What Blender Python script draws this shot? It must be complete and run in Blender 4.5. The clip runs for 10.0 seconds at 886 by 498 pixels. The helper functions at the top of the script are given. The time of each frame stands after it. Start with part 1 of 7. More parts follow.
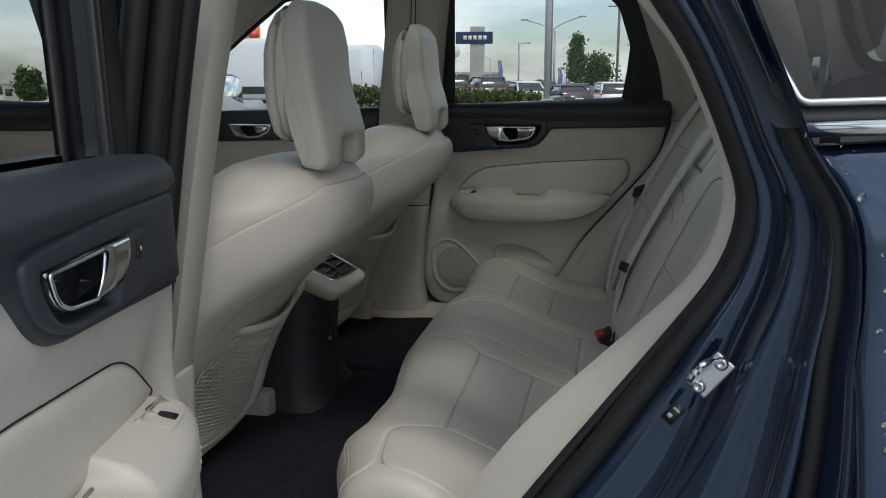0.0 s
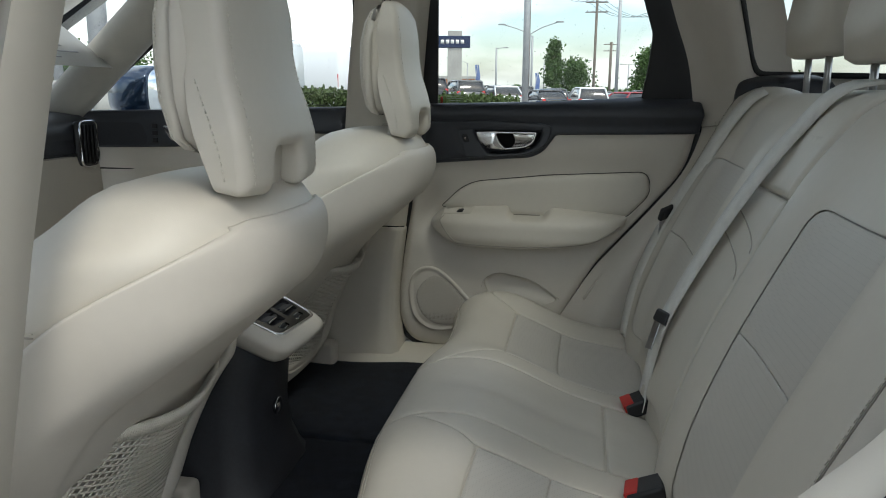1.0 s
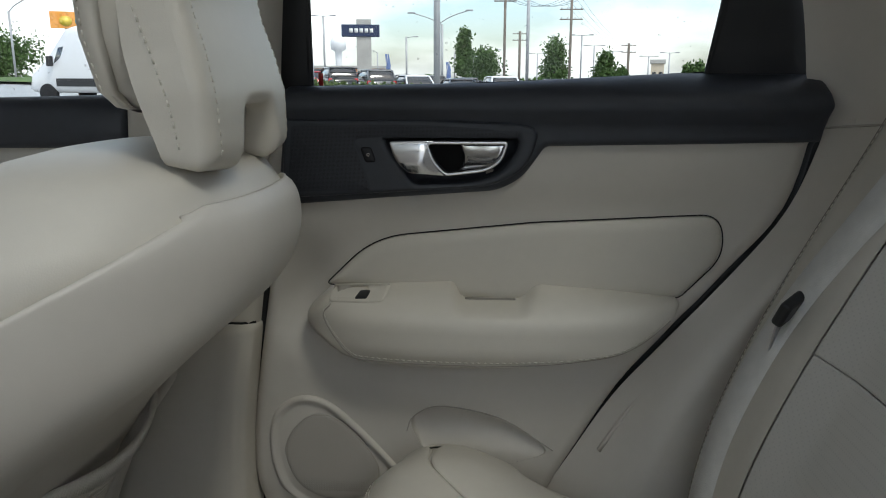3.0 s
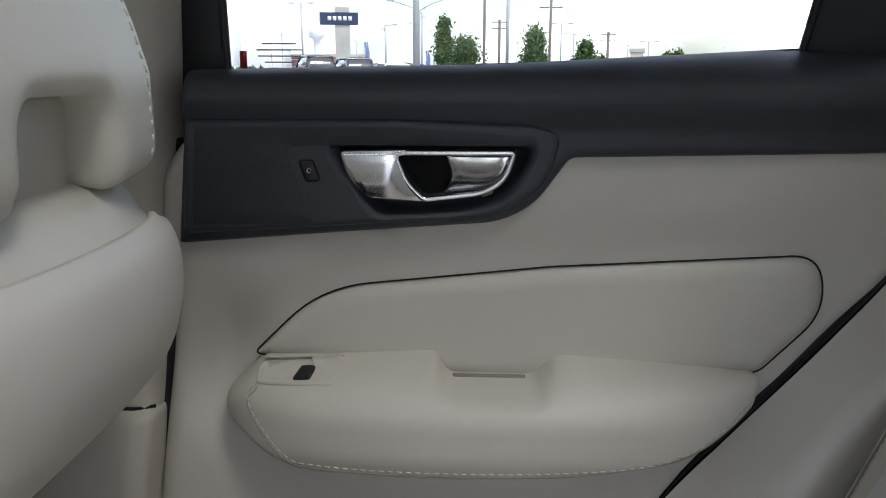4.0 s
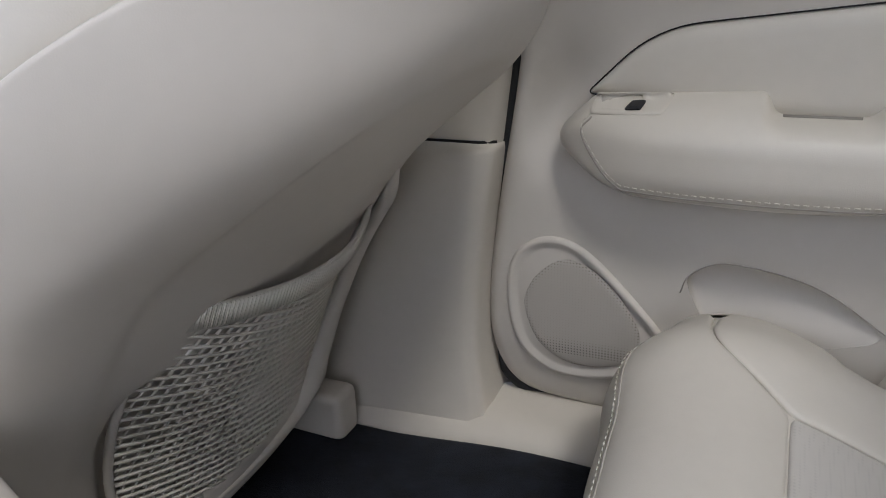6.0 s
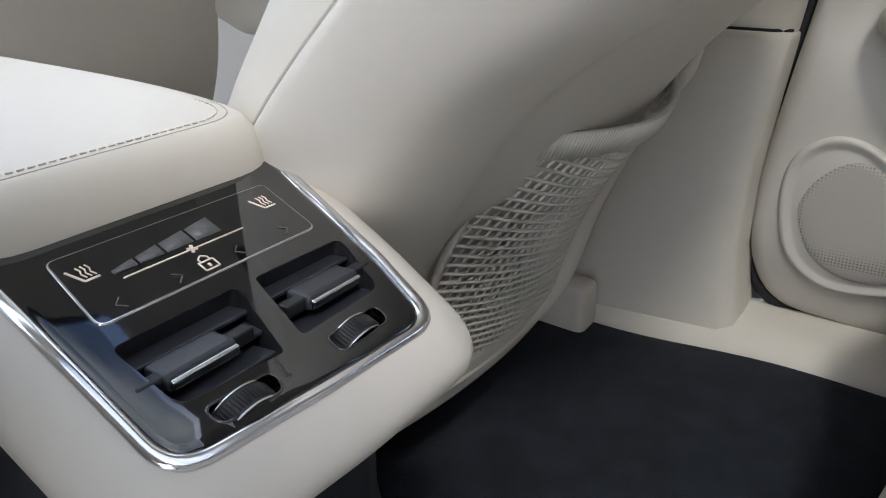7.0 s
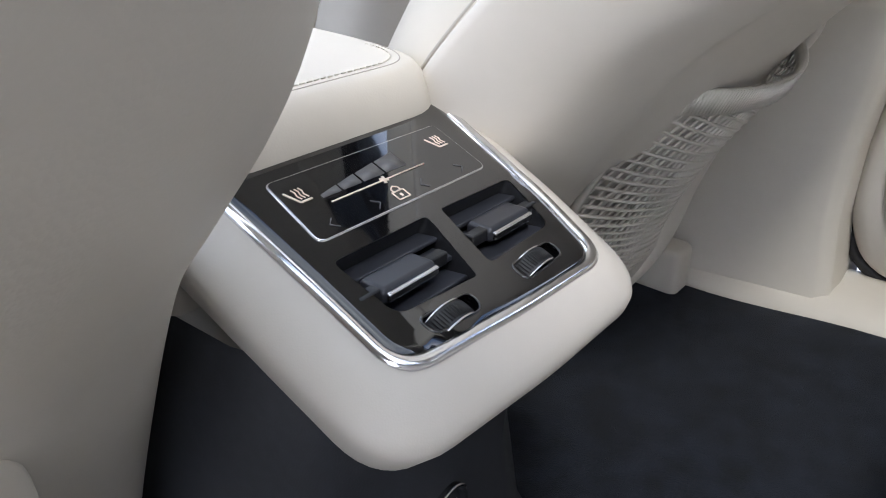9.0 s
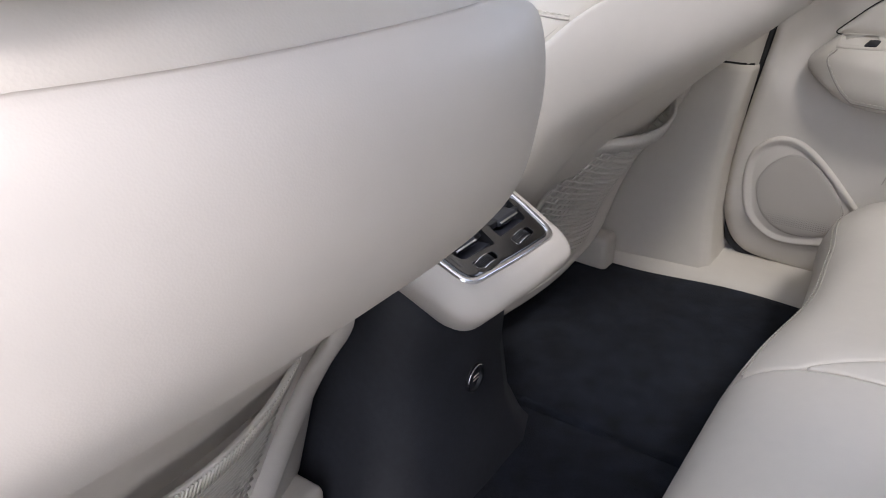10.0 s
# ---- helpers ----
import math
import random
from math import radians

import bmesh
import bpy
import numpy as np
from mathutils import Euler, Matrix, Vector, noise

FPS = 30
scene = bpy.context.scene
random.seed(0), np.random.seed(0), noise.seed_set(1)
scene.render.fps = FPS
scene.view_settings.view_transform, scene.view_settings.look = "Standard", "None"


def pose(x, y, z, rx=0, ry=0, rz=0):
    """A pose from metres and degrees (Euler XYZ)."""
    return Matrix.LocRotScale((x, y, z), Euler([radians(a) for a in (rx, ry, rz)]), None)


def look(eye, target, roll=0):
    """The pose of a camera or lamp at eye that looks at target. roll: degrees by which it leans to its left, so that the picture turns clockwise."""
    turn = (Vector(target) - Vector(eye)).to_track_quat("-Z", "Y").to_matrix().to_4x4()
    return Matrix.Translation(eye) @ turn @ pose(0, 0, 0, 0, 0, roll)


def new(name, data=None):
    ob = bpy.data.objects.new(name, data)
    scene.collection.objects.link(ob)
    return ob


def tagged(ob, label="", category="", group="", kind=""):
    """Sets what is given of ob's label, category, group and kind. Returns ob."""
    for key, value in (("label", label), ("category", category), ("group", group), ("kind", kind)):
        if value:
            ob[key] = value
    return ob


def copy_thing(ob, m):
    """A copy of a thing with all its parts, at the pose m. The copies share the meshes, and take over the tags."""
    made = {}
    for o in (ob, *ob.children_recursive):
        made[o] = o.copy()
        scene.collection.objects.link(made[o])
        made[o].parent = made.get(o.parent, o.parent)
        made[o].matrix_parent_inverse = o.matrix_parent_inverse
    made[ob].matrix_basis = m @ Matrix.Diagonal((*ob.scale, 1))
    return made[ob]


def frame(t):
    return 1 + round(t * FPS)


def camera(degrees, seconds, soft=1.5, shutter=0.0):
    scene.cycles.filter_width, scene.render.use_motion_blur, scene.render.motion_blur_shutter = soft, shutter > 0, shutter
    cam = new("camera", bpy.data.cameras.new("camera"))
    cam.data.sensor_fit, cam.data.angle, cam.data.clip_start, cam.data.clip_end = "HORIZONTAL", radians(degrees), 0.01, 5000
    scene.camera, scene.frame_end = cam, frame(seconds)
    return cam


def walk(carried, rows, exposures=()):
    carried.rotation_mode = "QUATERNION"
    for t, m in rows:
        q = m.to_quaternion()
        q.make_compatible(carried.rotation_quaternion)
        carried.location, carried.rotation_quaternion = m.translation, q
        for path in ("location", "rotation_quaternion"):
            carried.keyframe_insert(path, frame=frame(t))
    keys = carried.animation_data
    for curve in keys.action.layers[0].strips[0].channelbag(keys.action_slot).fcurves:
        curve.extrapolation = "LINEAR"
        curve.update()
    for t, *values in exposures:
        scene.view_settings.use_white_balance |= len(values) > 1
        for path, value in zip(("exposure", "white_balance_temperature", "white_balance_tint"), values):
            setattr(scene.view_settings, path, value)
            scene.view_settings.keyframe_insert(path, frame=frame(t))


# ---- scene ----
import functools

cam = camera(60.3, 10.0, 1.0)
PATH = [
    (0, (0.008, -1.527, 1.155), (-0.402, 0.385, 0.736), -0.2),
    (0.5, (-0.035, -1.339, 1.145), (-0.422, 0.58, 0.733), -0.1),
    (1, (-0.083, -1.142, 1.136), (-0.433, 0.784, 0.727), 0.4),
    (1.5, (-0.123, -0.938, 1.135), (-0.429, 0.995, 0.725), 0.4),
    (2, (-0.158, -0.715, 1.132), (-0.406, 1.227, 0.723), 0.2),
    (2.5, (-0.182, -0.486, 1.133), (-0.37, 1.462, 0.72), 0.0),
    (3, (-0.205, -0.267, 1.112), (-0.335, 1.682, 0.679), 0.1),
    (4.5, (-0.231, 0.067, 1.105), (-0.306, 2.0, 0.594), 0.1),
    (5, (-0.249, 0.041, 1.112), (-0.395, 1.937, 0.493), -0.4),
    (5.5, (-0.26, -0.032, 1.054), (-0.625, 1.824, 0.405), -0.8),
    (6, (-0.247, -0.085, 0.99), (-1.002, 1.622, 0.273), -2.3),
    (7.5, (-0.413, -0.181, 0.903), (-1.495, 1.28, 0.069), -0.3),
    (8, (-0.42, -0.181, 0.901), (-1.547, 1.225, 0.034), -0.1),
    (8.5, (-0.418, -0.179, 0.898), (-1.559, 1.212, 0.025), -0.2),
    (9, (-0.391, -0.223, 0.914), (-1.507, 1.182, 0.031), -0.0),
    (9.5, (-0.333, -0.34, 0.955), (-1.389, 1.111, 0.073), 0.6),
    (10, (-0.257, -0.511, 1.045), (-1.271, 0.977, 0.175), -0.0),
]
EXPOSURES = [(0.0, 0.30, 6250, 7), (0.5, 1.20, 6350, 6), (1.0, 1.05, 6400, 4), (1.5, 0.88, 6300, 4), (2.0, 0.76, 6250, 3), (2.5, 0.82, 6250, 3), (3.0, 1.0, 6300, 7), (4.5, 1.52, 6100, 12), (5.5, 1.58, 6100, 15), (6.0, 1.85, 6100, 16), (7.5, 2.2, 6120, 11), (9.0, 2.5, 6080, 14), (9.5, 2.78, 6050, 16), (10.0, 2.15, 6200, 19)]
walk(cam, [(t, look(eye, target, roll)) for t, eye, target, roll in PATH], EXPOSURES)

# ---- daylight ----
SUN_EL, SUN_AZ = 55.0, 142.0       # degrees; azimuth from the right-hand side (+y) towards the rear (+x)
world = bpy.data.worlds.new("sky")
scene.world = world
world.use_nodes = True
wn, wl = world.node_tree.nodes, world.node_tree.links
wn.clear()
w_out, w_bg = wn.new("ShaderNodeOutputWorld"), wn.new("ShaderNodeBackground")
w_sky = wn.new("ShaderNodeTexSky")
w_sky.sky_type, w_sky.sun_disc = "NISHITA", False
w_sky.sun_elevation, w_sky.sun_rotation = radians(SUN_EL), radians(SUN_AZ)
w_sky.air_density, w_sky.dust_density = 1.0, 2.0
w_tc, w_map, w_noise, w_ramp, w_mix = (wn.new("ShaderNodeTexCoord"), wn.new("ShaderNodeMapping"), wn.new("ShaderNodeTexNoise"),
                                        wn.new("ShaderNodeValToRGB"), wn.new("ShaderNodeMix"))
w_map.inputs["Scale"].default_value = (1.6, 1.6, 5.0)
w_noise.inputs["Scale"].default_value, w_noise.inputs["Detail"].default_value = 1.7, 6.0
w_ramp.color_ramp.elements[0].position, w_ramp.color_ramp.elements[1].position = 0.38, 0.68
w_mix.data_type = "RGBA"
w_mix.inputs[7].default_value = (8.2, 8.3, 8.3, 1)
wl.new(w_tc.outputs["Generated"], w_map.inputs["Vector"])
wl.new(w_map.outputs["Vector"], w_noise.inputs["Vector"])
wl.new(w_noise.outputs["Fac"], w_ramp.inputs["Fac"])
wl.new(w_ramp.outputs["Color"], w_mix.inputs[0])
wl.new(w_sky.outputs["Color"], w_mix.inputs[6])
wl.new(w_mix.outputs[2], w_bg.inputs["Color"])
w_bg.inputs["Strength"].default_value = 0.12
wl.new(w_bg.outputs["Background"], w_out.inputs["Surface"])

sun = new("sun", bpy.data.lights.new("sun", "SUN"))
sun.data.energy, sun.data.angle, sun.data.color = 0.8, radians(10), (1.0, 0.95, 0.88)
sun_from = Vector((math.sin(radians(SUN_AZ)) * math.cos(radians(SUN_EL)), math.cos(radians(SUN_AZ)) * math.cos(radians(SUN_EL)), math.sin(radians(SUN_EL))))
sun.matrix_world = look(sun_from * 30, (0, 0, 0))


# ---- materials ----
def material(name, color, rough=0.5, metal=0.0, var=0.06, scale=4.0, grain=0.0, grain_scale=900.0, bump=0.15, coat=0.0, spec=0.5, sheen=0.0, second=None, spread=0.5):
    """A principled material with large soft variation, fine grain relief and roughness wear."""
    m = bpy.data.materials.new(name)
    m.use_nodes = True
    n, l = m.node_tree.nodes, m.node_tree.links
    p = n["Principled BSDF"]
    tc, big, fine = n.new("ShaderNodeTexCoord"), n.new("ShaderNodeTexNoise"), n.new("ShaderNodeTexNoise")
    big.inputs["Scale"].default_value, big.inputs["Detail"].default_value = scale, 5.0
    fine.inputs["Scale"].default_value, fine.inputs["Detail"].default_value = scale * 14, 3.0
    for t in (big, fine):
        l.new(tc.outputs["Object"], t.inputs["Vector"])
    mix, ramp, add = n.new("ShaderNodeMix"), n.new("ShaderNodeValToRGB"), n.new("ShaderNodeMath")
    add.operation, add.inputs[1].default_value = "MULTIPLY_ADD", 0.35
    l.new(fine.outputs["Fac"], add.inputs[0])
    l.new(big.outputs["Fac"], add.inputs[2])
    l.new(add.outputs[0], ramp.inputs["Fac"])
    ramp.color_ramp.elements[0].position, ramp.color_ramp.elements[1].position = 0.68 - spread * 0.4, 0.68 + spread * 0.4
    mix.data_type = "RGBA"
    c = Vector(color)
    d = Vector(second) if second else c * (1 - 2 * var)
    mix.inputs[6].default_value, mix.inputs[7].default_value = (*d, 1), (*c, 1)
    l.new(ramp.outputs["Color"], mix.inputs[0])
    l.new(mix.outputs[2], p.inputs["Base Color"])
    r = n.new("ShaderNodeMapRange")
    r.inputs["To Min"].default_value, r.inputs["To Max"].default_value = max(0.02, rough * 0.85), min(1, rough * 1.15)
    l.new(big.outputs["Fac"], r.inputs["Value"])
    l.new(r.outputs["Result"], p.inputs["Roughness"])
    p.inputs["Metallic"].default_value, p.inputs["Coat Weight"].default_value = metal, coat
    p.inputs["Coat Roughness"].default_value, p.inputs["Specular IOR Level"].default_value = 0.03, spec
    p.inputs["Sheen Weight"].default_value = sheen
    if grain:
        v, b = n.new("ShaderNodeTexVoronoi"), n.new("ShaderNodeBump")
        v.inputs["Scale"].default_value = grain_scale
        l.new(tc.outputs["Object"], v.inputs["Vector"])
        l.new(v.outputs["Distance"], b.inputs["Height"])
        b.inputs["Strength"].default_value, b.inputs["Distance"].default_value = bump, grain
        l.new(b.outputs["Normal"], p.inputs["Normal"])
    return m


def dotted(m, scale, depth, dark):
    """Adds rows of small round holes, as in perforated leather or a speaker grille."""
    n, l = m.node_tree.nodes, m.node_tree.links
    p = n["Principled BSDF"]
    tc, v, ramp, mul = n.new("ShaderNodeTexCoord"), n.new("ShaderNodeTexVoronoi"), n.new("ShaderNodeValToRGB"), n.new("ShaderNodeMix")
    v.inputs["Scale"].default_value, v.inputs["Randomness"].default_value = scale, 0.0
    l.new(tc.outputs["Object"], v.inputs["Vector"])
    ramp.color_ramp.elements[0].position, ramp.color_ramp.elements[1].position = 0.22, 0.34
    ramp.color_ramp.elements[0].color = (dark, dark, dark, 1)
    l.new(v.outputs["Distance"], ramp.inputs["Fac"])
    mul.data_type, mul.blend_type = "RGBA", "MULTIPLY"
    mul.inputs[0].default_value = 1.0
    old = p.inputs["Base Color"].links[0].from_socket
    l.new(old, mul.inputs[6])
    l.new(ramp.outputs["Color"], mul.inputs[7])
    l.new(mul.outputs[2], p.inputs["Base Color"])
    b = n.new("ShaderNodeBump")
    b.inputs["Strength"].default_value, b.inputs["Distance"].default_value = 0.4, depth
    l.new(ramp.outputs["Color"], b.inputs["Height"])
    l.new(b.outputs["Normal"], p.inputs["Normal"])
    return m


def glass(name, tint, rough=0.0):
    m = bpy.data.materials.new(name)
    m.use_nodes = True
    n, l = m.node_tree.nodes, m.node_tree.links
    n.clear()
    out, mix, tr, gl, fr = (n.new("ShaderNodeOutputMaterial"), n.new("ShaderNodeMixShader"), n.new("ShaderNodeBsdfTransparent"),
                            n.new("ShaderNodeBsdfGlossy"), n.new("ShaderNodeFresnel"))
    tr.inputs["Color"].default_value = (*tint, 1)
    gl.inputs["Roughness"].default_value = rough
    fr.inputs["IOR"].default_value = 1.45
    l.new(fr.outputs[0], mix.inputs[0])
    l.new(tr.outputs[0], mix.inputs[1])
    l.new(gl.outputs[0], mix.inputs[2])
    l.new(mix.outputs[0], out.inputs["Surface"])
    return m


LEATHER = material("leather_blond", (0.57, 0.53, 0.46), 0.46, var=0.03, scale=6, grain=0.0005, grain_scale=900, bump=0.10)
LEATHER_PERF = dotted(material("leather_perforated", (0.53, 0.50, 0.45), 0.5, var=0.03, scale=6), 300, 0.0003, 0.90)
VINYL = material("vinyl_blond", (0.56, 0.52, 0.46), 0.5, var=0.03, scale=5, grain=0.0004, grain_scale=1300, bump=0.07)
PLASTIC = material("plastic_blond", (0.55, 0.51, 0.44), 0.55, var=0.03, scale=5, grain=0.0003, grain_scale=1500, bump=0.15)
HEADLINER = material("headliner_cloth", (0.50, 0.48, 0.43), 0.9, var=0.05, scale=20, grain=0.0006, grain_scale=1800, sheen=0.3)
CHARCOAL = material("trim_charcoal", (0.038, 0.042, 0.052), 0.46, var=0.15, scale=5, grain=0.0004, grain_scale=1300, bump=0.3)
GRILLE_DARK = dotted(material("grille_charcoal", (0.033, 0.036, 0.045), 0.6, var=0.1), 640, 0.0006, 0.25)
GRILLE = dotted(material("grille_blond", (0.43, 0.395, 0.345), 0.6, var=0.03), 300, 0.0006, 0.42)
CARPET = material("carpet_black", (0.014, 0.018, 0.027), 0.95, var=0.35, scale=40, grain=0.003, grain_scale=900, bump=0.5, sheen=0.03, spec=0.2)
RUBBER = material("rubber_black", (0.012, 0.012, 0.013), 0.55, var=0.2, scale=9)
BLACK_PLASTIC = material("plastic_black", (0.012, 0.0125, 0.015), 0.5, var=0.15, scale=9, grain=0.0004, grain_scale=1200)
VANE = material("vane_black", (0.030, 0.032, 0.040), 0.38, var=0.1, scale=20)
TUNNEL = material("tunnel_charcoal", (0.036, 0.038, 0.045), 0.6, var=0.2, scale=12, grain=0.0005, grain_scale=900)
PIANO = material("piano_black", (0.004, 0.004, 0.005), 0.06, var=0.1, coat=1.0)
# near-black: the shade inside gaps, grooves and handle holes, put into the colour
GAP = material("shadow_gap", (0.004, 0.004, 0.004), 0.9, var=0.1)
CHROME = material("chrome_satin", (0.78, 0.78, 0.79), 0.16, 1.0, var=0.03)
STEEL = material("bare_steel", (0.55, 0.55, 0.56), 0.32, 1.0, var=0.1, scale=30)
PAINT = material("paint_deep_blue", (0.020, 0.044, 0.094), 0.18, 0.6, var=0.1, scale=400, coat=1.0)
RED = material("red_plastic", (0.55, 0.02, 0.015), 0.35, var=0.1)
WEBBING = material("belt_webbing", (0.68, 0.655, 0.61), 0.6, var=0.06, scale=60, grain=0.0006, grain_scale=1400, bump=0.5, sheen=0.3)
THREAD = material("thread_pale", (0.62, 0.58, 0.505), 0.7, var=0.05)
# two darker blond tones with the shade of seams and joints painted in
SEAM = material("seam_shadow", (0.40, 0.37, 0.32), 0.8, var=0.05)
SEAM_DEEP = material("joint_shadow", (0.24, 0.22, 0.19), 0.8, var=0.05)
NETTING = material("net_elastic", (0.60, 0.565, 0.50), 0.7, var=0.05, scale=80)
ICON = material("icon_print", (0.85, 0.72, 0.62), 0.5, var=0.02)
ICON_DIM = material("icon_print_grey", (0.10, 0.10, 0.105), 0.4, var=0.02)
PAPER = material("paper_white", (0.75, 0.75, 0.73), 0.8, var=0.03)
PRINT = material("print_grey", (0.42, 0.42, 0.43), 0.8, var=0.03)
YELLOW = material("yellow_print", (0.75, 0.55, 0.02), 0.7, var=0.05)
GLASS = glass("window_glass", (0.93, 0.95, 0.94))
GLASS_DARK = glass("privacy_glass", (0.30, 0.31, 0.32))
GLASS_ROOF = glass("roof_glass", (0.44, 0.46, 0.45))
WATER = glass("water_bead", (0.97, 0.97, 0.97))


# ---- builders ----
def mesh_of(name, verts, faces, mats, smooth=True):
    me = bpy.data.meshes.new(name)
    me.from_pydata([tuple(v) for v in verts], [], [tuple(f) for f in faces])
    for m in (mats if isinstance(mats, (list, tuple)) else [mats]):
        me.materials.append(m)
    bm = bmesh.new()
    bm.from_mesh(me)
    bmesh.ops.remove_doubles(bm, verts=bm.verts, dist=1e-5)
    bmesh.ops.recalc_face_normals(bm, faces=bm.faces)
    bm.to_mesh(me)
    bm.free()
    me.shade_smooth() if smooth else me.shade_flat()
    return me


def thing(name, label, category, at=(0, 0, 0), kind="", group=""):
    ob = new(name)
    ob.empty_display_size = 0.05
    ob.matrix_basis = Matrix.Translation(at)
    return tagged(ob, label, category, group, kind)


def part(name, geo, mat, parent=None, label="", smooth=True, bevel=0.0, sub=0, sharp=40):
    """One mesh object, in world coordinates, under its thing."""
    verts, faces = geo
    ob = new(name, mesh_of(name, verts, faces, mat, smooth))
    if parent:
        ob.parent = parent
        top, base = parent, Vector()
        while top:
            base += top.matrix_basis.translation
            top = top.parent
        ob.matrix_basis = Matrix.Translation(-base)
    if label:
        ob["label"] = label
    if bevel:
        b = ob.modifiers.new("bevel", "BEVEL")
        b.width, b.segments, b.limit_method, b.angle_limit = bevel, 3, "ANGLE", radians(30)
    if sub:
        s = ob.modifiers.new("smooth", "SUBSURF")
        s.levels = s.render_levels = sub
    if bevel and smooth:
        w = ob.modifiers.new("normals", "WEIGHTED_NORMAL")
        w.keep_sharp = True
    return ob


def setting(name, geo, mat, label, category, smooth=True, bevel=0.0, sub=0):
    return tagged(part(name, geo, mat, None, "", smooth, bevel, sub), label, category, kind="structure")


def join(*geos):
    verts, faces = [], []
    for v, f in geos:
        k = len(verts)
        verts += list(v)
        faces += [tuple(i + k for i in q) for q in f]
    return verts, faces


def moved(geo, m):
    return [m @ Vector(v) for v in geo[0]], geo[1]


def box(x0, x1, y0, y1, z0, z1):
    v = [Vector((x, y, z)) for x in (x0, x1) for y in (y0, y1) for z in (z0, z1)]
    return v, [(0, 1, 3, 2), (4, 6, 7, 5), (0, 4, 5, 1), (2, 3, 7, 6), (0, 2, 6, 4), (1, 5, 7, 3)]


def loft(rings, closed=True, caps=True):
    n = len(rings[0])
    verts = [Vector(p) for r in rings for p in r]
    faces = []
    for i in range(len(rings) - 1):
        for j in range(n if closed else n - 1):
            k = (j + 1) % n
            faces.append((i * n + j, i * n + k, (i + 1) * n + k, (i + 1) * n + j))
    if caps and closed:
        faces += [tuple(range(n))[::-1], tuple(range((len(rings) - 1) * n, len(rings) * n))]
    return verts, faces


def tube(path, radius, n=8, closed=False, squash=1.0, up=(0, 0, 1)):
    pts = [Vector(p) for p in path]
    rings = []
    for i, p in enumerate(pts):
        a = pts[(i - 1) % len(pts)] if closed or i else p
        b = pts[(i + 1) % len(pts)] if closed or i < len(pts) - 1 else p
        t = (b - a).normalized()
        s = t.cross(Vector(up))
        s = s.normalized() if s.length > 1e-4 else t.orthogonal().normalized()
        u = s.cross(t)
        rings.append([p + radius * (math.cos(2 * math.pi * k / n) * s + squash * math.sin(2 * math.pi * k / n) * u) for k in range(n)])
    if closed:
        rings.append(rings[0])
    return loft(rings, True, not closed)


def strip(path, width, normal_of=None, side=None, thick=0.0012):
    """A flat band of some thickness along a path; side: the direction across it at each point."""
    pts = [Vector(p) for p in path]
    rings = []
    for i, p in enumerate(pts):
        t = (pts[min(i + 1, len(pts) - 1)] - pts[max(i - 1, 0)]).normalized()
        s = Vector(side(i / (len(pts) - 1)) if callable(side) else side)
        s = (s - t * s.dot(t)).normalized()
        u = t.cross(s) * thick / 2
        w = width(i / (len(pts) - 1)) if callable(width) else width
        rings.append([p - s * w / 2 - u, p + s * w / 2 - u, p + s * w / 2 + u, p - s * w / 2 + u])
    return loft(rings)


def curve(points, per=8, closed=False):
    """A smooth line through the points (any dimension)."""
    P = [np.array(p, float) for p in points]
    n, out = len(P), []
    for i in range(n if closed else n - 1):
        a, b = P[i], P[(i + 1) % n]
        z = P[(i - 1) % n] if closed or i else 2 * a - b
        c = P[(i + 2) % n] if closed or i < n - 2 else 2 * b - a
        for k in range(per):
            t = k / per
            out.append(0.5 * (2 * a + (b - z) * t + (2 * z - 5 * a + 4 * b - c) * t * t + (3 * a - z - 3 * b + c) * t ** 3))
    if not closed:
        out.append(P[-1])
    return [tuple(float(x) for x in p) for p in out]


def even(points, n):
    """The open line through the points, cut into n even steps."""
    P = np.array(points, float)
    s = np.concatenate([[0], np.cumsum(np.linalg.norm(np.diff(P, axis=0), axis=1))])
    return [tuple(float(np.interp(x, s, P[:, k])) for k in range(P.shape[1])) for x in np.linspace(0, s[-1], n)]


def rounded(points, seg=6):
    """A closed outline (u, v, corner radius) with rounded corners."""
    out, n = [], len(points)
    for i in range(n):
        a, b, c = (Vector(points[(i + k) % n][:2]) for k in (-1, 0, 1))
        r = points[i][2]
        d1, d2 = (a - b), (c - b)
        l1, l2 = d1.length, d2.length
        d1, d2 = d1 / l1, d2 / l2
        half = math.acos(max(-1, min(1, d1.dot(d2)))) / 2
        cut = min(r / max(math.tan(half), 1e-3), l1 * 0.48, l2 * 0.48)
        cut = max(cut, min(2e-4, l1 * 0.2, l2 * 0.2))
        if r <= 0:
            out.append(tuple(b))
            continue
        p, q = b + d1 * cut, b + d2 * cut
        for k in range(seg + 1):
            t = k / seg
            out.append(tuple((1 - t) ** 2 * p + 2 * t * (1 - t) * b + t * t * q))
    return out


def seg_dist(P, loop, closed=True):
    """Distance of points (N, 2) from a line."""
    A = np.array(loop, float)
    B = np.roll(A, -1, axis=0)
    if not closed:
        A, B = A[:-1], A[1:]
    P, AB = np.asarray(P, float), B - A
    L = np.maximum((AB * AB).sum(1), 1e-12)
    out = []
    for i in range(0, len(P), 2000):
        D = P[i:i + 2000, None, :] - A[None]
        t = np.clip((D * AB[None]).sum(2) / L[None], 0, 1)
        E = D - t[..., None] * AB[None]
        out.append(np.sqrt((E * E).sum(2).min(1)))
    return np.concatenate(out) if out else np.zeros(0)


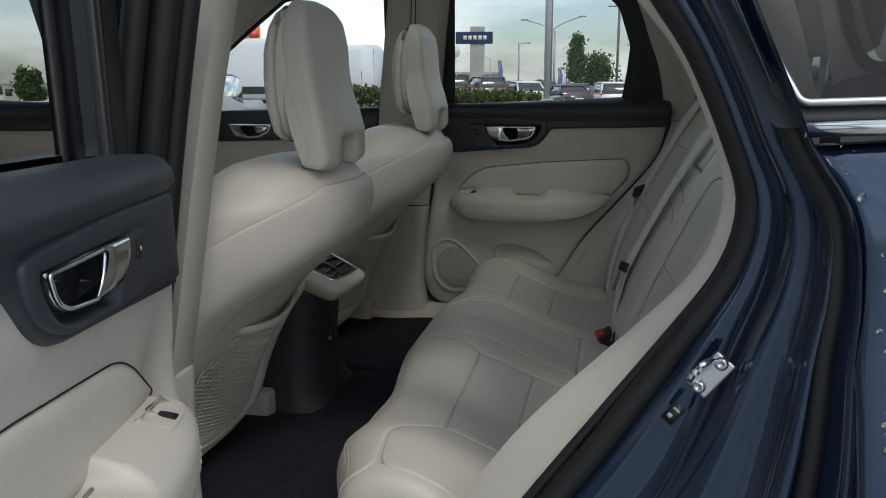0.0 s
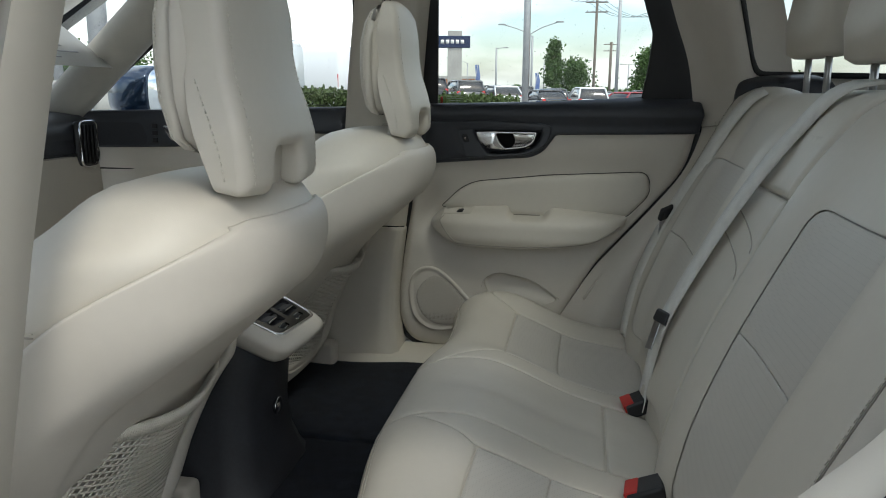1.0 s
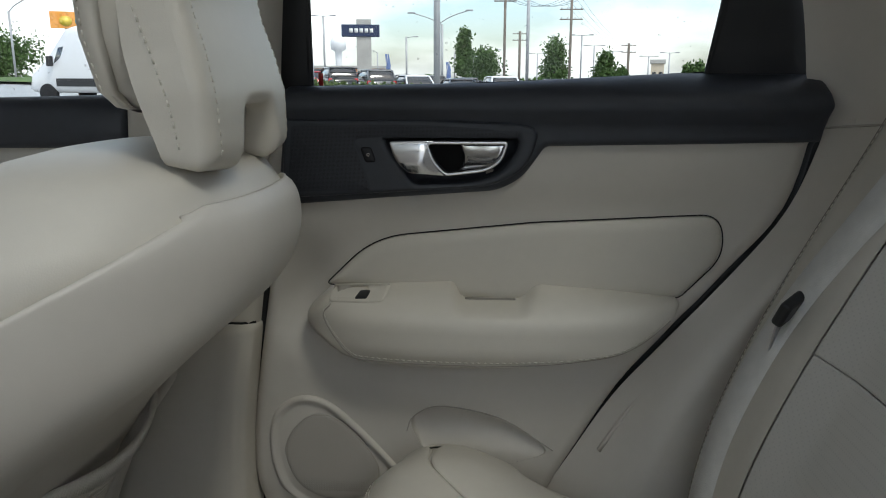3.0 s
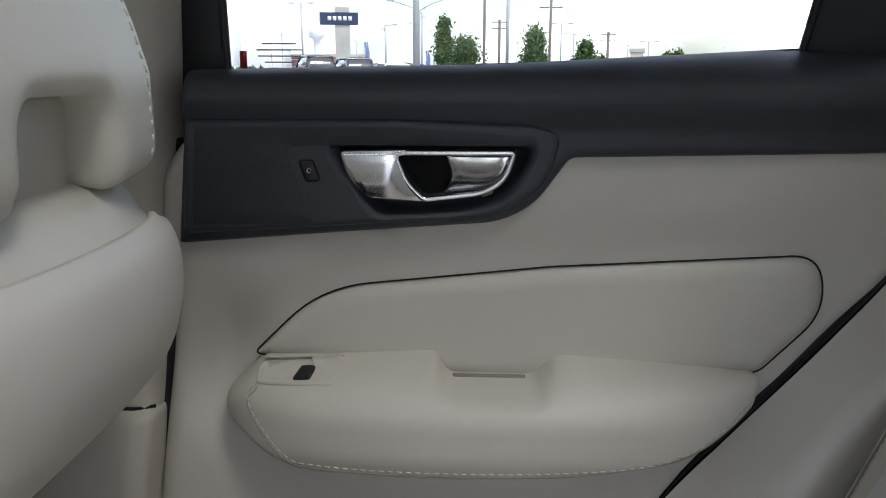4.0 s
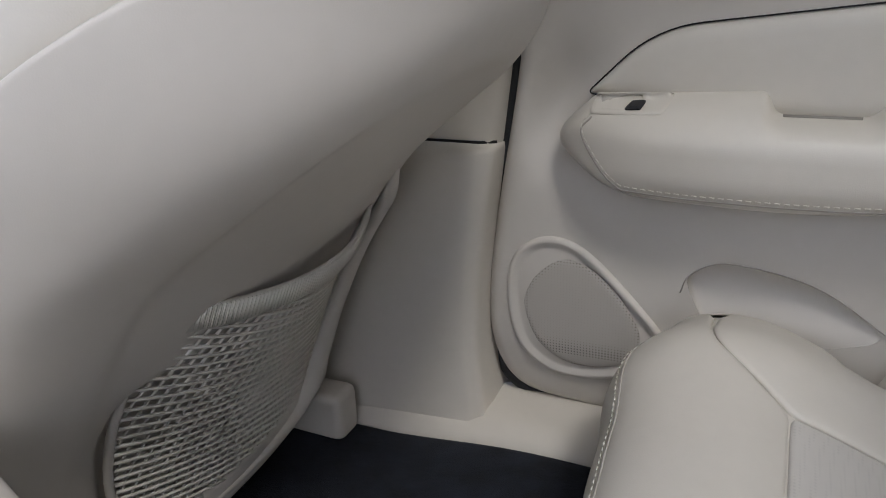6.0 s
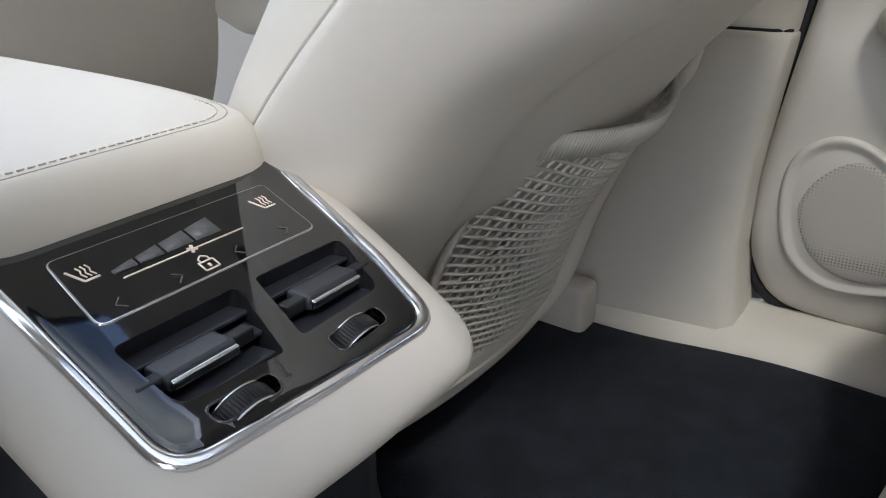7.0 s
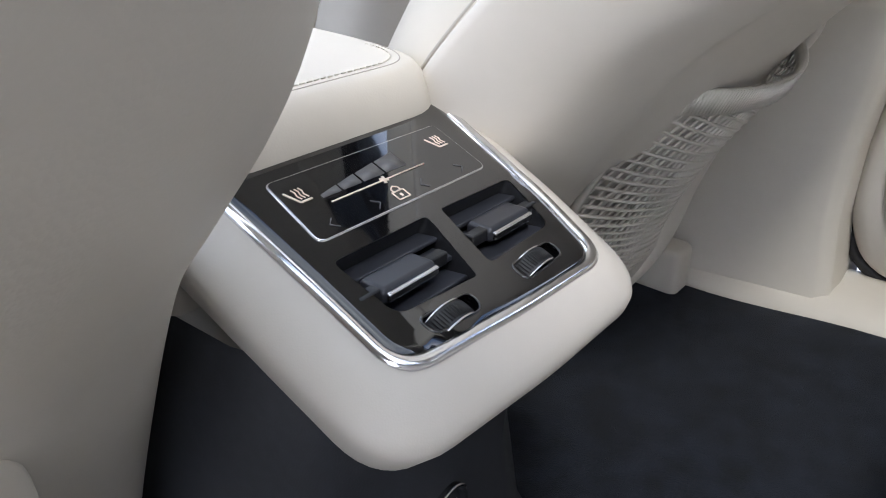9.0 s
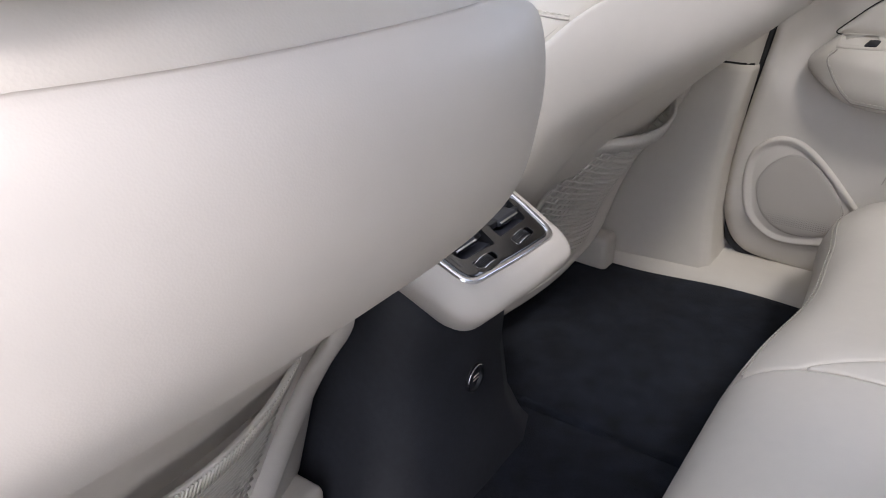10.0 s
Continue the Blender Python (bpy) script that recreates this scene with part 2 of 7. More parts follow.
def inside(P, loop):
    A = np.array(loop, float)
    B = np.roll(A, -1, axis=0)
    P = np.asarray(P, float)
    dy = np.where(B[:, 1] == A[:, 1], 1e-12, B[:, 1] - A[:, 1])
    out = []
    for i in range(0, len(P), 2000):
        x, y = P[i:i + 2000, 0:1], P[i:i + 2000, 1:2]
        cross = ((A[None, :, 1] > y) != (B[None, :, 1] > y)) & (x < (B[:, 0] - A[:, 0])[None] * (y - A[None, :, 1]) / dy[None] + A[None, :, 0])
        out.append(cross.sum(1) % 2 == 1)
    return np.concatenate(out) if out else np.zeros(0, bool)


def area2(loop):
    A = np.array(loop, float)
    B = np.roll(A, -1, axis=0)
    return float(np.sum(A[:, 0] * B[:, 1] - B[:, 0] * A[:, 1]))


def dense(loop, step):
    """The closed outline with its long edges cut into steps."""
    out = []
    for a, b in zip(loop, list(loop[1:]) + [loop[0]]):
        n = max(1, int(math.ceil(math.hypot(b[0] - a[0], b[1] - a[1]) / step)))
        out += [(a[0] + (b[0] - a[0]) * k / n, a[1] + (b[1] - a[1]) * k / n) for k in range(n)]
    return out


def inset(loop, r, step=0.008):
    """The outline drawn in by r."""
    loop = dense(loop, step)
    if area2(loop) < 0:
        loop = loop[::-1]
    A = np.array(loop)
    t = np.roll(A, -1, axis=0) - np.roll(A, 1, axis=0)
    t /= np.maximum(np.linalg.norm(t, axis=1), 1e-9)[:, None]
    B = A + np.stack([-t[:, 1], t[:, 0]], 1) * r
    keep = inside(B, loop) & (seg_dist(B, loop) > r * 0.93)
    return [tuple(b) for b, k in zip(B, keep) if k]


def drawn_in(loop, r, step=0.006):
    """The outline drawn in by r, point for point."""
    loop = dense(loop, step)
    if area2(loop) < 0:
        loop = loop[::-1]
    A = np.array(loop)
    t = np.roll(A, -2, axis=0) - np.roll(A, 2, axis=0)
    t /= np.maximum(np.linalg.norm(t, axis=1), 1e-9)[:, None]
    return [tuple(p) for p in A + np.stack([-t[:, 1], t[:, 0]], 1) * r]


def pillow(outline, place, step, rings=(), skirt=None, extra=(), holes=()):
    """A surface over a 2D outline: place(u, v, d) puts a point, d being its distance from the outline; skirt(u, v): where the rim runs back to."""
    from mathutils.geometry import delaunay_2d_cdt
    loop = dense([tuple(p) for p in outline], step)
    extra, holes = [dense(list(e), step) for e in extra], [dense(list(h), step) for h in holes]
    if area2(loop) < 0:
        loop = loop[::-1]
    A = np.array(loop)
    t = np.roll(A, -1, axis=0) - np.roll(A, 1, axis=0)
    t /= np.maximum(np.linalg.norm(t, axis=1), 1e-9)[:, None]
    nrm = np.stack([-t[:, 1], t[:, 0]], 1)
    pts, edges = list(map(tuple, A)), []
    more = []
    for r in rings:
        more.append((A + nrm * r, r * 0.9))
    lo, hi = A.min(0), A.max(0)
    gu, gv = np.meshgrid(np.arange(lo[0] + step / 2, hi[0], step), np.arange(lo[1] + step / 2, hi[1], step))
    gu = gu + (np.arange(gu.shape[0]) % 2)[:, None] * step / 2
    more.append((np.stack([gu.ravel(), gv.ravel()], 1), max(rings, default=0) + step * 0.35))
    for Q, keep in more:
        Q = Q[inside(Q, loop)]
        if len(Q):
            Q = Q[seg_dist(Q, loop) > keep]
            for h in holes:
                if len(Q):
                    Q = Q[(seg_dist(Q, h) > step * 0.3) & ~inside(Q, h)]
            for e in extra:
                if len(Q):
                    Q = Q[seg_dist(Q, e) > step * 0.25]
            pts += list(map(tuple, Q))
    for e in list(extra) + list(holes):
        k = len(pts)
        pts += [tuple(p) for p in e]
        edges += [(k + i, k + (i + 1) % len(e)) for i in range(len(e))]
    n = len(loop)
    edges += [(i, (i + 1) % n) for i in range(n)]
    v2, _, f2, orig, _, _ = delaunay_2d_cdt([Vector(p) for p in pts], edges, [], 1, 1e-7)
    V = np.array([tuple(v) for v in v2])
    C = np.array([V[list(f)].mean(0) for f in f2])
    ok = inside(C, loop)
    for h in holes:
        ok &= ~inside(C, h)
    d = seg_dist(V, loop)
    verts = [Vector(place(u, v, x)) for (u, v), x in zip(V, d)]
    faces = [tuple(f) for f, k in zip(f2, ok) if k]
    if skirt:
        ring = [Vector(place(u, v, 0.0)) for u, v in loop]
        back = [Vector(skirt(u, v)) for u, v in loop]
        k = len(verts)
        verts += ring + back
        faces += [(k + i, k + (i + 1) % n, k + n + (i + 1) % n, k + n + i) for i in range(n)]
    return verts, faces


def puff(d, r):
    """The rise of a rounded rim: 0 at the edge, 1 from r inwards."""
    x = min(d / r, 1.0)
    return math.sqrt(max(0.0, 1 - (1 - x) ** 2))


def stitches(path, length=0.0045, gap=0.003, radius=0.0006):
    """A row of short raised threads along a 3D path."""
    P = np.array(path, float)
    s = np.concatenate([[0], np.cumsum(np.linalg.norm(np.diff(P, axis=0), axis=1))])
    at = lambda x: Vector([float(np.interp(x, s, P[:, k])) for k in range(3)])
    geos, x = [], 0.0
    while x + length < s[-1]:
        geos.append(tube([at(x), at(x + length)], radius, 5))
        x += length + gap
    return join(*geos)


def smooth01(x):
    x = max(0.0, min(1.0, x))
    return x * x * (3 - 2 * x)
# ---- rear doors: one design, the right one shut, the left one swung open ----
CAR = -0.02                       # the car's centre line in y
RIGHT_Y = 0.652
SWING = radians(77)
HINGE = Vector((-0.458, -0.806, -0.016))


def shut_door(x, z, h):
    """A point on the right door: along the car, height, and h metres proud of the card."""
    return Vector((x, RIGHT_Y - h - 0.10 * max(0.0, z - 1.12) * 1.5, z))


def open_door(x, z, h):
    q, g = x + 0.47, h
    return HINGE + Vector((math.cos(SWING) * q + math.sin(SWING) * g, -math.sin(SWING) * q + math.cos(SWING) * g, z))


CARD = curve([(-0.468, 1.045), (-0.485, 0.893), (-0.512, 0.72), (-0.522, 0.62), (-0.514, 0.555), (-0.490, 0.515), (-0.44, 0.500), (-0.30, 0.49),
              (-0.20, 0.49), (-0.15, 0.53), (-0.118, 0.60), (-0.094, 0.644), (-0.042, 0.734), (0.010, 0.795), (0.084, 0.883), (0.142, 0.962),
              (0.163, 1.038), (0.160, 1.055), (0.0, 1.06), (-0.2, 1.06)], 4, True)
PAD = rounded([(-0.414, 0.861, 0.004), (-0.352, 0.922, 0.12), (-0.157, 0.943, 0.3), (0.066, 0.956, 0.05), (0.074, 0.905, 0.05), (0.024, 0.851, 0.02), (-0.2, 0.84, 0.1)], 8)
ARM = rounded([(-0.404, 0.861, 0.02), (-0.252, 0.869, 0.010), (-0.243, 0.848, 0.012), (-0.170, 0.848, 0.016), (-0.150, 0.867, 0.02), (-0.06, 0.861, 0.3), (0.026, 0.852, 0.015),
               (0.018, 0.828, 0.02), (-0.045, 0.790, 0.15), (-0.2, 0.766, 0.8), (-0.376, 0.771, 0.10), (-0.448, 0.820, 0.028)], 10)
POCKET = rounded([(-0.313, 0.690, 0.03), (-0.268, 0.708, 0.05), (-0.187, 0.690, 0.1), (-0.122, 0.644, 0.012), (-0.20, 0.62, 0.1), (-0.285, 0.632, 0.04)], 6)
RING = curve([(-0.494, 0.640), (-0.486, 0.688), (-0.452, 0.713), (-0.408, 0.703), (-0.350, 0.648), (-0.319, 0.605), (-0.336, 0.571), (-0.385, 0.551), (-0.440, 0.549), (-0.480, 0.582)], 6, True)
DISC = curve([(-0.473, 0.630), (-0.466, 0.659), (-0.447, 0.681), (-0.424, 0.690), (-0.396, 0.678), (-0.368, 0.650), (-0.349, 0.617), (-0.352, 0.590), (-0.378, 0.570), (-0.420, 0.566), (-0.456, 0.588)], 6, True)
UPPER = rounded([(-0.452, 1.104, 0.006), (-0.206, 1.109, 0), (0.04, 1.122, 0), (0.168, 1.132, 0.004), (0.176, 1.085, 0.02), (0.168, 1.043, 0.004), (0.05, 1.040, 0), (-0.145, 1.036, 0.012),
                 (-0.172, 0.998, 0.10), (-0.200, 0.983, 0.12), (-0.334, 0.973, 0), (-0.468, 0.962, 0.004)], 8)
PLATE = rounded([(-0.461, 0.972, 0.006), (-0.453, 1.066, 0.006), (-0.289, 1.067, 0.1), (-0.180, 1.062, 0.04), (-0.152, 1.056, 0.015), (-0.164, 1.012, 0.12), (-0.205, 0.989, 0.12), (-0.334, 0.980, 0.3)], 10)
GRILLE_UP = rounded([(-0.452, 0.980, 0.004), (-0.445, 1.060, 0.004), (-0.289, 1.061, 0), (-0.176, 1.055, 0.01), (-0.178, 1.046, 0.006), (-0.335, 1.046, 0.004), (-0.371, 1.044, 0.006), (-0.350, 0.983, 0.004)], 5)
CUP = rounded([(-0.341, 1.047, 0.006), (-0.174, 1.048, 0.008), (-0.176, 1.030, 0.12), (-0.194, 1.002, 0.12), (-0.230, 0.990, 0.12), (-0.300, 0.986, 0.015)], 8)
HANDLE = rounded([(-0.330, 1.0425, 0.004), (-0.285, 1.0435, 0), (-0.188, 1.0435, 0.003), (-0.195, 1.018, 0.12), (-0.213, 1.0055, 0.10), (-0.262, 0.9995, 0.06), (-0.306, 1.003, 0.012), (-0.322, 1.018, 0.08)], 8)
HOLE = rounded([(-0.286, 1.040, 0.006), (-0.190, 1.0405, 0.003), (-0.197, 1.019, 0.12), (-0.214, 1.0083, 0.10), (-0.262, 1.0025, 0.008), (-0.276, 1.016, 0.08)], 8)
PADDLE = rounded([(-0.247, 1.040, 0.003), (-0.190, 1.0405, 0.003), (-0.197, 1.019, 0.12), (-0.214, 1.0083, 0.10), (-0.250, 1.0042, 0.006), (-0.243, 1.013, 0.01), (-0.241, 1.022, 0.02)], 6)
PANE = rounded([(-0.432, 1.08, 0), (0.040, 1.09, 0), (0.058, 1.19, 0.05), (0.064, 1.26, 0.06), (0.030, 1.36, 0.08), (-0.06, 1.44, 0.1), (-0.25, 1.47, 0.2), (-0.425, 1.47, 0.02)], 6)
FRAME = rounded([(-0.474, 1.07, 0), (0.178, 1.09, 0), (0.150, 1.19, 0.1), (0.122, 1.27, 0.1), (0.07, 1.40, 0.1), (-0.03, 1.50, 0.1), (-0.25, 1.53, 0.2), (-0.468, 1.53, 0.02)], 6)


def rear_door(name, label, surf):
    door = thing(name, label, "car door", kind="structure")

    def card_at(u, v, d):
        q = np.array([[u, v]])
        h = 0.010 * smooth01(min(float(seg_dist(q, PAD)[0]), float(seg_dist(q, ARM)[0])) / 0.055) if not (inside(q, PAD)[0] or inside(q, ARM)[0]) else 0.0
        if inside(q, CUP)[0]:
            h -= 0.04
        h -= 0.03 * (1 - puff(d, 0.02))
        h -= 0.020 * smooth01((0.60 - v) / 0.12)
        h -= 0.020 * math.exp(-((u + 0.440 - 0.25 * (v - 0.86)) / 0.032) ** 2 - ((v - 0.862) / 0.058) ** 2)
        return surf(u, v, h)
    card_base = lambda v: 0.010 - 0.020 * smooth01((0.60 - v) / 0.12)

    part("door_card", pillow(CARD, card_at, 0.014, (0.002, 0.006, 0.012, 0.02), lambda u, v: surf(u, v, -0.06), extra=(CUP,), holes=(POCKET,)), VINYL, door)
    part("shadow_gap", join(tube([surf(u, v, 0.001) for u, v in PAD], 0.0008, 6, True, up=(0, 1, 0))), GAP, door, "dark seam round the padded insert")
    part("padded_insert", pillow([p for p in PAD], lambda u, v, d: surf(u, v, -0.004 + 0.010 * puff(d, 0.018)), 0.016, (0.002, 0.006, 0.012, 0.018)), LEATHER, door, "smooth blond leather insert")
    def arm_rise(u, v, d):
        # the ledge swells from both ends, and its face leans in towards the top
        swell = (1 - math.exp(-max(0.0, u + 0.452) / 0.050)) * (1 - math.exp(-max(0.0, 0.034 - u) / 0.05))
        top = 1 - (1 - min(1.0, max(0.0, (0.874 - v) / 0.046))) ** 1.7      # the ledge slopes down towards the cabin
        under = 0.014 * smooth01((0.800 - v) / 0.035)
        return 0.006 + (0.066 * top - under) * swell * puff(d, 0.009)
    arm = part("armrest", pillow(ARM, lambda u, v, d: surf(u, v, arm_rise(u, v, d)), 0.008, (0.0006, 0.002, 0.0045, 0.008, 0.0115), lambda u, v: surf(u, v, -0.01)), LEATHER, door, "stitched leather armrest with a pull cup")
    arm_h = lambda u, v: 0.0005 + arm_rise(u, v, float(seg_dist(np.array([[u, v]]), ARM)[0]))
    line = curve([(-0.400, 0.851), (-0.408, 0.834), (-0.376, 0.793), (-0.345, 0.786), (-0.2, 0.785), (-0.09, 0.793), (-0.04, 0.806), (0.008, 0.836)], 10)
    part("stitching", stitches([surf(u, v, arm_h(u, v)) for u, v in line]), THREAD, arm)
    line2 = curve([(u, v - 0.0045) for u, v in line], 1)
    part("seam", tube([surf(u, v, arm_h(u, v) - 0.0008) for u, v in line2], 0.0011, 5), SEAM, arm)
    # darker tube paints the shade along the bottom of the pull notch
    part("pull_cup_shade", tube([surf(u, 0.8478, 0.012) for u in np.linspace(-0.238, -0.176, 6)], 0.0022, 6), SEAM_DEEP, arm, "dark line for the shade at the bottom of the pull cup")
    sw = rounded([(-0.405, 0.848, 0.005), (-0.336, 0.852, 0.006), (-0.328, 0.867, 0.006), (-0.400, 0.865, 0.005)], 5)
    plate = part("switch_plate", pillow(sw, lambda u, v, d: surf(u, v, arm_h(u, v) + 0.0015 * puff(d, 0.002)), 0.008, (0.001, 0.003)), PLASTIC, arm)
    key = rounded([(-0.372, 0.8535, 0.002), (-0.356, 0.8545, 0.002), (-0.352, 0.861, 0.002), (-0.366, 0.860, 0.002)], 4)
    part("window_switch", pillow(key, lambda u, v, d: surf(u, v, arm_h(u, v) + 0.0015 + 0.002 * puff(d, 0.003)), 0.006, (0.001, 0.003), lambda u, v: surf(u, v, arm_h(u, v))), BLACK_PLASTIC, arm, "black rocker window switch")

    def upper_at(u, v, d):
        roll = 0.010 * smooth01((v - 1.066) / 0.010) - 0.035 * max(0.0, (v - 1.084) / 0.03) ** 2
        return surf(u, v, 0.010 + 0.008 * puff(d, 0.006) + roll)
    part("upper_trim", pillow(UPPER, upper_at, 0.012, (0.002, 0.005, 0.009), lambda u, v: surf(u, v, -0.03), holes=(CUP,)), CHARCOAL, door, "soft charcoal upper trim")
    esc = part("handle_plate", pillow(PLATE, lambda u, v, d: surf(u, v, 0.018 + 0.005 * puff(d, 0.004) - (0.034 * smooth01(float(seg_dist(np.array([[u, v]]), CUP)[0]) / 0.007) if inside(np.array([[u, v]]), CUP)[0] else 0)),
                                      0.007, (0.001, 0.003, 0.006), lambda u, v: surf(u, v, 0.004), extra=(CUP, inset(CUP, 0.0035), inset(CUP, 0.007))), CHARCOAL, door, "charcoal handle surround")
    part("tweeter_grille", pillow(GRILLE_UP, lambda u, v, d: surf(u, v, 0.0228 + 0.001 * puff(d, 0.002)), 0.03, (0.002,)), GRILLE_DARK, esc, "fine perforated charcoal grille")
    btn = rounded([(-0.3625, 1.034, 0.003), (-0.3505, 1.034, 0.003), (-0.3445, 1.0175, 0.003), (-0.3565, 1.017, 0.003)], 4)
    part("lock_button", pillow(btn, lambda u, v, d: surf(u, v, 0.0226 + 0.002 * puff(d, 0.002)), 0.006, (0.001, 0.002)), BLACK_PLASTIC, esc)
    part("button_gap", tube([surf(u, v, 0.0232) for u, v in dense(btn, 0.004)], 0.0006, 5, True, up=(0, 1, 0)), GAP, esc)
    part("lock_icon", tube([surf(-0.3535 + 0.0016 * math.cos(a), 1.0258 + 0.0018 * math.sin(a), 0.0248) for a in np.linspace(0, 5.6, 9)], 0.0003, 4, False, up=(0, 1, 0)), ICON, esc)
    part("door_handle", pillow(HANDLE, lambda u, v, d: surf(u, v, 0.016 + 0.007 * math.sqrt(max(0, 1 - ((v - 1.026) / 0.026) ** 2)) * smooth01((-0.262 - u) / 0.03) + 0.004 * puff(d, 0.002)), 0.004, (0.0006, 0.002),
                               lambda u, v: surf(u, v, 0.0), holes=(HOLE,)), CHROME, esc, "chrome door pull handle")
    part("handle_lip", tube([surf(u, v, 0.0215) for u, v in dense(HOLE, 0.006)], 0.0022, 8, True, up=(0, 1, 0)), CHROME, esc, "chrome lip")
    part("handle_paddle", pillow(PADDLE, lambda u, v, d: surf(u, v, 0.004 + 0.003 * puff(d, 0.004) + 0.009 * smooth01((u + 0.245) / 0.055) - 8 * (v - 1.03) ** 2), 0.004, (0.001, 0.003), lambda u, v: surf(u, v, -0.006)), CHROME, esc, "curved chrome release paddle")
    part("handle_recess", pillow(HOLE, lambda u, v, d: surf(u, v, -0.008), 0.02), GAP, esc, "dark recess behind the handle")
    ring = part("speaker_ring", pillow(RING, lambda u, v, d: surf(u, v, card_base(v) - 0.004 + 0.0085 * puff(d, 0.004) - 0.004 * smooth01((d - 0.007) / 0.004) + 0.0016 * smooth01((d - 0.012) / 0.02)), 0.008, (0.0006, 0.002, 0.004, 0.007, 0.011, 0.015), holes=(DISC,)), VINYL, door)
    part("speaker_grille", pillow(DISC, lambda u, v, d: surf(u, v, card_base(v) + 0.0018 + 0.0012 * puff(d, 0.008)), 0.010, (0.002, 0.006)), GRILLE, ring, "perforated speaker grille")
    lip = part("map_pocket", pillow(POCKET, lambda u, v, d: surf(u, v, card_base(v) - 0.0005 - 0.016 * smooth01((v - 0.632) / 0.050) * (0.6 + 0.4 * puff(d, 0.006))), 0.008, (0.001, 0.004), lambda u, v: surf(u, v, card_base(v) - 0.0002)), VINYL, door, "shallow door pocket")
    # thin darker line stands for the shade where the pocket sinks in
    top = curve([(-0.312, 0.668), (-0.303, 0.689), (-0.268, 0.704), (-0.190, 0.689), (-0.124, 0.647)], 8)
    part("pocket_edge_shade", tube([surf(u, v, card_base(v) + 0.0008) for u, v in top], 0.0007, 5, False, up=(0, 1, 0)), SEAM, lip, "darker line for the shade under the pocket's upper edge")
    # window surround and pane
    part("window_frame", pillow(FRAME, lambda u, v, d: surf(u, v, -0.028 + 0.006 * puff(d, 0.01)), 0.05, (0.004, 0.010), lambda u, v: surf(u, v, -0.075), holes=(PANE,)), BLACK_PLASTIC, door, "black window surround")
    part("frame_lip", tube([surf(u, v, -0.032) for u, v in PANE], 0.006, 6, True, up=(0, 1, 0)), RUBBER, door, "rubber window run")
    g = part("pane", join(pillow(PANE, lambda u, v, d: surf(u, v, -0.052), 0.2)), GLASS, door, "clear pane with water drops")
    g.visible_shadow = False
    return door


door_right = rear_door("door_right", "shut rear car door, blond card, charcoal top and chrome handle", shut_door)
door_left = rear_door("door_left", "wide open rear car door, blond card with charcoal top", open_door)
# outer skin and seals of the doors
SKIN = rounded([(-0.47, 1.10, 0), (0.19, 1.125, 0.02), (0.20, 1.0, 0.1), (0.17, 0.92, 0.1), (-0.06, 0.60, 0.1), (-0.12, 0.42, 0.05), (-0.50, 0.42, 0.03), (-0.50, 0.9, 0.1)], 6)
for d, surf in ((door_right, shut_door), (door_left, open_door)):
    part("outer_skin", pillow(SKIN, lambda u, v, e: surf(u, v, -0.125 + 0.02 * (1 - puff(e, 0.05))), 0.05, (0.01, 0.03), lambda u, v: surf(u, v, -0.06)), PAINT, d, "deep blue painted outer skin")
part("weather_seal", tube([open_door(u, v, -0.045) for u, v in FRAME if u < 0.2], 0.011, 8, True, up=(0, 1, 0)), RUBBER, door_left, "black rubber weather seal")
part("weather_seal", tube([open_door(u - 0.006, v, -0.035) for u, v in CARD], 0.010, 8, True, up=(0, 1, 0)), RUBBER, door_left, "black rubber weather seal")
part("weather_seal", tube([shut_door(u + (0.004 if u > -0.1 else -0.004), v, -0.022) for u, v in CARD if v < 1.05], 0.007, 8, False, up=(0, 1, 0)), RUBBER, door_right, "black rubber weather seal")
# ---- front seats ----
# height, rear face x, front face x, half width amidships, half width of the rear face
BACK = [(0.50, -0.672, -0.858, 0.244, 0.222), (0.57, -0.654, -0.840, 0.250, 0.220), (0.64, -0.632, -0.820, 0.254, 0.214), (0.72, -0.592, -0.795, 0.258, 0.202),
        (0.80, -0.535, -0.765, 0.252, 0.188), (0.86, -0.475, -0.735, 0.244, 0.170), (0.90, -0.430, -0.712, 0.237, 0.152), (0.93, -0.403, -0.692, 0.230, 0.136), (0.96, -0.388, -0.668, 0.222, 0.122),
        (0.985, -0.386, -0.645, 0.212, 0.115), (1.003, -0.392, -0.622, 0.192, 0.112), (1.018, -0.402, -0.605, 0.174, 0.112), (1.031, -0.412, -0.590, 0.156, 0.108), (1.041, -0.430, -0.572, 0.132, 0.096), (1.048, -0.464, -0.545, 0.095, 0.07)]
SEAM_X = [(0.50, -0.81), (0.57, -0.79), (0.72, -0.71), (0.80, -0.665), (0.87, -0.605), (0.925, -0.550), (0.955, -0.505), (0.985, -0.452), (1.008, -0.416)]
BACK_FINE = np.array(curve(BACK, 8))


def back_section(z):
    """Rear, front and half widths of the backrest at a height."""
    return [float(np.interp(z, BACK_FINE[:, 0], BACK_FINE[:, k])) for k in (1, 2, 3, 4)]


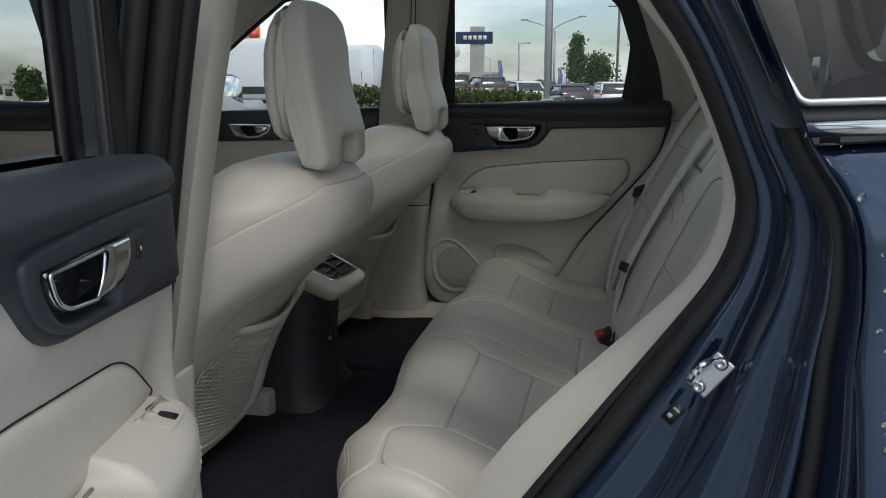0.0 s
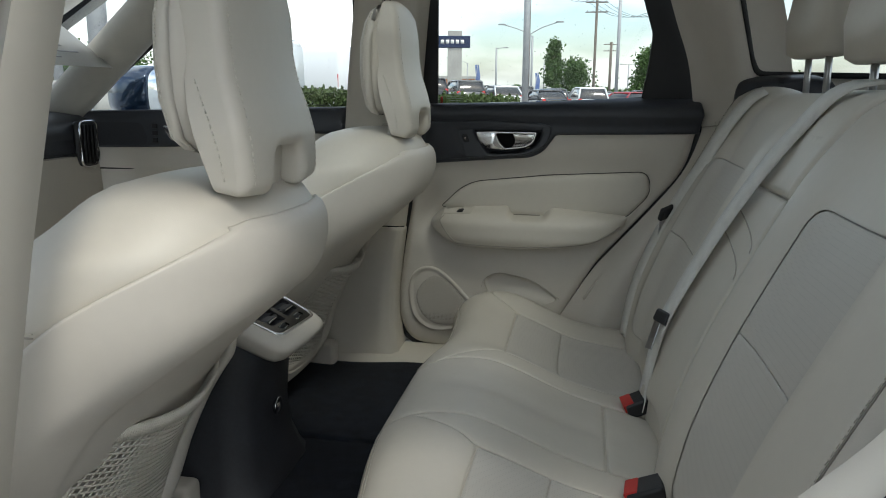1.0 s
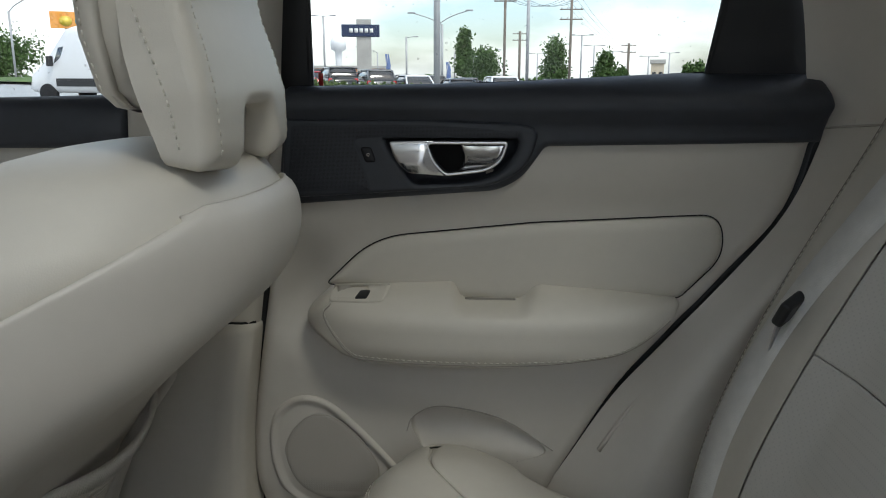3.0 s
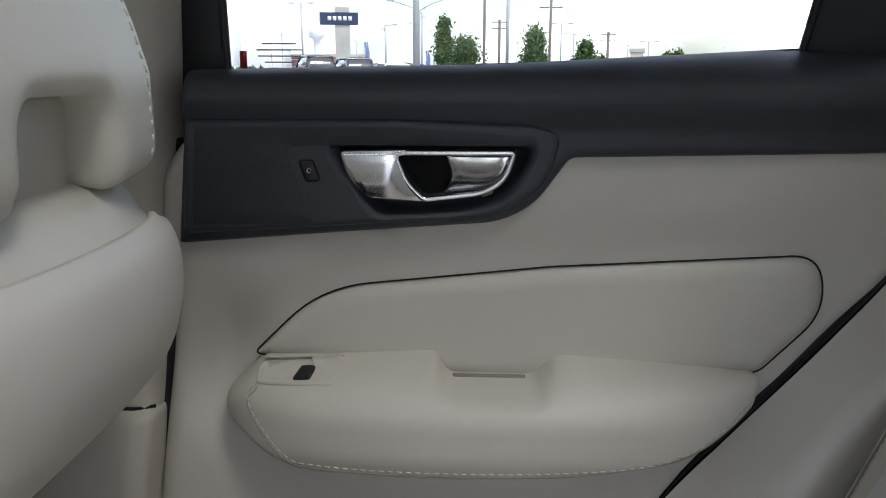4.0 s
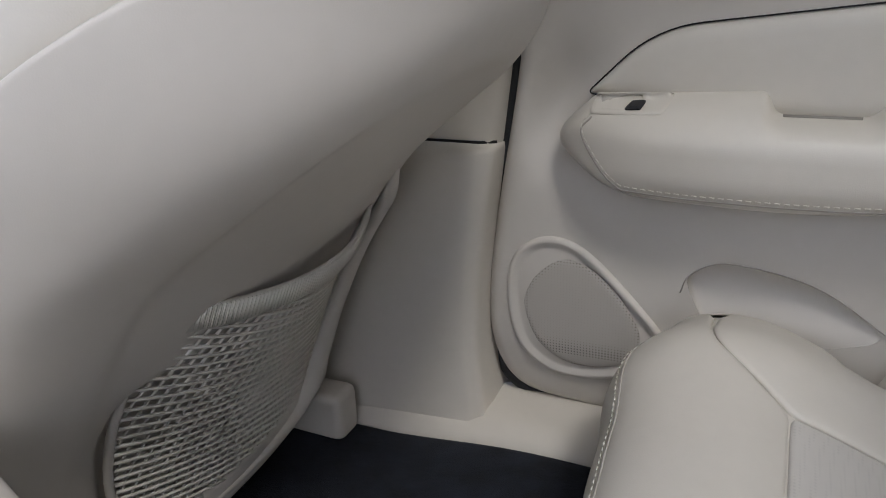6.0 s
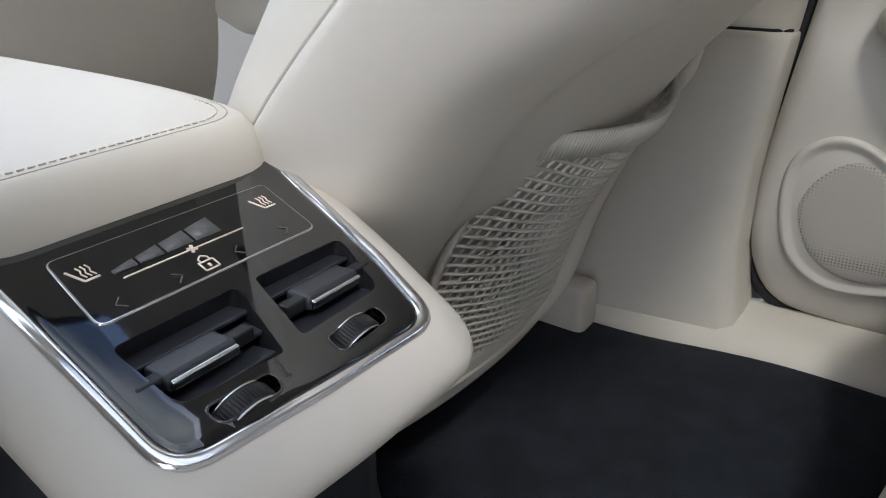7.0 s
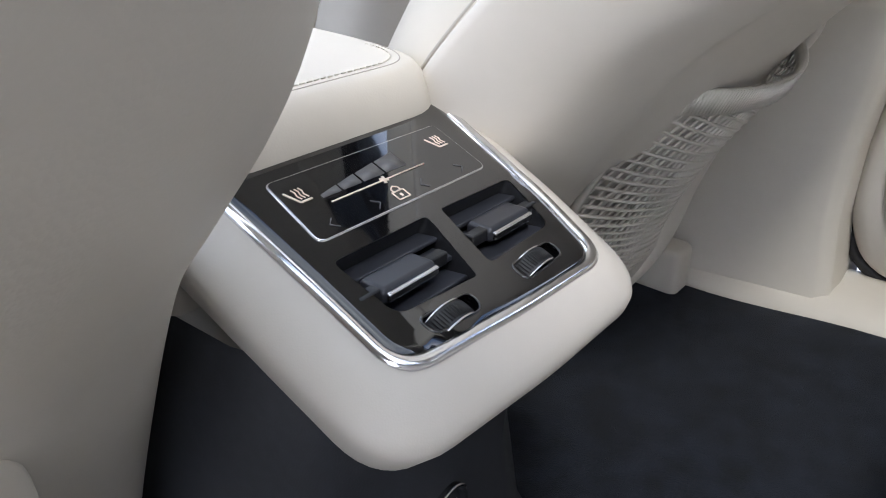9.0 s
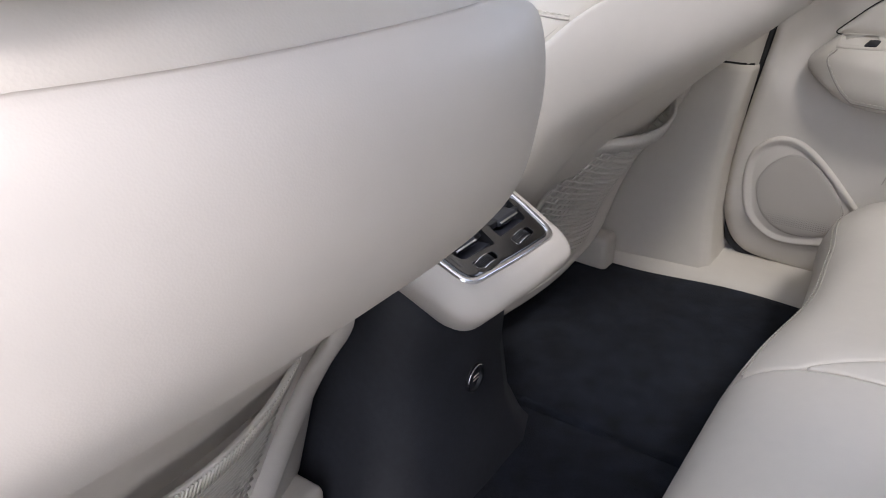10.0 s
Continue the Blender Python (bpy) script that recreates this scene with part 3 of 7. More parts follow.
def back_point(z, a, out=0.0):
    xr, xf, wide, slim = back_section(z)

    def plan(t):
        c, s = math.cos(t), math.sin(t)
        e = 2 / ((8.0 - 3.5 * smooth01((z - 0.88) / 0.08)) if c > 0 else 2.6)
        y = math.copysign(abs(s) ** e, s)
        x = (xr + xf) / 2 + (xr - xf) / 2 * math.copysign(abs(c) ** e, c) - ((0.012 + 0.024 * smooth01((0.90 - z) / 0.10)) * y * y * abs(c) ** e if c > 0 else 0.0)
        k = math.sin(math.pi / 2 * min(1.0, max(0.0, (xr - x) / (xr - xf)) / 0.60))     # the flanks spread towards the front
        return x, y * (slim + (wide - slim) * k)
    x, y = plan(a)
    p = Vector((x, y, z))
    if out:
        (xa, ya), (xb, yb) = plan(a - 0.03), plan(a + 0.03)
        q = Vector((yb - ya, xa - xb, 0.0))
        p += out * q.normalized()
    return p


def arc_table():
    """Even steps round half a section: fractions of the way, and their angles."""
    u = np.linspace(0, 1, 800)
    q = math.pi / 2 * u ** 3 / (u ** 3 + (1 - u) ** 3)
    a = np.concatenate([q, math.pi / 2 + q[1:]])
    P = np.array([tuple(back_point(0.88, t)) for t in a])
    q = np.concatenate([[0], np.cumsum(np.linalg.norm(np.diff(P, axis=0), axis=1))])
    return q / q[-1], a


ARC_Q, ARC_A = arc_table()
arc_angle = lambda q: math.copysign(float(np.interp(abs(q), ARC_Q, ARC_A)), q)
arc_part = lambda a: float(np.interp(a, ARC_A, ARC_Q))
SEAM_FINE = np.array(curve(SEAM_X, 8))


@functools.lru_cache(maxsize=None)
def seam_angle(z):
    """The angle at which the shell's side seam runs, at a height."""
    xs = float(np.interp(z, SEAM_FINE[:, 0], SEAM_FINE[:, 1]))
    lo, hi = 0.0, math.pi
    for _ in range(26):
        mid = (lo + hi) / 2
        lo, hi = (mid, hi) if back_point(z, mid).x > xs else (lo, mid)
    return lo


# the pocket's insert panel in the rear shell: across, height
PANEL = rounded([(-0.150, 0.56, 0.05), (0.150, 0.56, 0.05), (0.172, 0.68, 0.15), (0.170, 0.82, 0.10), (0.125, 0.905, 0.07), (0.0, 0.922, 0.3), (-0.125, 0.905, 0.07), (-0.170, 0.82, 0.10), (-0.172, 0.68, 0.15)], 8)


def front_seat(y0, lift, label, head_y):
    seat = thing("front_seat", label, "car seat", (-0.70, y0, 0.47), group="front seats")
    off = Vector((0, y0, lift))
    zs = [float(z) for z in np.linspace(0.52, 1.048, 70)]
    A = [arc_angle(k / 56) % (2 * math.pi) for k in range(56)] + [2 * math.pi - arc_angle(1 - k / 56) for k in range(56)]
    def leather_at(z, a):
        p = back_point(z, a)
        lim = seam_angle(min(z, 1.008))
        w = a if a <= math.pi else 2 * math.pi - a
        if w < lim:       # sinks away under the shell
            k = (arc_part(lim) - arc_part(w)) * smooth01((0.985 - z) / 0.03)
            p.x -= 0.003 * smooth01(k / 0.02) + 0.06 * smooth01((k - 0.05) / 0.10) * smooth01((0.99 - z) / 0.06)
            p.y *= 1 - 0.012 * smooth01(k / 0.03)
        return p + off
    part("backrest", loft([[leather_at(z, a) for a in A] for z in zs]), LEATHER, seat, "blond leather backrest")
    # rear shell: the surface behind the side seam, proud of the leather, with the pocket hollowed in
    def shell_at(z, f, lift):
        lo = seam_angle(z)
        ang = arc_angle(arc_part(lo) * f)
        p = back_point(z, ang, lift)
        if abs(ang) < math.pi / 2:
            q = np.array([[p.y, z]])
            if abs(p.y) < 0.172 and 0.56 < z < 0.922 and inside(q, PANEL)[0]:
                d = float(seg_dist(q, PANEL)[0])
                p.x -= 0.0035 * smooth01(d / 0.012) + 0.050 * smooth01((d - 0.012) / 0.05) * smooth01((0.738 - z) / 0.05)
        p.z += 0.0045 * smooth01((z - 0.93) / 0.06) * smooth01((1 - abs(f)) / 0.12)     # laps over the leather at the top
        return p + off
    zz = [float(z) for z in np.linspace(0.532, 1.006, 110)]
    F = [k / 70 - 1 for k in range(141)]
    rows = []
    for z in zz:
        top_in = puff(1.006 - z, 0.010)
        tuck = Vector((0, 0, -0.012 * smooth01((z - 0.92) / 0.06)))
        row = [shell_at(z, -1, -0.006) + tuck] + [shell_at(z, f, 0.0045 + 0.0035 * puff(1 - abs(f), 0.025) * top_in) for f in F] + [shell_at(z, 1, -0.006) + tuck]
        rows.append(row)
    rows.insert(0, [Vector((p.x - 0.006, p.y, p.z - 0.006)) for p in rows[0]])
    rows.insert(0, [Vector((p.x - 0.024, p.y, p.z - 0.004)) for p in rows[0]])
    top = rows[-1]
    rows.append([Vector((p.x - 0.0015, off.y + (p.y - off.y) * 0.997, p.z + 0.0022)) for p in top])
    rows.append([Vector((p.x - 0.0045, off.y + (p.y - off.y) * 0.992, p.z + 0.0026)) for p in top])
    rows.append([Vector((p.x - 0.008, off.y + (p.y - off.y) * 0.985, p.z - 0.010)) for p in top])
    part("rear_shell", loft(rows, False), VINYL, seat, "moulded blond rear shell with a map pocket")
    # headrest: leather body with two lobes below, and a cushion in front
    top_off = Vector((0, y0 + head_y, lift))
    def ring(z, x0, x1, hw, yc=0.0, n=3.0):
        out = []
        for k in range(40):
            a = 2 * math.pi * k / 40
            c, s = math.cos(a), math.sin(a)
            out.append(Vector(((x0 + x1) / 2 + (x1 - x0) / 2 * math.copysign(abs(c) ** (2 / n), c) - (0.018 * (s * s) if c > 0 else 0), yc + hw * math.copysign(abs(s) ** (2 / n), s), z)) + top_off)
        return out
    shape = rounded([(-0.106, 1.036, 0.012), (-0.045, 1.032, 0.010), (-0.039, 1.081, 0.020), (0.039, 1.081, 0.020), (0.045, 1.032, 0.010), (0.106, 1.036, 0.012),
                     (0.112, 1.095, 0.05), (0.100, 1.17, 0.1), (0.103, 1.23, 0.06), (0.082, 1.284, 0.045), (0.0, 1.290, 0.2), (-0.082, 1.284, 0.045), (-0.103, 1.23, 0.06), (-0.100, 1.17, 0.1), (-0.112, 1.095, 0.05)], 7)
    shape = [(u * 0.94, v) for u, v in shape]
    def head_at(u, v, d):
        rear = float(np.interp(v, (1.03, 1.05, 1.09, 1.12, 1.15, 1.18, 1.22, 1.26, 1.29), (-0.400, -0.393, -0.394, -0.401, -0.411, -0.416, -0.418, -0.424, -0.440)))
        return Vector((rear - 0.8 * u * u - 0.011 * (1 - puff(d, 0.011)), u, v)) + top_off
    def head_front(v):
        return float(np.interp(v, (1.03, 1.07, 1.12, 1.17, 1.24, 1.29), (-0.436, -0.446, -0.460, -0.466, -0.464, -0.458)))
    head = part("headrest", pillow(shape, head_at, 0.008, (0.0006, 0.002, 0.004, 0.007, 0.011), lambda u, v: Vector((head_front(v), u * 0.985, v + 0.004 * smooth01((1.08 - v) / 0.04))) + top_off), LEATHER, seat, "stitched leather headrest with a slot below")
    part("slot_liner", loft([ring(1.01, -0.456, -0.424, 0.075), ring(1.05, -0.456, -0.420, 0.075), ring(1.094, -0.456, -0.414, 0.075)]), LEATHER, head)
    cush = loft([ring(z, x, -0.436, hw) for z, x, hw in ((1.076, -0.480, 0.064), (1.080, -0.490, 0.082), (1.092, -0.498, 0.095), (1.13, -0.506, 0.103), (1.17, -0.508, 0.105), (1.21, -0.506, 0.104), (1.245, -0.498, 0.097), (1.266, -0.488, 0.086), (1.277, -0.476, 0.068))])
    part("headrest_cushion", cush, LEATHER, head, "padded front cushion of the headrest")
    w_out = lambda v: 0.94 * float(np.interp(v, (1.04, 1.065, 1.095, 1.13, 1.17, 1.21, 1.24, 1.262, 1.275), (0.1065, 0.1095, 0.111, 0.1065, 0.1015, 0.1015, 0.1005, 0.093, 0.086)))
    for s in (-1, 1):
        # stitched seams down the flank of the headrest
        rear_line = [head_at(s * (w_out(v) - 0.0155), float(v), 0.011) + Vector((0.0002, 0, 0)) for v in np.linspace(1.046, 1.262, 30)]
        part("stitching", stitches(rear_line, radius=0.0007), THREAD, head)
        part("seam", tube([p + Vector((-0.0022, s * 0.0015, 0)) for p in rear_line], 0.0007, 5), SEAM, head)
        flank = curve([tuple(Vector((x, s * (w_out(z) + 0.0006), z)) + top_off) for x, z in ((-0.424, 1.052), (-0.428, 1.080), (-0.435, 1.105), (-0.447, 1.137), (-0.452, 1.150))], 8)
        part("stitching", stitches(flank, radius=0.0007), THREAD, head)
        rimc = [ring(z, x, -0.436, hw)[12 if s > 0 else 28] for z, x, hw in ((1.092, -0.498, 0.095), (1.13, -0.506, 0.103), (1.17, -0.508, 0.105), (1.21, -0.506, 0.104), (1.245, -0.498, 0.097), (1.266, -0.488, 0.086))]
        part("stitching", stitches(curve([tuple(p) for p in rimc], 8), radius=0.0007), THREAD, head)
    # seams over the shoulders
    for s in (-1, 1):
        part("seam", tube([shell_at(z, s, -0.0005) + Vector((-0.0042, 0, 0.0004)) for z in np.linspace(0.50, 0.925, 60)], 0.0011, 6), SEAM, seat, "shaded joint along the shell")
        cross = []
        for k in range(13):
            z, x = 0.926 + 0.0004 * k, -0.556 - 0.0075 * k
            lo, hi = 0.0, math.pi
            for _ in range(24):
                mid = (lo + hi) / 2
                lo, hi = (mid, hi) if back_point(z, mid).x > x else (lo, mid)
            cross.append(back_point(z, s * lo, 0.0010) + off)
        part("stitching", stitches(cross), THREAD, seat)
        part("seam", tube([p - Vector((0, 0, 0.004)) for p in cross], 0.0010, 5), SEAM, seat)
    # pocket net: welt and crossing cords, held in a moulded horn at each side
    def net_at(u, w):
        top = 0.763 + 0.012 * u * u
        z = 0.562 + (top - 0.562) * w
        yy = u * (0.130 - 0.020 * (1 - w) ** 2 + 0.016 * math.sin(math.pi * w)) + 0.004
        return Vector((back_section(z)[0] + 0.006 + 0.018 * w - (0.012 + 0.034 * w) * u * u, off.y + yy, z + off.z))
    cords = []
    for k in range(-8, 27):
        pts = [net_at(-1 + 2 * (k + 8 * w) / 26, w) for w in np.linspace(0, 1, 18) if 0 <= k + 8 * w <= 26]
        if len(pts) > 1:
            cords.append(tube(pts, 0.0013, 5))
    for k in range(-10, 27):
        pts = [net_at(u, (k + 10 * (1 - u) / 2) / 27) + Vector((0.0012, 0, 0)) for u in np.linspace(-1, 1, 26) if 0 <= k + 10 * (1 - u) / 2 <= 27]
        if len(pts) > 1:
            cords.append(tube(pts, 0.0015, 5))
    part("pocket_net", join(*cords), NETTING, seat, "open elastic pocket net")
    part("net_welt", strip([net_at(u, 1.0) + Vector((0.002, 0, 0)) for u in np.linspace(-1.0, 1.02, 34)], 0.019, side=(0.45, 0, 1), thick=0.004), NETTING, seat, "ribbed elastic welt")
    ribs = []
    for u in np.linspace(-0.99, 1.0, 90):
        m = Matrix.Translation(net_at(u, 1.0) + Vector((0.0042, 0, 0))) @ Matrix.Rotation(radians(24), 4, "Y")
        ribs.append(moved(box(-0.0006, 0.0006, -0.0007, 0.0007, -0.0088, 0.0088), m))
    part("welt_ribs", join(*ribs), NETTING, seat)
    horn = curve([(0.152, 0.802), (0.158, 0.775), (0.166, 0.73), (0.168, 0.67), (0.160, 0.615), (0.138, 0.572), (0.100, 0.553), (0.04, 0.548), (-0.04, 0.548), (-0.095, 0.553), (-0.126, 0.575)], 6)
    path = [Vector((back_section(z)[0] + 0.004 - 0.5 * y * y - 0.010 * smooth01((z - 0.77) / 0.03), off.y + y, z + off.z)) for y, z in horn]
    rings = []
    for i, p in enumerate(path):
        t = (path[min(i + 1, len(path) - 1)] - path[max(i - 1, 0)]).normalized()
        side = t.cross(Vector((1, 0, 0.55))).normalized()
        up = side.cross(t)
        r = 0.013 * (0.35 + 0.65 * puff(i / 5, 1.0)) * (1 - 0.55 * smooth01((i / len(path) - 0.45) / 0.4))
        rings.append([p + side * (r * math.cos(a)) + up * (0.55 * r * math.sin(a)) for a in [2 * math.pi * k / 12 for k in range(12)]])
    part("net_border", loft(rings), VINYL, seat, "moulded horn holding the net")
    part("net_border", tube([net_at(-1.0, w) + Vector((0.0005, -0.002, 0)) for w in np.linspace(0.02, 0.98, 16)], 0.0035, 8), VINYL, seat, "narrow lip along the net")
    tip = [net_at(0.98 + 0.10 * k, 1.0) + Vector((0.003 + 0.004 * k, 0, 0.001 + 0.012 * k * k)) for k in (0, 0.5, 1.0, 1.5)]
    part("net_clip", tube(tip, 0.0040, 8), NETTING, seat, "stitched net end")
    # squab, side valance and the bracket to the floor
    sq = [(-0.80, 0.20, 0.47, 0.60), (-0.86, 0.245, 0.46, 0.64), (-1.0, 0.255, 0.46, 0.655), (-1.2, 0.25, 0.48, 0.67), (-1.32, 0.235, 0.52, 0.675), (-1.37, 0.20, 0.57, 0.655)]
    rings = []
    for x, hw, z0, z1 in sq:
        rings.append([Vector((x, hw * math.copysign(abs(math.sin(a)) ** 0.6, math.sin(a)), (z0 + z1) / 2 + (z1 - z0) / 2 * math.copysign(abs(math.cos(a)) ** 0.6, math.cos(a)))) + off for a in [2 * math.pi * k / 32 for k in range(32)]])
    part("squab", loft(rings), LEATHER, seat, "blond leather seat cushion")
    for s in (-1, 1):
        part("seat_bracket", moved(box(-0.73, -0.655, -0.022, 0.022, 0.475, 0.535), Matrix.Translation((0, y0 + s * 0.20, 0))), PLASTIC, seat, "blond plastic rail cover", bevel=0.01)
        part("seat_rail", moved(box(-1.3, -0.66, -0.018, 0.018, 0.445, 0.475), Matrix.Translation((0, y0 + s * 0.20, 0))), BLACK_PLASTIC, seat, bevel=0.004)
    return seat


seat_left = front_seat(-0.342, -0.005, "blond leather front car seat beside the open door", -0.010)
seat_right = front_seat(0.355, 0.012, "blond leather front car seat beside the shut door", 0.0)
flag = thing("flag_tag", "small blue and yellow cloth flag tag", "tag", (-0.60, 0.13, 0.935))
part("cloth", moved(box(-0.0015, 0.0015, -0.010, 0.006, -0.008, 0.008), pose(-0.606, 0.128, 0.938, 0, 25, 0)), material("flag_blue", (0.02, 0.06, 0.22), 0.7), flag)
part("stripe", moved(box(-0.002, 0.002, -0.0105, 0.0065, -0.0015, 0.0015), pose(-0.606, 0.128, 0.938, 0, 25, 0)), YELLOW, flag)

# ---- rear bench ----
# the cushion's side profile: from the back hinge forward over the front edge and down
CUSHION = curve([(0.075, 0.585), (0.02, 0.598), (-0.04, 0.606), (-0.10, 0.618), (-0.19, 0.655), (-0.25, 0.672), (-0.30, 0.672), (-0.335, 0.652), (-0.352, 0.615), (-0.350, 0.560), (-0.336, 0.510), (-0.315, 0.465), (-0.305, 0.440)], 8)
CUSHION = np.array(CUSHION)
CUSHION_S = np.concatenate([[0], np.cumsum(np.linalg.norm(np.diff(CUSHION, axis=0), axis=1))])
REAR_BACK = np.array(curve([(0.055, 0.56), (0.052, 0.62), (0.070, 0.72), (0.105, 0.82), (0.150, 0.92), (0.195, 1.01), (0.230, 1.08), (0.255, 1.115), (0.285, 1.130), (0.325, 1.128), (0.345, 1.10)], 8))
REAR_BACK_S = np.concatenate([[0], np.cumsum(np.linalg.norm(np.diff(REAR_BACK, axis=0), axis=1))])


def on_profile(P, S, s, lift):
    x, z = np.interp(s, S, P[:, 0]), np.interp(s, S, P[:, 1])
    dx = np.interp(s + 0.004, S, P[:, 0]) - np.interp(s - 0.004, S, P[:, 0])
    dz = np.interp(s + 0.004, S, P[:, 1]) - np.interp(s - 0.004, S, P[:, 1])
    k = max(math.hypot(dx, dz), 1e-6)
    return x, z, lift * dz / k, -lift * dx / k


def cushion_at(s, y, lift=0.0):
    # s: along the profile from the back edge; bolsters rise at the sides of each seat
    a = abs(y - CAR)
    raise_ = 0.015 * smooth01((a - 0.44) / 0.12) * smooth01((0.5 - abs(s - 0.25)) / 0.3) + 0.016 * smooth01((0.16 - abs(a - 0.10)) / 0.10) * smooth01(s / 0.2) * (1 - smooth01((s - 0.30) / 0.12)) - 0.05 * smooth01((a - 0.585) / 0.05) * (1 - smooth01((s - 0.15) / 0.12))
    raise_ -= 0.012 * math.exp(-((a - 0.34) / 0.12) ** 2) + 0.018 * smooth01((a - 0.545) / 0.10) + 0.006 * smooth01((a - 0.40) / 0.12)
    mid = 0.014 * (1 - smooth01((a - 0.10) / 0.25)) * smooth01((s - 0.30) / 0.12)
    front = 0.020 * smooth01((a - 0.50) / 0.12) * smooth01((s - 0.25) / 0.12)
    x, z, nx, nz = on_profile(CUSHION, CUSHION_S, s, lift + raise_)
    return Vector((x + nx + front - mid, y, z + nz))


def s_at_x(x):
    i = int(np.argmax(CUSHION[:, 0] <= x))
    return float(CUSHION_S[i])


S0, S1, SF = 0.02, float(CUSHION_S[-1]) - 0.005, s_at_x(-0.295)
SA, SB = s_at_x(-0.207), s_at_x(-0.104)
bench = thing("rear_bench", "blond leather rear bench with perforated seat inserts", "car seat", (0, CAR, 0.45))


def seat_panel(name, outline, at, mat, parent, label="", rise=0.003, rim=0.004, step=0.014, sink=-0.006):
    return part(name, pillow(outline, lambda u, v, d: at(u, v, rise * puff(d, rim)), step, (0.001, rim), lambda u, v: at(u, v, sink)), mat, parent, label)


for side in (-1, 1):
    Y = lambda y: CAR + side * y
    # insert in two perforated panels
    seat_panel("seat_insert", rounded([(SA, Y(0.190), 0.006), (SA, Y(0.480), 0.006), (SB, Y(0.480), 0.006), (SB, Y(0.185), 0.006)], 4), cushion_at, LEATHER_PERF, bench, "perforated leather seat insert", 0.0025, 0.0045)
    seat_panel("seat_insert", rounded([(SB, Y(0.185), 0.006), (SB, Y(0.480), 0.006), (S0, Y(0.475), 0.02), (S0, Y(0.180), 0.02)], 4), cushion_at, LEATHER_PERF, bench, "perforated leather seat insert", 0.0025, 0.0045)
    outer = rounded([(S0, Y(0.478), 0.01), (SA, Y(0.483), 0.02), (SA + 0.075, Y(0.545), 0.08), (SA + 0.09, Y(0.628), 0.03), (S0, Y(0.628), 0.03)], 6)
    seat_panel("seat_bolster", outer, cushion_at, LEATHER, bench, "smooth leather side bolster", 0.0025, 0.0045)
    inner = rounded([(S0, Y(0.118), 0.005), (SF, Y(0.118), 0.005), (SA + 0.005, Y(0.187), 0.03), (S0, Y(0.182), 0.005)], 5)
    seat_panel("seat_bolster", inner, cushion_at, LEATHER, bench, "smooth leather inner bolster", 0.0025, 0.0045)
    nose = rounded([(SA + 0.002, Y(0.190), 0.01), (SF, Y(0.117), 0.0), (S1, Y(0.117), 0.0), (S1, Y(0.632), 0.04), (SA + 0.095, Y(0.632), 0.03), (SA + 0.078, Y(0.550), 0.08), (SA + 0.002, Y(0.480), 0.02)], 6)
    seat_panel("seat_front", nose, cushion_at, LEATHER, bench, "smooth leather cushion front", 0.0025, 0.0045)
    part("stitching", stitches([cushion_at(SF + 0.050, CAR + side * y, 0.0035) for y in np.linspace(0.13, 0.60, 40)]), THREAD, bench)
    part("seam", tube([cushion_at(SF + 0.045, CAR + side * y, 0.0024) for y in np.linspace(0.12, 0.62, 40)], 0.0011, 5), SEAM, bench)
mid = rounded([(0.11, CAR - 0.1155, 0.006), (0.11, CAR + 0.1155, 0.006), (S1, CAR + 0.1155, 0.0), (S1, CAR - 0.1155, 0.0)], 4)
seat_panel("seat_middle", mid, cushion_at, LEATHER, bench, "middle seat cushion", 0.0025, 0.0045)
seat_panel("seat_middle", rounded([(S0, CAR - 0.112, 0.01), (S0, CAR + 0.112, 0.01), (0.107, CAR + 0.114, 0.01), (0.107, CAR - 0.114, 0.01)], 4), cushion_at, LEATHER, bench, "", 0.0025, 0.0045)
part("underlay", pillow(rounded([(S0, CAR - 0.625, 0.03), (S0, CAR + 0.625, 0.03), (S1, CAR + 0.62, 0.04), (S1, CAR - 0.62, 0.04)], 4), lambda u, v, d: cushion_at(u, v, -0.0015), 0.016), LEATHER, bench, "leather underlay in the seams")
for side in (-1, 1):
    ss = np.linspace(S0, S1, 60)
    part("cushion_side", loft([[cushion_at(float(q), CAR + side * y, h) for q in ss] for y, h in ((0.622, 0.001), (0.634, -0.001), (0.643, -0.007), (0.649, -0.016), (0.651, -0.030), (0.651, -0.08))], False), LEATHER, bench, "rounded cushion side")
part("bench_base", box(-0.31, 0.10, CAR - 0.60, CAR + 0.60, 0.44, 0.56), CARPET, bench, "black carpeted bench base", bevel=0.02)


def rear_back_at(s, y, lift=0.0):
    a = abs(y - CAR)
    bol = 0.020 * math.exp(-((a - 0.15) / 0.07) ** 2) * smooth01((0.62 - s) / 0.15)
    bol += 0.024 * smooth01((a - 0.40) / 0.07) * smooth01((0.70 - s) / 0.12) - 0.045 * smooth01((a - 0.580) / 0.035)
    x, z, nx, nz = on_profile(REAR_BACK, REAR_BACK_S, s, lift + bol)
    return Vector((x - nx, y, z - nz))


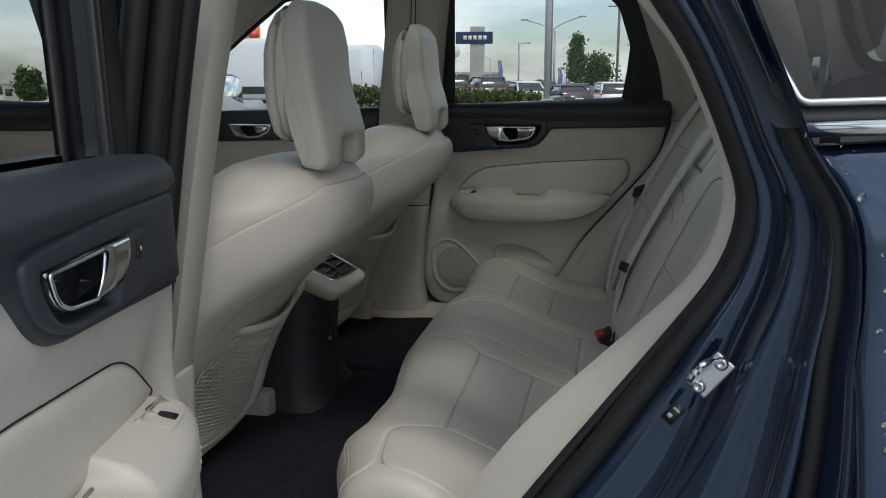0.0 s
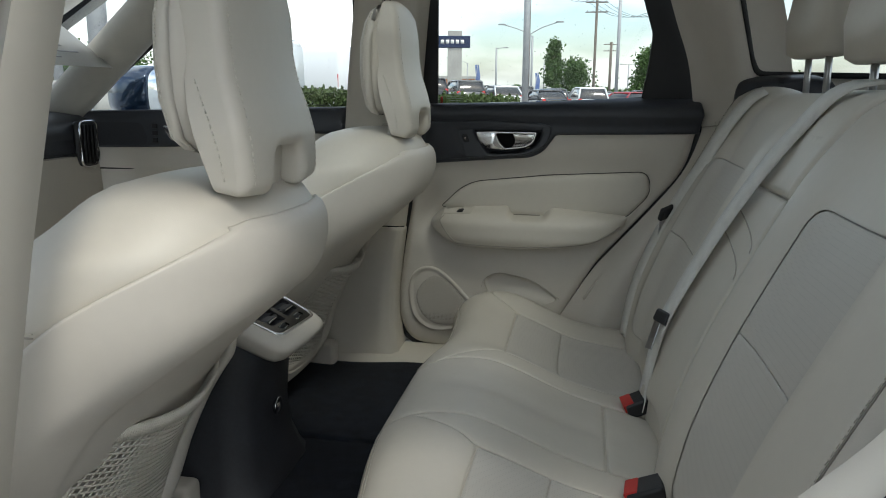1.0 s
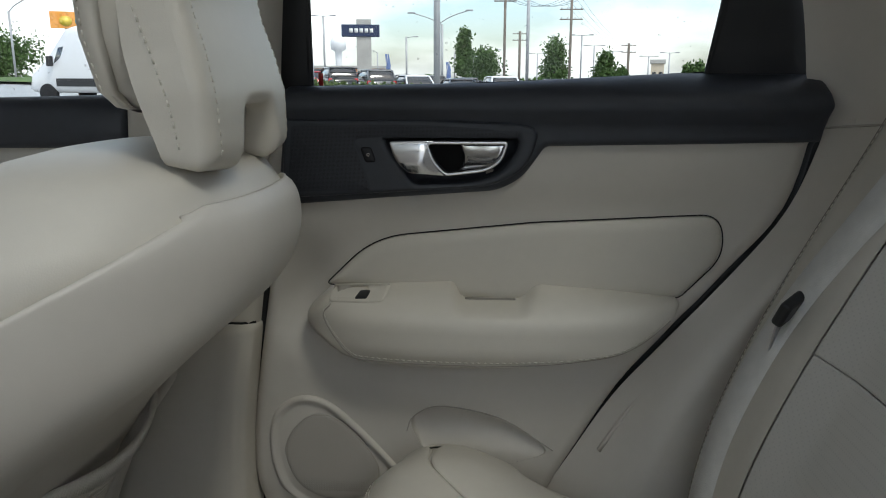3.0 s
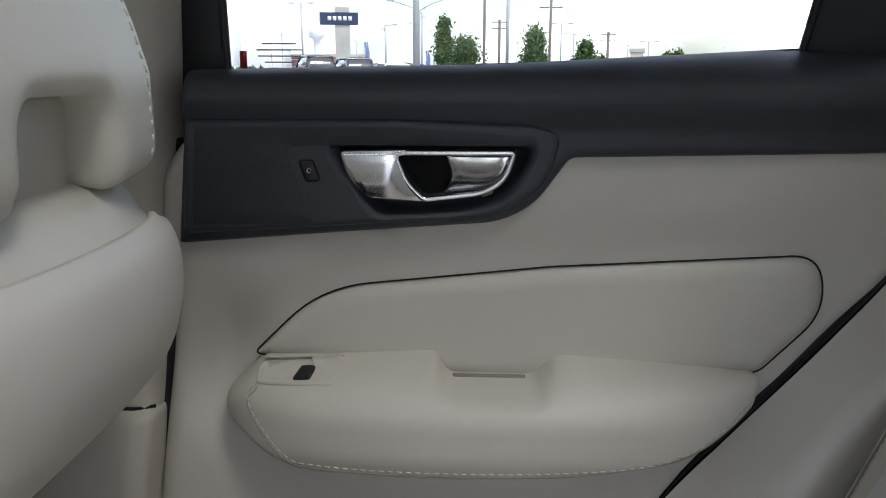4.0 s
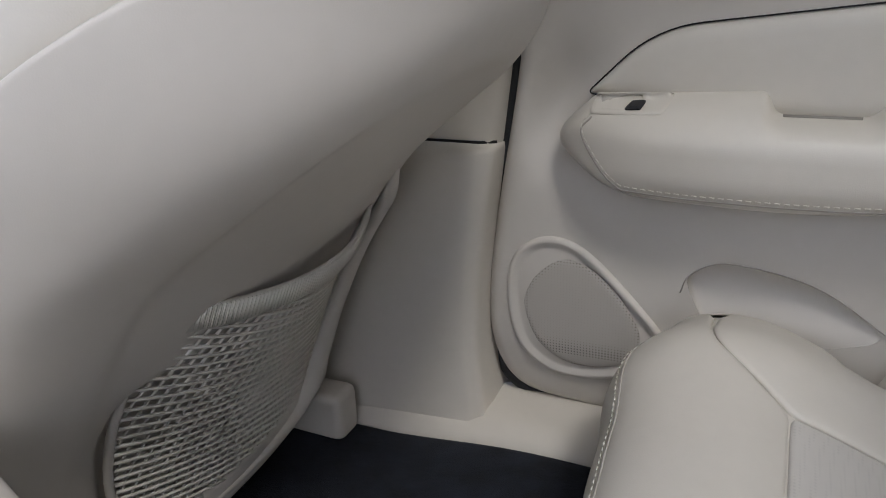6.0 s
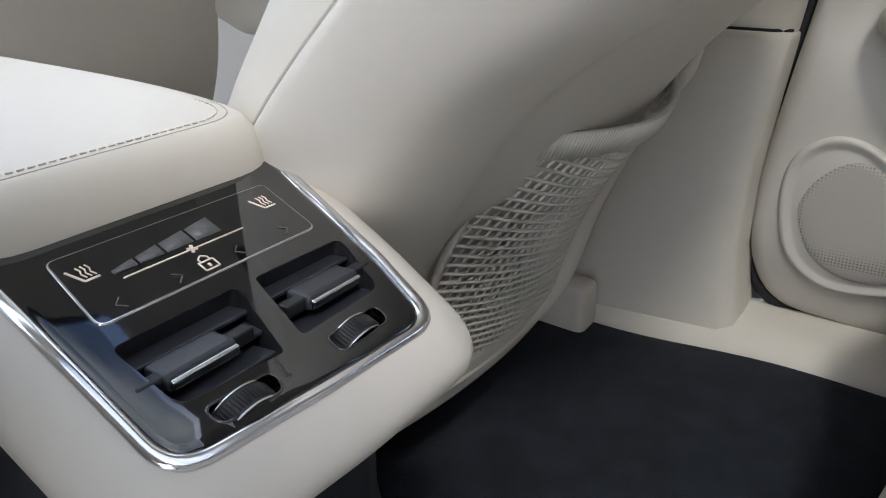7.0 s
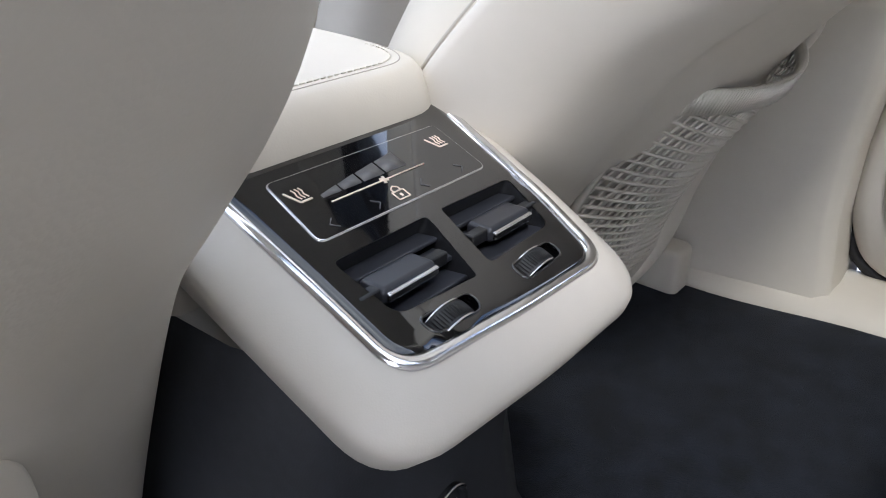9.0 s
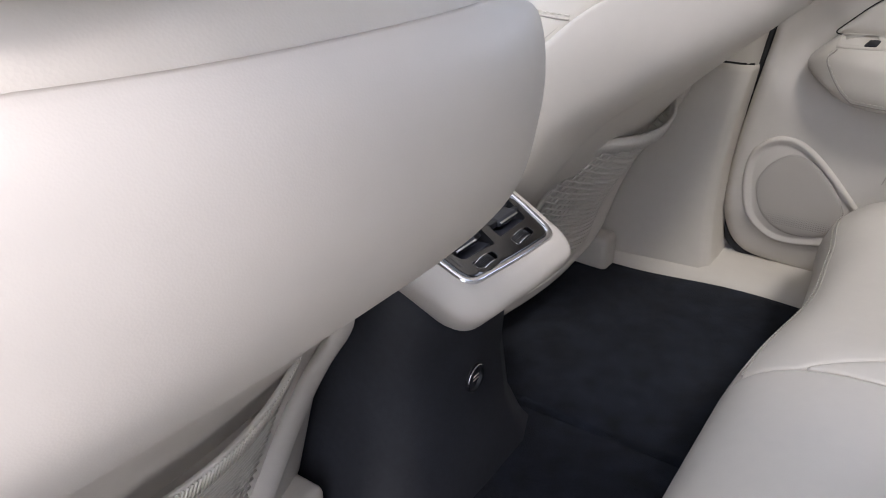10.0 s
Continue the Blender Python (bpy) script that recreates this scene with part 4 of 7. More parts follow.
T1 = float(REAR_BACK_S[-1]) - 0.005
for side in (-1, 1):
    Y = lambda y: CAR + side * y
    # main wing, split in bolsters and perforated centre
    seat_panel("back_insert", rounded([(0.078, Y(0.2125), 0.02), (0.302, Y(0.2085), 0.004), (0.302, Y(0.4545), 0.004), (0.078, Y(0.4575), 0.03)], 5), lambda u, v, h: rear_back_at(u, v, h + 0.0012), LEATHER_PERF, bench, "perforated leather backrest insert", 0.0010, 0.003)
    seat_panel("back_insert", rounded([(0.303, Y(0.2085), 0.004), (0.473, Y(0.2055), 0.03), (0.473, Y(0.4515), 0.03), (0.303, Y(0.4545), 0.004)], 5), lambda u, v, h: rear_back_at(u, v, h + 0.0012), LEATHER_PERF, bench, "perforated leather backrest insert", 0.0010, 0.003)
    wing = rounded([(0.015, Y(0.118), 0.01), (T1, Y(0.118), 0.02), (T1, Y(0.545), 0.01), (0.598, Y(0.560), 0.004), (0.590, Y(0.606), 0.012), (0.10, Y(0.598), 0.06), (0.015, Y(0.57), 0.04)], 5)
    hole = rounded([(0.077, Y(0.212), 0.02), (0.474, Y(0.205), 0.03), (0.474, Y(0.452), 0.03), (0.077, Y(0.458), 0.03)], 5)
    part("stitching", stitches([rear_back_at(q, Y(0.574), 0.0030) for q in np.linspace(0.06, 0.575, 60)]), THREAD, bench)
    part("seam", tube([rear_back_at(q, Y(0.577), 0.0022) for q in np.linspace(0.05, 0.585, 60)], 0.0012, 5), SEAM_DEEP, bench)
    part("back_wing", pillow(wing, lambda u, v, d: rear_back_at(u, v, 0.003 * puff(d, 0.006) - 0.0005), 0.014, (0.0015, 0.004, 0.007), lambda u, v: rear_back_at(u, v, -0.05), holes=(hole,)), LEATHER, bench, "smooth leather backrest wing")
seat_panel("armrest_flap", rounded([(0.075, CAR - 0.112, 0.02), (0.075, CAR + 0.112, 0.02), (0.46, CAR + 0.100, 0.02), (0.46, CAR - 0.100, 0.02)], 5), rear_back_at, LEATHER, bench, "fold-down centre armrest", 0.006, 0.008)
seat_panel("back_middle", rounded([(0.475, CAR - 0.085, 0.015), (0.475, CAR + 0.085, 0.015), (0.56, CAR + 0.085, 0.02), (0.56, CAR - 0.085, 0.02)], 5), rear_back_at, LEATHER, bench, "", 0.008, 0.009)
part("back_middle", pillow(rounded([(0.462, CAR - 0.114, 0.01), (0.462, CAR + 0.114, 0.01), (T1, CAR + 0.114, 0.02), (T1, CAR - 0.114, 0.02)], 4), lambda u, v, d: rear_back_at(u, v, 0.008 * puff(d, 0.01)), 0.02, (0.003, 0.01), lambda u, v: rear_back_at(u, v, -0.03)), LEATHER, bench)
part("shadow_gap", tube([rear_back_at(0.466, CAR + y, 0.004) for y in np.linspace(-0.09, 0.09, 9)], 0.0018, 6), GAP, bench, "dark slot over the armrest flap")
for s in (0.36, 0.40):
    part("seam", tube([rear_back_at(s + 0.02 * (y / 0.1), CAR + y, 0.0064) for y in np.linspace(-0.095, 0.095, 9)], 0.0012, 5), SEAM, bench)
part("bench_back", pillow(rounded([(0.03, CAR - 0.49, 0.03), (0.03, CAR + 0.49, 0.03), (T1, CAR + 0.52, 0.03), (T1, CAR - 0.52, 0.03)], 4), lambda u, v, d: rear_back_at(u, v, -0.003), 0.02), LEATHER, bench, "backing behind the upholstery")
cap = [(0.226, 1.085), (0.225, 1.110), (0.228, 1.140), (0.240, 1.160), (0.30, 1.170), (0.40, 1.165), (0.42, 1.10)]
for side in (-1, 1):
    part("shoulder_cap", loft([[Vector((x + dx * (x < 0.3), CAR + side * y, z - dz)) for x, z in curve(cap, 4)] for y, dx, dz in ((0.540, 0.050, 0.016), (0.545, 0.040, 0.010), (0.565, 0.026, 0.004), (0.600, 0.002, 0.0), (0.612, 0.001, 0.002), (0.618, 0.008, 0.008))]), CHARCOAL, bench, "charcoal shoulder cap")
# rear headrests
for y0 in (CAR + 0.335, CAR, CAR - 0.335):
    hr = thing("rear_headrest", "dark grey shaded leather rear headrest on steel posts", "headrest", (0.31, y0, 1.14), group="rear headrests")
    def ring(z, x0, x1, hw):
        return [Vector(((x0 + x1) / 2 + (x1 - x0) / 2 * math.copysign(abs(math.cos(a)) ** 0.6, math.cos(a)), y0 + hw * math.copysign(abs(math.sin(a)) ** 0.6, math.sin(a)), z)) for a in [2 * math.pi * k / 32 for k in range(32)]]
    dz = 0.0 if y0 != CAR else -0.02
    part("cushion", loft([ring(1.195 + dz, 0.285, 0.335, 0.095), ring(1.203 + dz, 0.272, 0.345, 0.108), ring(1.25 + dz, 0.268, 0.350, 0.118), ring(1.32 + dz, 0.280, 0.355, 0.120), ring(1.37 + dz, 0.295, 0.355, 0.110), ring(1.39 + dz, 0.31, 0.345, 0.08)]), LEATHER, hr)
    for s in (-1, 1):
        part("post", tube([(0.312, y0 + s * 0.06, 1.11), (0.312, y0 + s * 0.06, 1.22 + dz)], 0.006, 8), STEEL, hr, "steel post")
# ---- centre console with its rear vent panel ----
TILT_C = math.atan(0.40)
VC = 0.023


def panel(u, v, h):
    """A point on the sloping rear panel: across, down the slope, and proud of it."""
    c, s = math.cos(TILT_C), math.sin(TILT_C)
    return Vector((-0.58 + v * c + h * s, VC + u, 0.768 - v * s + h * c))


console = thing("centre_console", "blond centre console with gloss black rear vent panel", "console", (-0.62, VC, 0.45))


def plate_outline(g):
    """The panel's rounded shape, grown by g."""
    return rounded([(-0.077 - g, -0.13, 0.0), (0.090 + g, -0.13, 0.0), (0.0672 + g, 0.005, 0.15), (0.0545 + g * 0.9, 0.0505 + g * 0.9, 0.020 + g * 0.6), (-0.010, 0.0475 + g, 0.5),
                    (-0.080 - g * 0.95, 0.0415 + g, 0.017 + g * 0.6), (-0.0785 - g, -0.01, 0.3)], 8)


# blond surround: lofted collar from the chrome ring outwards and down
rows = []
for g, h in ((-0.004, -0.004), (0.0, 0.0), (0.003, 0.0008), (0.012, -0.002), (0.019, -0.006), (0.0225, -0.009), (0.0245, -0.0125), (0.0248, -0.017), (0.018, -0.034), (0.010, -0.042), (-0.015, -0.046)):
    rows.append([panel(u, v, h) for u, v in plate_outline(g)])
part("surround", loft(rows, True, False), VINYL, console, "blond moulded surround")
rows = [[panel(u, v, h) for u, v in plate_outline(g)] for g, h in ((0.0022, 0.0), (0.0022, 0.0018), (0.0008, 0.0030), (-0.0012, 0.0032), (-0.0034, 0.0022), (-0.004, 0.0))]
part("chrome_ring", loft(rows, True, False), CHROME, console, "satin chrome ring")
DISPLAY = rounded([(-0.055, -0.065, 0.003), (0.057, -0.064, 0.003), (0.055, -0.026, 0.004), (-0.059, -0.026, 0.004)], 4)
VENT_L = rounded([(-0.0625, -0.015, 0.004), (-0.0035, -0.015, 0.003), (-0.0135, 0.0240, 0.003), (-0.0605, 0.0205, 0.008)], 5)
VENT_R = rounded([(0.0595, -0.0135, 0.004), (0.0065, -0.015, 0.003), (-0.0015, 0.0222, 0.003), (0.0485, 0.0208, 0.008)], 5)
WHEEL_L = rounded([(-0.0560, 0.0262, 0.004), (-0.0245, 0.0278, 0.004), (-0.0265, 0.0378, 0.005), (-0.0550, 0.0358, 0.005)], 4)
WHEEL_R = rounded([(0.0055, 0.0284, 0.004), (0.0378, 0.0275, 0.004), (0.0360, 0.0378, 0.005), (0.0045, 0.0388, 0.005)], 4)
part("fascia", pillow(plate_outline(-0.0036), lambda u, v, d: panel(u, v, 0.0012 + 0.001 * puff(d, 0.004)), 0.012, (0.001, 0.004), holes=(DISPLAY, VENT_L, VENT_R, WHEEL_L, WHEEL_R)), PIANO, console, "gloss black fascia")
screen = part("display", pillow(DISPLAY, lambda u, v, d: panel(u, v, 0.0030), 0.03, skirt=lambda u, v: panel(u, v, -0.002)), PIANO, console, "glossy touch panel", smooth=False)
# chrome line added for the bright reflection on the panel's bevelled glass edge
part("display_edge_glint", tube([panel(u, v, 0.0020) for u, v in dense(DISPLAY, 0.01)], 0.0010, 8, True), CHROME, screen, "thin chrome line for the reflection on the glass edge")


def flat(points, h, t=0.0003):
    """A thin printed mark on the touch panel."""
    top = [panel(u, v, h) for u, v in points]
    low = [panel(u, v, h - t) for u, v in points]
    n = len(points)
    return top + low, [tuple(range(n))] + [(i, (i + 1) % n, n + (i + 1) % n, n + i) for i in range(n)]


def stroke(points, w, h=0.0034):
    geos = []
    for (a, b), (c, d) in zip(points, points[1:]):
        L = math.hypot(c - a, d - b)
        nx, ny = -(d - b) / L * w / 2, (c - a) / L * w / 2
        geos.append(flat([(a + nx, b + ny), (c + nx, d + ny), (c - nx, d - ny), (a - nx, b - ny)], h))
    return join(*geos)


part("slider_line", stroke([(-0.037, -0.0425), (0.025, -0.0425)], 0.0007), ICON, screen, "pale printed slider line")
for cx in (-0.048, 0.046):
    part("seat_heater_icon", stroke([(cx - 0.005, -0.0565), (cx - 0.0015, -0.0485), (cx + 0.005, -0.0485)], 0.0010), ICON, screen, "pale printed seat heater icon")
    for k in range(3):
        part("heat_mark", stroke([(cx - 0.0005 + 0.002 * k, -0.0568), (cx + 0.0002 + 0.002 * k, -0.0545), (cx - 0.0006 + 0.002 * k, -0.0525), (cx + 0.0004 + 0.002 * k, -0.0500)], 0.0006), ICON, screen)
lx, lz = -0.004, -0.0325
part("padlock_icon", join(stroke([(lx - 0.0036, lz - 0.001), (lx + 0.0036, lz - 0.001), (lx + 0.0036, lz + 0.0042), (lx - 0.0036, lz + 0.0042), (lx - 0.0036, lz - 0.0014)], 0.0007),
                          stroke([(lx - 0.0023, lz - 0.001), (lx - 0.0023, lz - 0.0032), (lx, lz - 0.0048), (lx + 0.0023, lz - 0.0032), (lx + 0.0023, lz - 0.001)], 0.0007), stroke([(lx, lz + 0.0008), (lx, lz + 0.0028)], 0.0012)), ICON, screen, "pale printed padlock icon")
part("fan_icon", join(*[stroke([(-0.0035, -0.0427), (-0.0035 + 0.0024 * math.cos(a * math.pi / 2 + 0.4), -0.0427 + 0.0024 * math.sin(a * math.pi / 2 + 0.4))], 0.0015) for a in range(4)]), ICON, screen, "pale printed fan icon")
for k, (u0, u1) in enumerate(((-0.0385, -0.0275), (-0.0262, -0.0145), (-0.0130, 0.0005), (0.0020, 0.0155))):
    lo = -0.0462
    part("fan_bar", flat([(u0, lo - 0.0022 - 0.0022 * k), (u1, lo - 0.0044 - 0.0022 * k), (u1, lo), (u0, lo)], 0.0033), ICON_DIM, screen, "grey fan speed bar")
for chev in [stroke([(u + s * 0.002, -0.0345), (u - s * 0.0015, -0.0315), (u + s * 0.002, -0.0285)], 0.0005) for u, s in ((-0.047, 1), (-0.019, -1), (0.012, 1), (0.041, -1))]:
    part("arrow", chev, ICON_DIM, screen, "grey temperature arrow")
for outline, cu, s in ((VENT_L, -0.041, -1), (VENT_R, 0.031, 1)):
    vent = part("air_vent", pillow(outline, lambda u, v, d: panel(u, v, -0.022), 0.02, skirt=lambda u, v: panel(u, v, 0.0018)), BLACK_PLASTIC, console, "black rear air vent")
    us = [u for u, v in outline]
    u0, u1 = min(us) + 0.001, max(us) - 0.001
    for v0 in (-0.010, 0.002, 0.014):
        m = Matrix.Translation(panel((u0 + u1) / 2 - 0.004 * (v0 > 0.01), v0, -0.006)) @ Matrix.Rotation(TILT_C, 4, "Y") @ Matrix.Rotation(radians(-28), 4, "Y")
        part("slat", moved(box(-0.0075, 0.0065, -(u1 - u0) / 2 + (0.003 if v0 > 0.01 else 0), (u1 - u0) / 2 - (0.003 if v0 > 0.01 else 0), -0.0011, 0.0011), m), VANE, vent, bevel=0.0008)
    m = Matrix.Translation(panel(cu, 0.0055, -0.001)) @ Matrix.Rotation(TILT_C, 4, "Y") @ Matrix.Rotation(radians(-22), 4, "Y")
    tab = part("vent_tab", moved(box(-0.0095, 0.0055, -0.0165, 0.0165, -0.0038, 0.0038), m), VANE, vent, "vane slider", bevel=0.0025)
    part("tab_edge", moved(box(0.0050, 0.0075, -0.0155, 0.0155, -0.0022, 0.0022), m), CHROME, tab, "chrome slider edge", bevel=0.001)
    part("vane_stem", moved(box(-0.003, 0.003, -0.027, 0.027, -0.003, 0.003), m), BLACK_PLASTIC, vent, bevel=0.001)
for outline, cu in ((WHEEL_L, -0.0405), (WHEEL_R, 0.0212)):
    well = part("wheel_well", pillow(outline, lambda u, v, d: panel(u, v, -0.008), 0.02, skirt=lambda u, v: panel(u, v, 0.0020)), PIANO, console)
    part("well_lip", tube([panel(u, v, 0.0020) for u, v in outline], 0.0007, 5, True), PIANO, well)
    rows = []
    for k in range(25):
        a = radians(-88 + 176 * k / 24)
        r = 0.0145
        rows.append([panel(cu + r * math.sin(a) * 1.0, 0.0325 + w, -0.0095 + r * 0.95 * math.cos(a)) for w in (-0.0045, -0.0035, 0.0035, 0.0045)])
    part("thumb_wheel", loft(rows, False), BLACK_PLASTIC, well, "ribbed vent thumb wheel")
    for w in (-0.0046, 0.0046):
        part("wheel_edge", tube([panel(cu + 0.0146 * math.sin(radians(a)), 0.0325 + w, -0.0095 + 0.0139 * math.cos(radians(a))) for a in range(-70, 71, 10)], 0.0005, 5), CHROME, well, "fine bright edge")
    rib = join(*[moved(box(-0.0003, 0.0003, -0.003, 0.003, -0.0004, 0.0005), Matrix.Translation(panel(cu + 0.0146 * math.sin(radians(a)), 0.0325, -0.0095 + 0.0139 * math.cos(radians(a)))) @ Matrix.Rotation(TILT_C, 4, "Y") @ Matrix.Rotation(radians(90), 4, "Z") @ Matrix.Rotation(radians(a), 4, "Y")) for a in range(-60, 61, 6)])
    part("wheel_ribs", rib, RUBBER, well)

# armrest lid
def lid_at(u, v, d):
    """u forward from the rear edge, v across."""
    z = 0.832 - 0.012 * math.exp(-u / 0.05)
    return Vector((-0.648 - u, VC + v, z - 0.032 + 0.032 * puff(d, 0.014)))
LID = rounded([(0.0, -0.088, 0.035), (0.0, 0.088, 0.035), (0.38, 0.095, 0.03), (0.38, -0.095, 0.03)], 8)
lid = part("armrest_lid", pillow(LID, lid_at, 0.018, (0.001, 0.003, 0.006, 0.010, 0.015, 0.020), lambda u, v: Vector((-0.650 - u * 0.98, VC + v * 0.98, 0.786))), LEATHER, console, "padded leather armrest lid")
inset = rounded([(0.020, -0.070, 0.024), (0.020, 0.070, 0.024), (0.36, 0.077, 0.02), (0.36, -0.077, 0.02)], 8)
part("stitching", stitches([lid_at(u, v, float(seg_dist(np.array([[u, v]]), LID)[0])) + Vector((0, 0, 0.0004)) for u, v in inset], 0.003, 0.0016, 0.00045), THREAD, lid)
part("seam", tube([lid_at(u, v, float(seg_dist(np.array([[u, v]]), LID)[0])) for u, v in rounded([(0.0165, -0.0735, 0.024), (0.0165, 0.0735, 0.024), (0.365, 0.080, 0.02), (0.365, -0.080, 0.02)], 8)], 0.0004, 5, True), SEAM, lid)
# console flanks and black carpeted tunnel
part("flank", loft([[Vector((x, VC + s * y, z)) for s, y, z in ((-1, 0.098, 0.735), (-1, 0.097, 0.75), (-1, 0.095, 0.785), (1, 0.095, 0.785), (1, 0.097, 0.75), (1, 0.098, 0.735))] for x in (-1.35, -1.0, -0.70, -0.66)]), VINYL, console, "blond console side", bevel=0.01)
rows = []
for z, x, hw in ((0.46, -0.560, 0.150), (0.49, -0.572, 0.128), (0.53, -0.583, 0.112), (0.60, -0.588, 0.102), (0.68, -0.580, 0.096), (0.735, -0.570, 0.090)):
    rows.append([Vector((-1.0, VC - hw, z)), Vector((x - 0.06, VC - hw, z)), Vector((x - 0.018, VC - hw * 0.9, z)), Vector((x - 0.002, VC - hw * 0.6, z)), Vector((x, VC, z)), Vector((x - 0.002, VC + hw * 0.6, z)), Vector((x - 0.018, VC + hw * 0.9, z)), Vector((x - 0.06, VC + hw, z)), Vector((-1.0, VC + hw, z))])
part("tunnel_cover", loft(rows, False), TUNNEL, console, "black console end with power socket")
sock = Matrix.Translation((-0.589, 0.028, 0.597)) @ Matrix.Rotation(radians(90), 4, "Y")
ringz = [[Vector((r * math.cos(a), r * math.sin(a), z)) for a in [2 * math.pi * k / 24 for k in range(24)]] for r, z in ((0.015, -0.002), (0.0155, 0.004), (0.0135, 0.006), (0.012, 0.004), (0.0118, 0.0))]
cap_ = part("power_socket", moved(loft(ringz), sock), BLACK_PLASTIC, console, "covered twelve volt socket")
part("socket_rim", moved(tube([(0.0148 * math.cos(radians(a)), 0.0148 * math.sin(radians(a)), 0.0052) for a in range(130, 290, 10)], 0.0012, 6), sock), CHROME, cap_, "bright crescent rim")
for k in range(2):
    part("socket_mark", moved(box(-0.0045 + 0.004 * k, -0.0030 + 0.004 * k, -0.005, 0.005, 0.0045, 0.0049), sock), ICON, cap_)

# ---- floor, sills, pillars, roof ----
setting("floor", join(box(-1.75, -0.05, -0.66, 0.62, 0.40, 0.474), box(-0.25, 1.1, -0.66, 0.62, 0.40, 0.55)), CARPET, "black car floor carpet", "floor", bevel=0.01)


def mat_sheet(y0, y1):
    def at(u, v, d):
        return Vector((u, v, 0.477 + 0.006 * puff(d, 0.008) + 0.004 * math.sin(u * 19 + v * 7) * math.sin(v * 13)))
    return pillow(rounded([(-1.0, y0, 0.02), (-1.0, y1, 0.02), (-0.72, y1, 0.02), (-0.70, y1 - 0.03, 0.02), (-0.30, y1 - 0.015, 0.03), (-0.30, y0, 0.03)], 5), at, 0.03, (0.003, 0.008), lambda u, v: Vector((u, v, 0.474)))


for y0, y1 in ((0.16, 0.603), (-0.60, -0.115)):
    fm = thing("floor_mat", "black textile car floor mat with a raised rim", "floor mat", (-0.5, (y0 + y1) / 2, 0.474), group="floor mats")
    part("sheet", mat_sheet(y0, y1), CARPET, fm)

for side, name in ((1, "right"), (-1, "left")):
    Y = (lambda y: y) if side > 0 else (lambda y: 2 * CAR - y)
    YP = (lambda y: y + 0.022) if side > 0 else (lambda y: 2 * CAR - y - 0.004)
    ys = 0.028 if side > 0 else 0.0
    sill = curve([(0.548 + ys, 0.470), (0.560 + ys, 0.488), (0.575 + 0.9 * ys, 0.497), (0.595 + 0.7 * ys, 0.502), (0.625 + 0.4 * ys, 0.505), (0.68, 0.505), (0.70, 0.48)], 5)
    setting("sill_trim_" + name, loft([[Vector((x, Y(y), z)) for y, z in sill] for x in np.linspace(-1.6, -0.1, 30)], False), PLASTIC, "blond plastic door sill trim", "sill trim")
    # lower pillar: swells from the sill and runs up into the belt guide
    rows = []
    for z, xa, xb, yy in ((0.46, -0.86, -0.50, 0.575 + 0.8 * ys), (0.50, -0.82, -0.508, 0.598), (0.58, -0.745, -0.518, 0.604), (0.66, -0.69, -0.517, 0.610), (0.74, -0.655, -0.510, 0.618), (0.798, -0.640, -0.503, 0.626), (0.8045, -0.640, -0.503, 0.630), (0.8060, -0.640, -0.505, 0.665)):
        rows.append([Vector((xa - 0.015, Y(yy + 0.05), z)), Vector((xa, Y(yy + 0.012), z)), Vector((xa + 0.02, Y(yy), z)), Vector(((xa + xb) / 2, Y(yy - 0.006), z)), Vector((xb - 0.02, Y(yy), z)), Vector((xb - 0.004, Y(yy + 0.010), z)), Vector((xb, Y(yy + 0.04), z)), Vector((xb, Y(yy + (0.12 if side > 0 else 0.082)), z))])
    rows = [[Vector(p) for p in zip(*[np.interp(t, np.linspace(0, 1, 8), [q[k] for q in r]) for k in range(3)])] for r in rows for t in [np.linspace(0, 1, 22)]]
    setting("lower_pillar_" + name, loft(rows, False), PLASTIC, "blond lower door pillar trim", "pillar trim")
    rows = []
    for z, xa, xb, yy in ((0.800, -0.640, -0.504, 0.630), (0.808, -0.640, -0.502, 0.628), (0.90, -0.650, -0.490, 0.622), (1.02, -0.650, -0.476, 0.606), (1.15, -0.632, -0.462, 0.582), (1.30, -0.605, -0.445, 0.545), (1.45, -0.575, -0.425, 0.50), (1.52, -0.55, -0.42, 0.47)):
        xa += 0.0 if side > 0 else 0.030 * smooth01((z - 0.80) / 0.1)
        xb += 0.0 if side > 0 else 0.004 * smooth01((z - 0.80) / 0.1)
        rows.append([Vector((xa - 0.012, YP(yy + 0.06), z)), Vector((xa, YP(yy + 0.012), z)), Vector((xa + 0.015, YP(yy), z)), Vector((xb - 0.014, YP(yy), z)), Vector((xb - 0.003, YP(yy + 0.010), z)), Vector((xb, YP(yy + (0.10 if side > 0 else 0.066)), z))])
    up = setting("upper_pillar_" + name, loft(rows, False), PLASTIC, "blond upper door pillar trim with belt guide", "pillar trim")
    part("pillar_gap", tube([Vector((x, YP(y), 0.8066)) for x, y in ((-0.638, 0.636), (-0.62, 0.6262), (-0.525, 0.6262), (-0.508, 0.634))], 0.0018, 5), GAP, up, "dark joint line")
    # belt height adjuster: slotted guide, slider and its release
    ya = lambda z: float(np.interp(z, [0.808, 0.90, 1.02, 1.15, 1.30, 1.45], [0.628, 0.622, 0.606, 0.582, 0.545, 0.50]))
    part("guide_rail", loft([[Vector((-0.548 + dx + 0.12 * (z - 1.08), YP(ya(z) - dy), z)) for dx, dy in ((-0.016, -0.004), (-0.014, 0.005), (0.0, 0.007), (0.014, 0.005), (0.016, -0.004))] for z in np.linspace(1.075, 1.40, 10)], False), PLASTIC, up, "grooved belt guide")
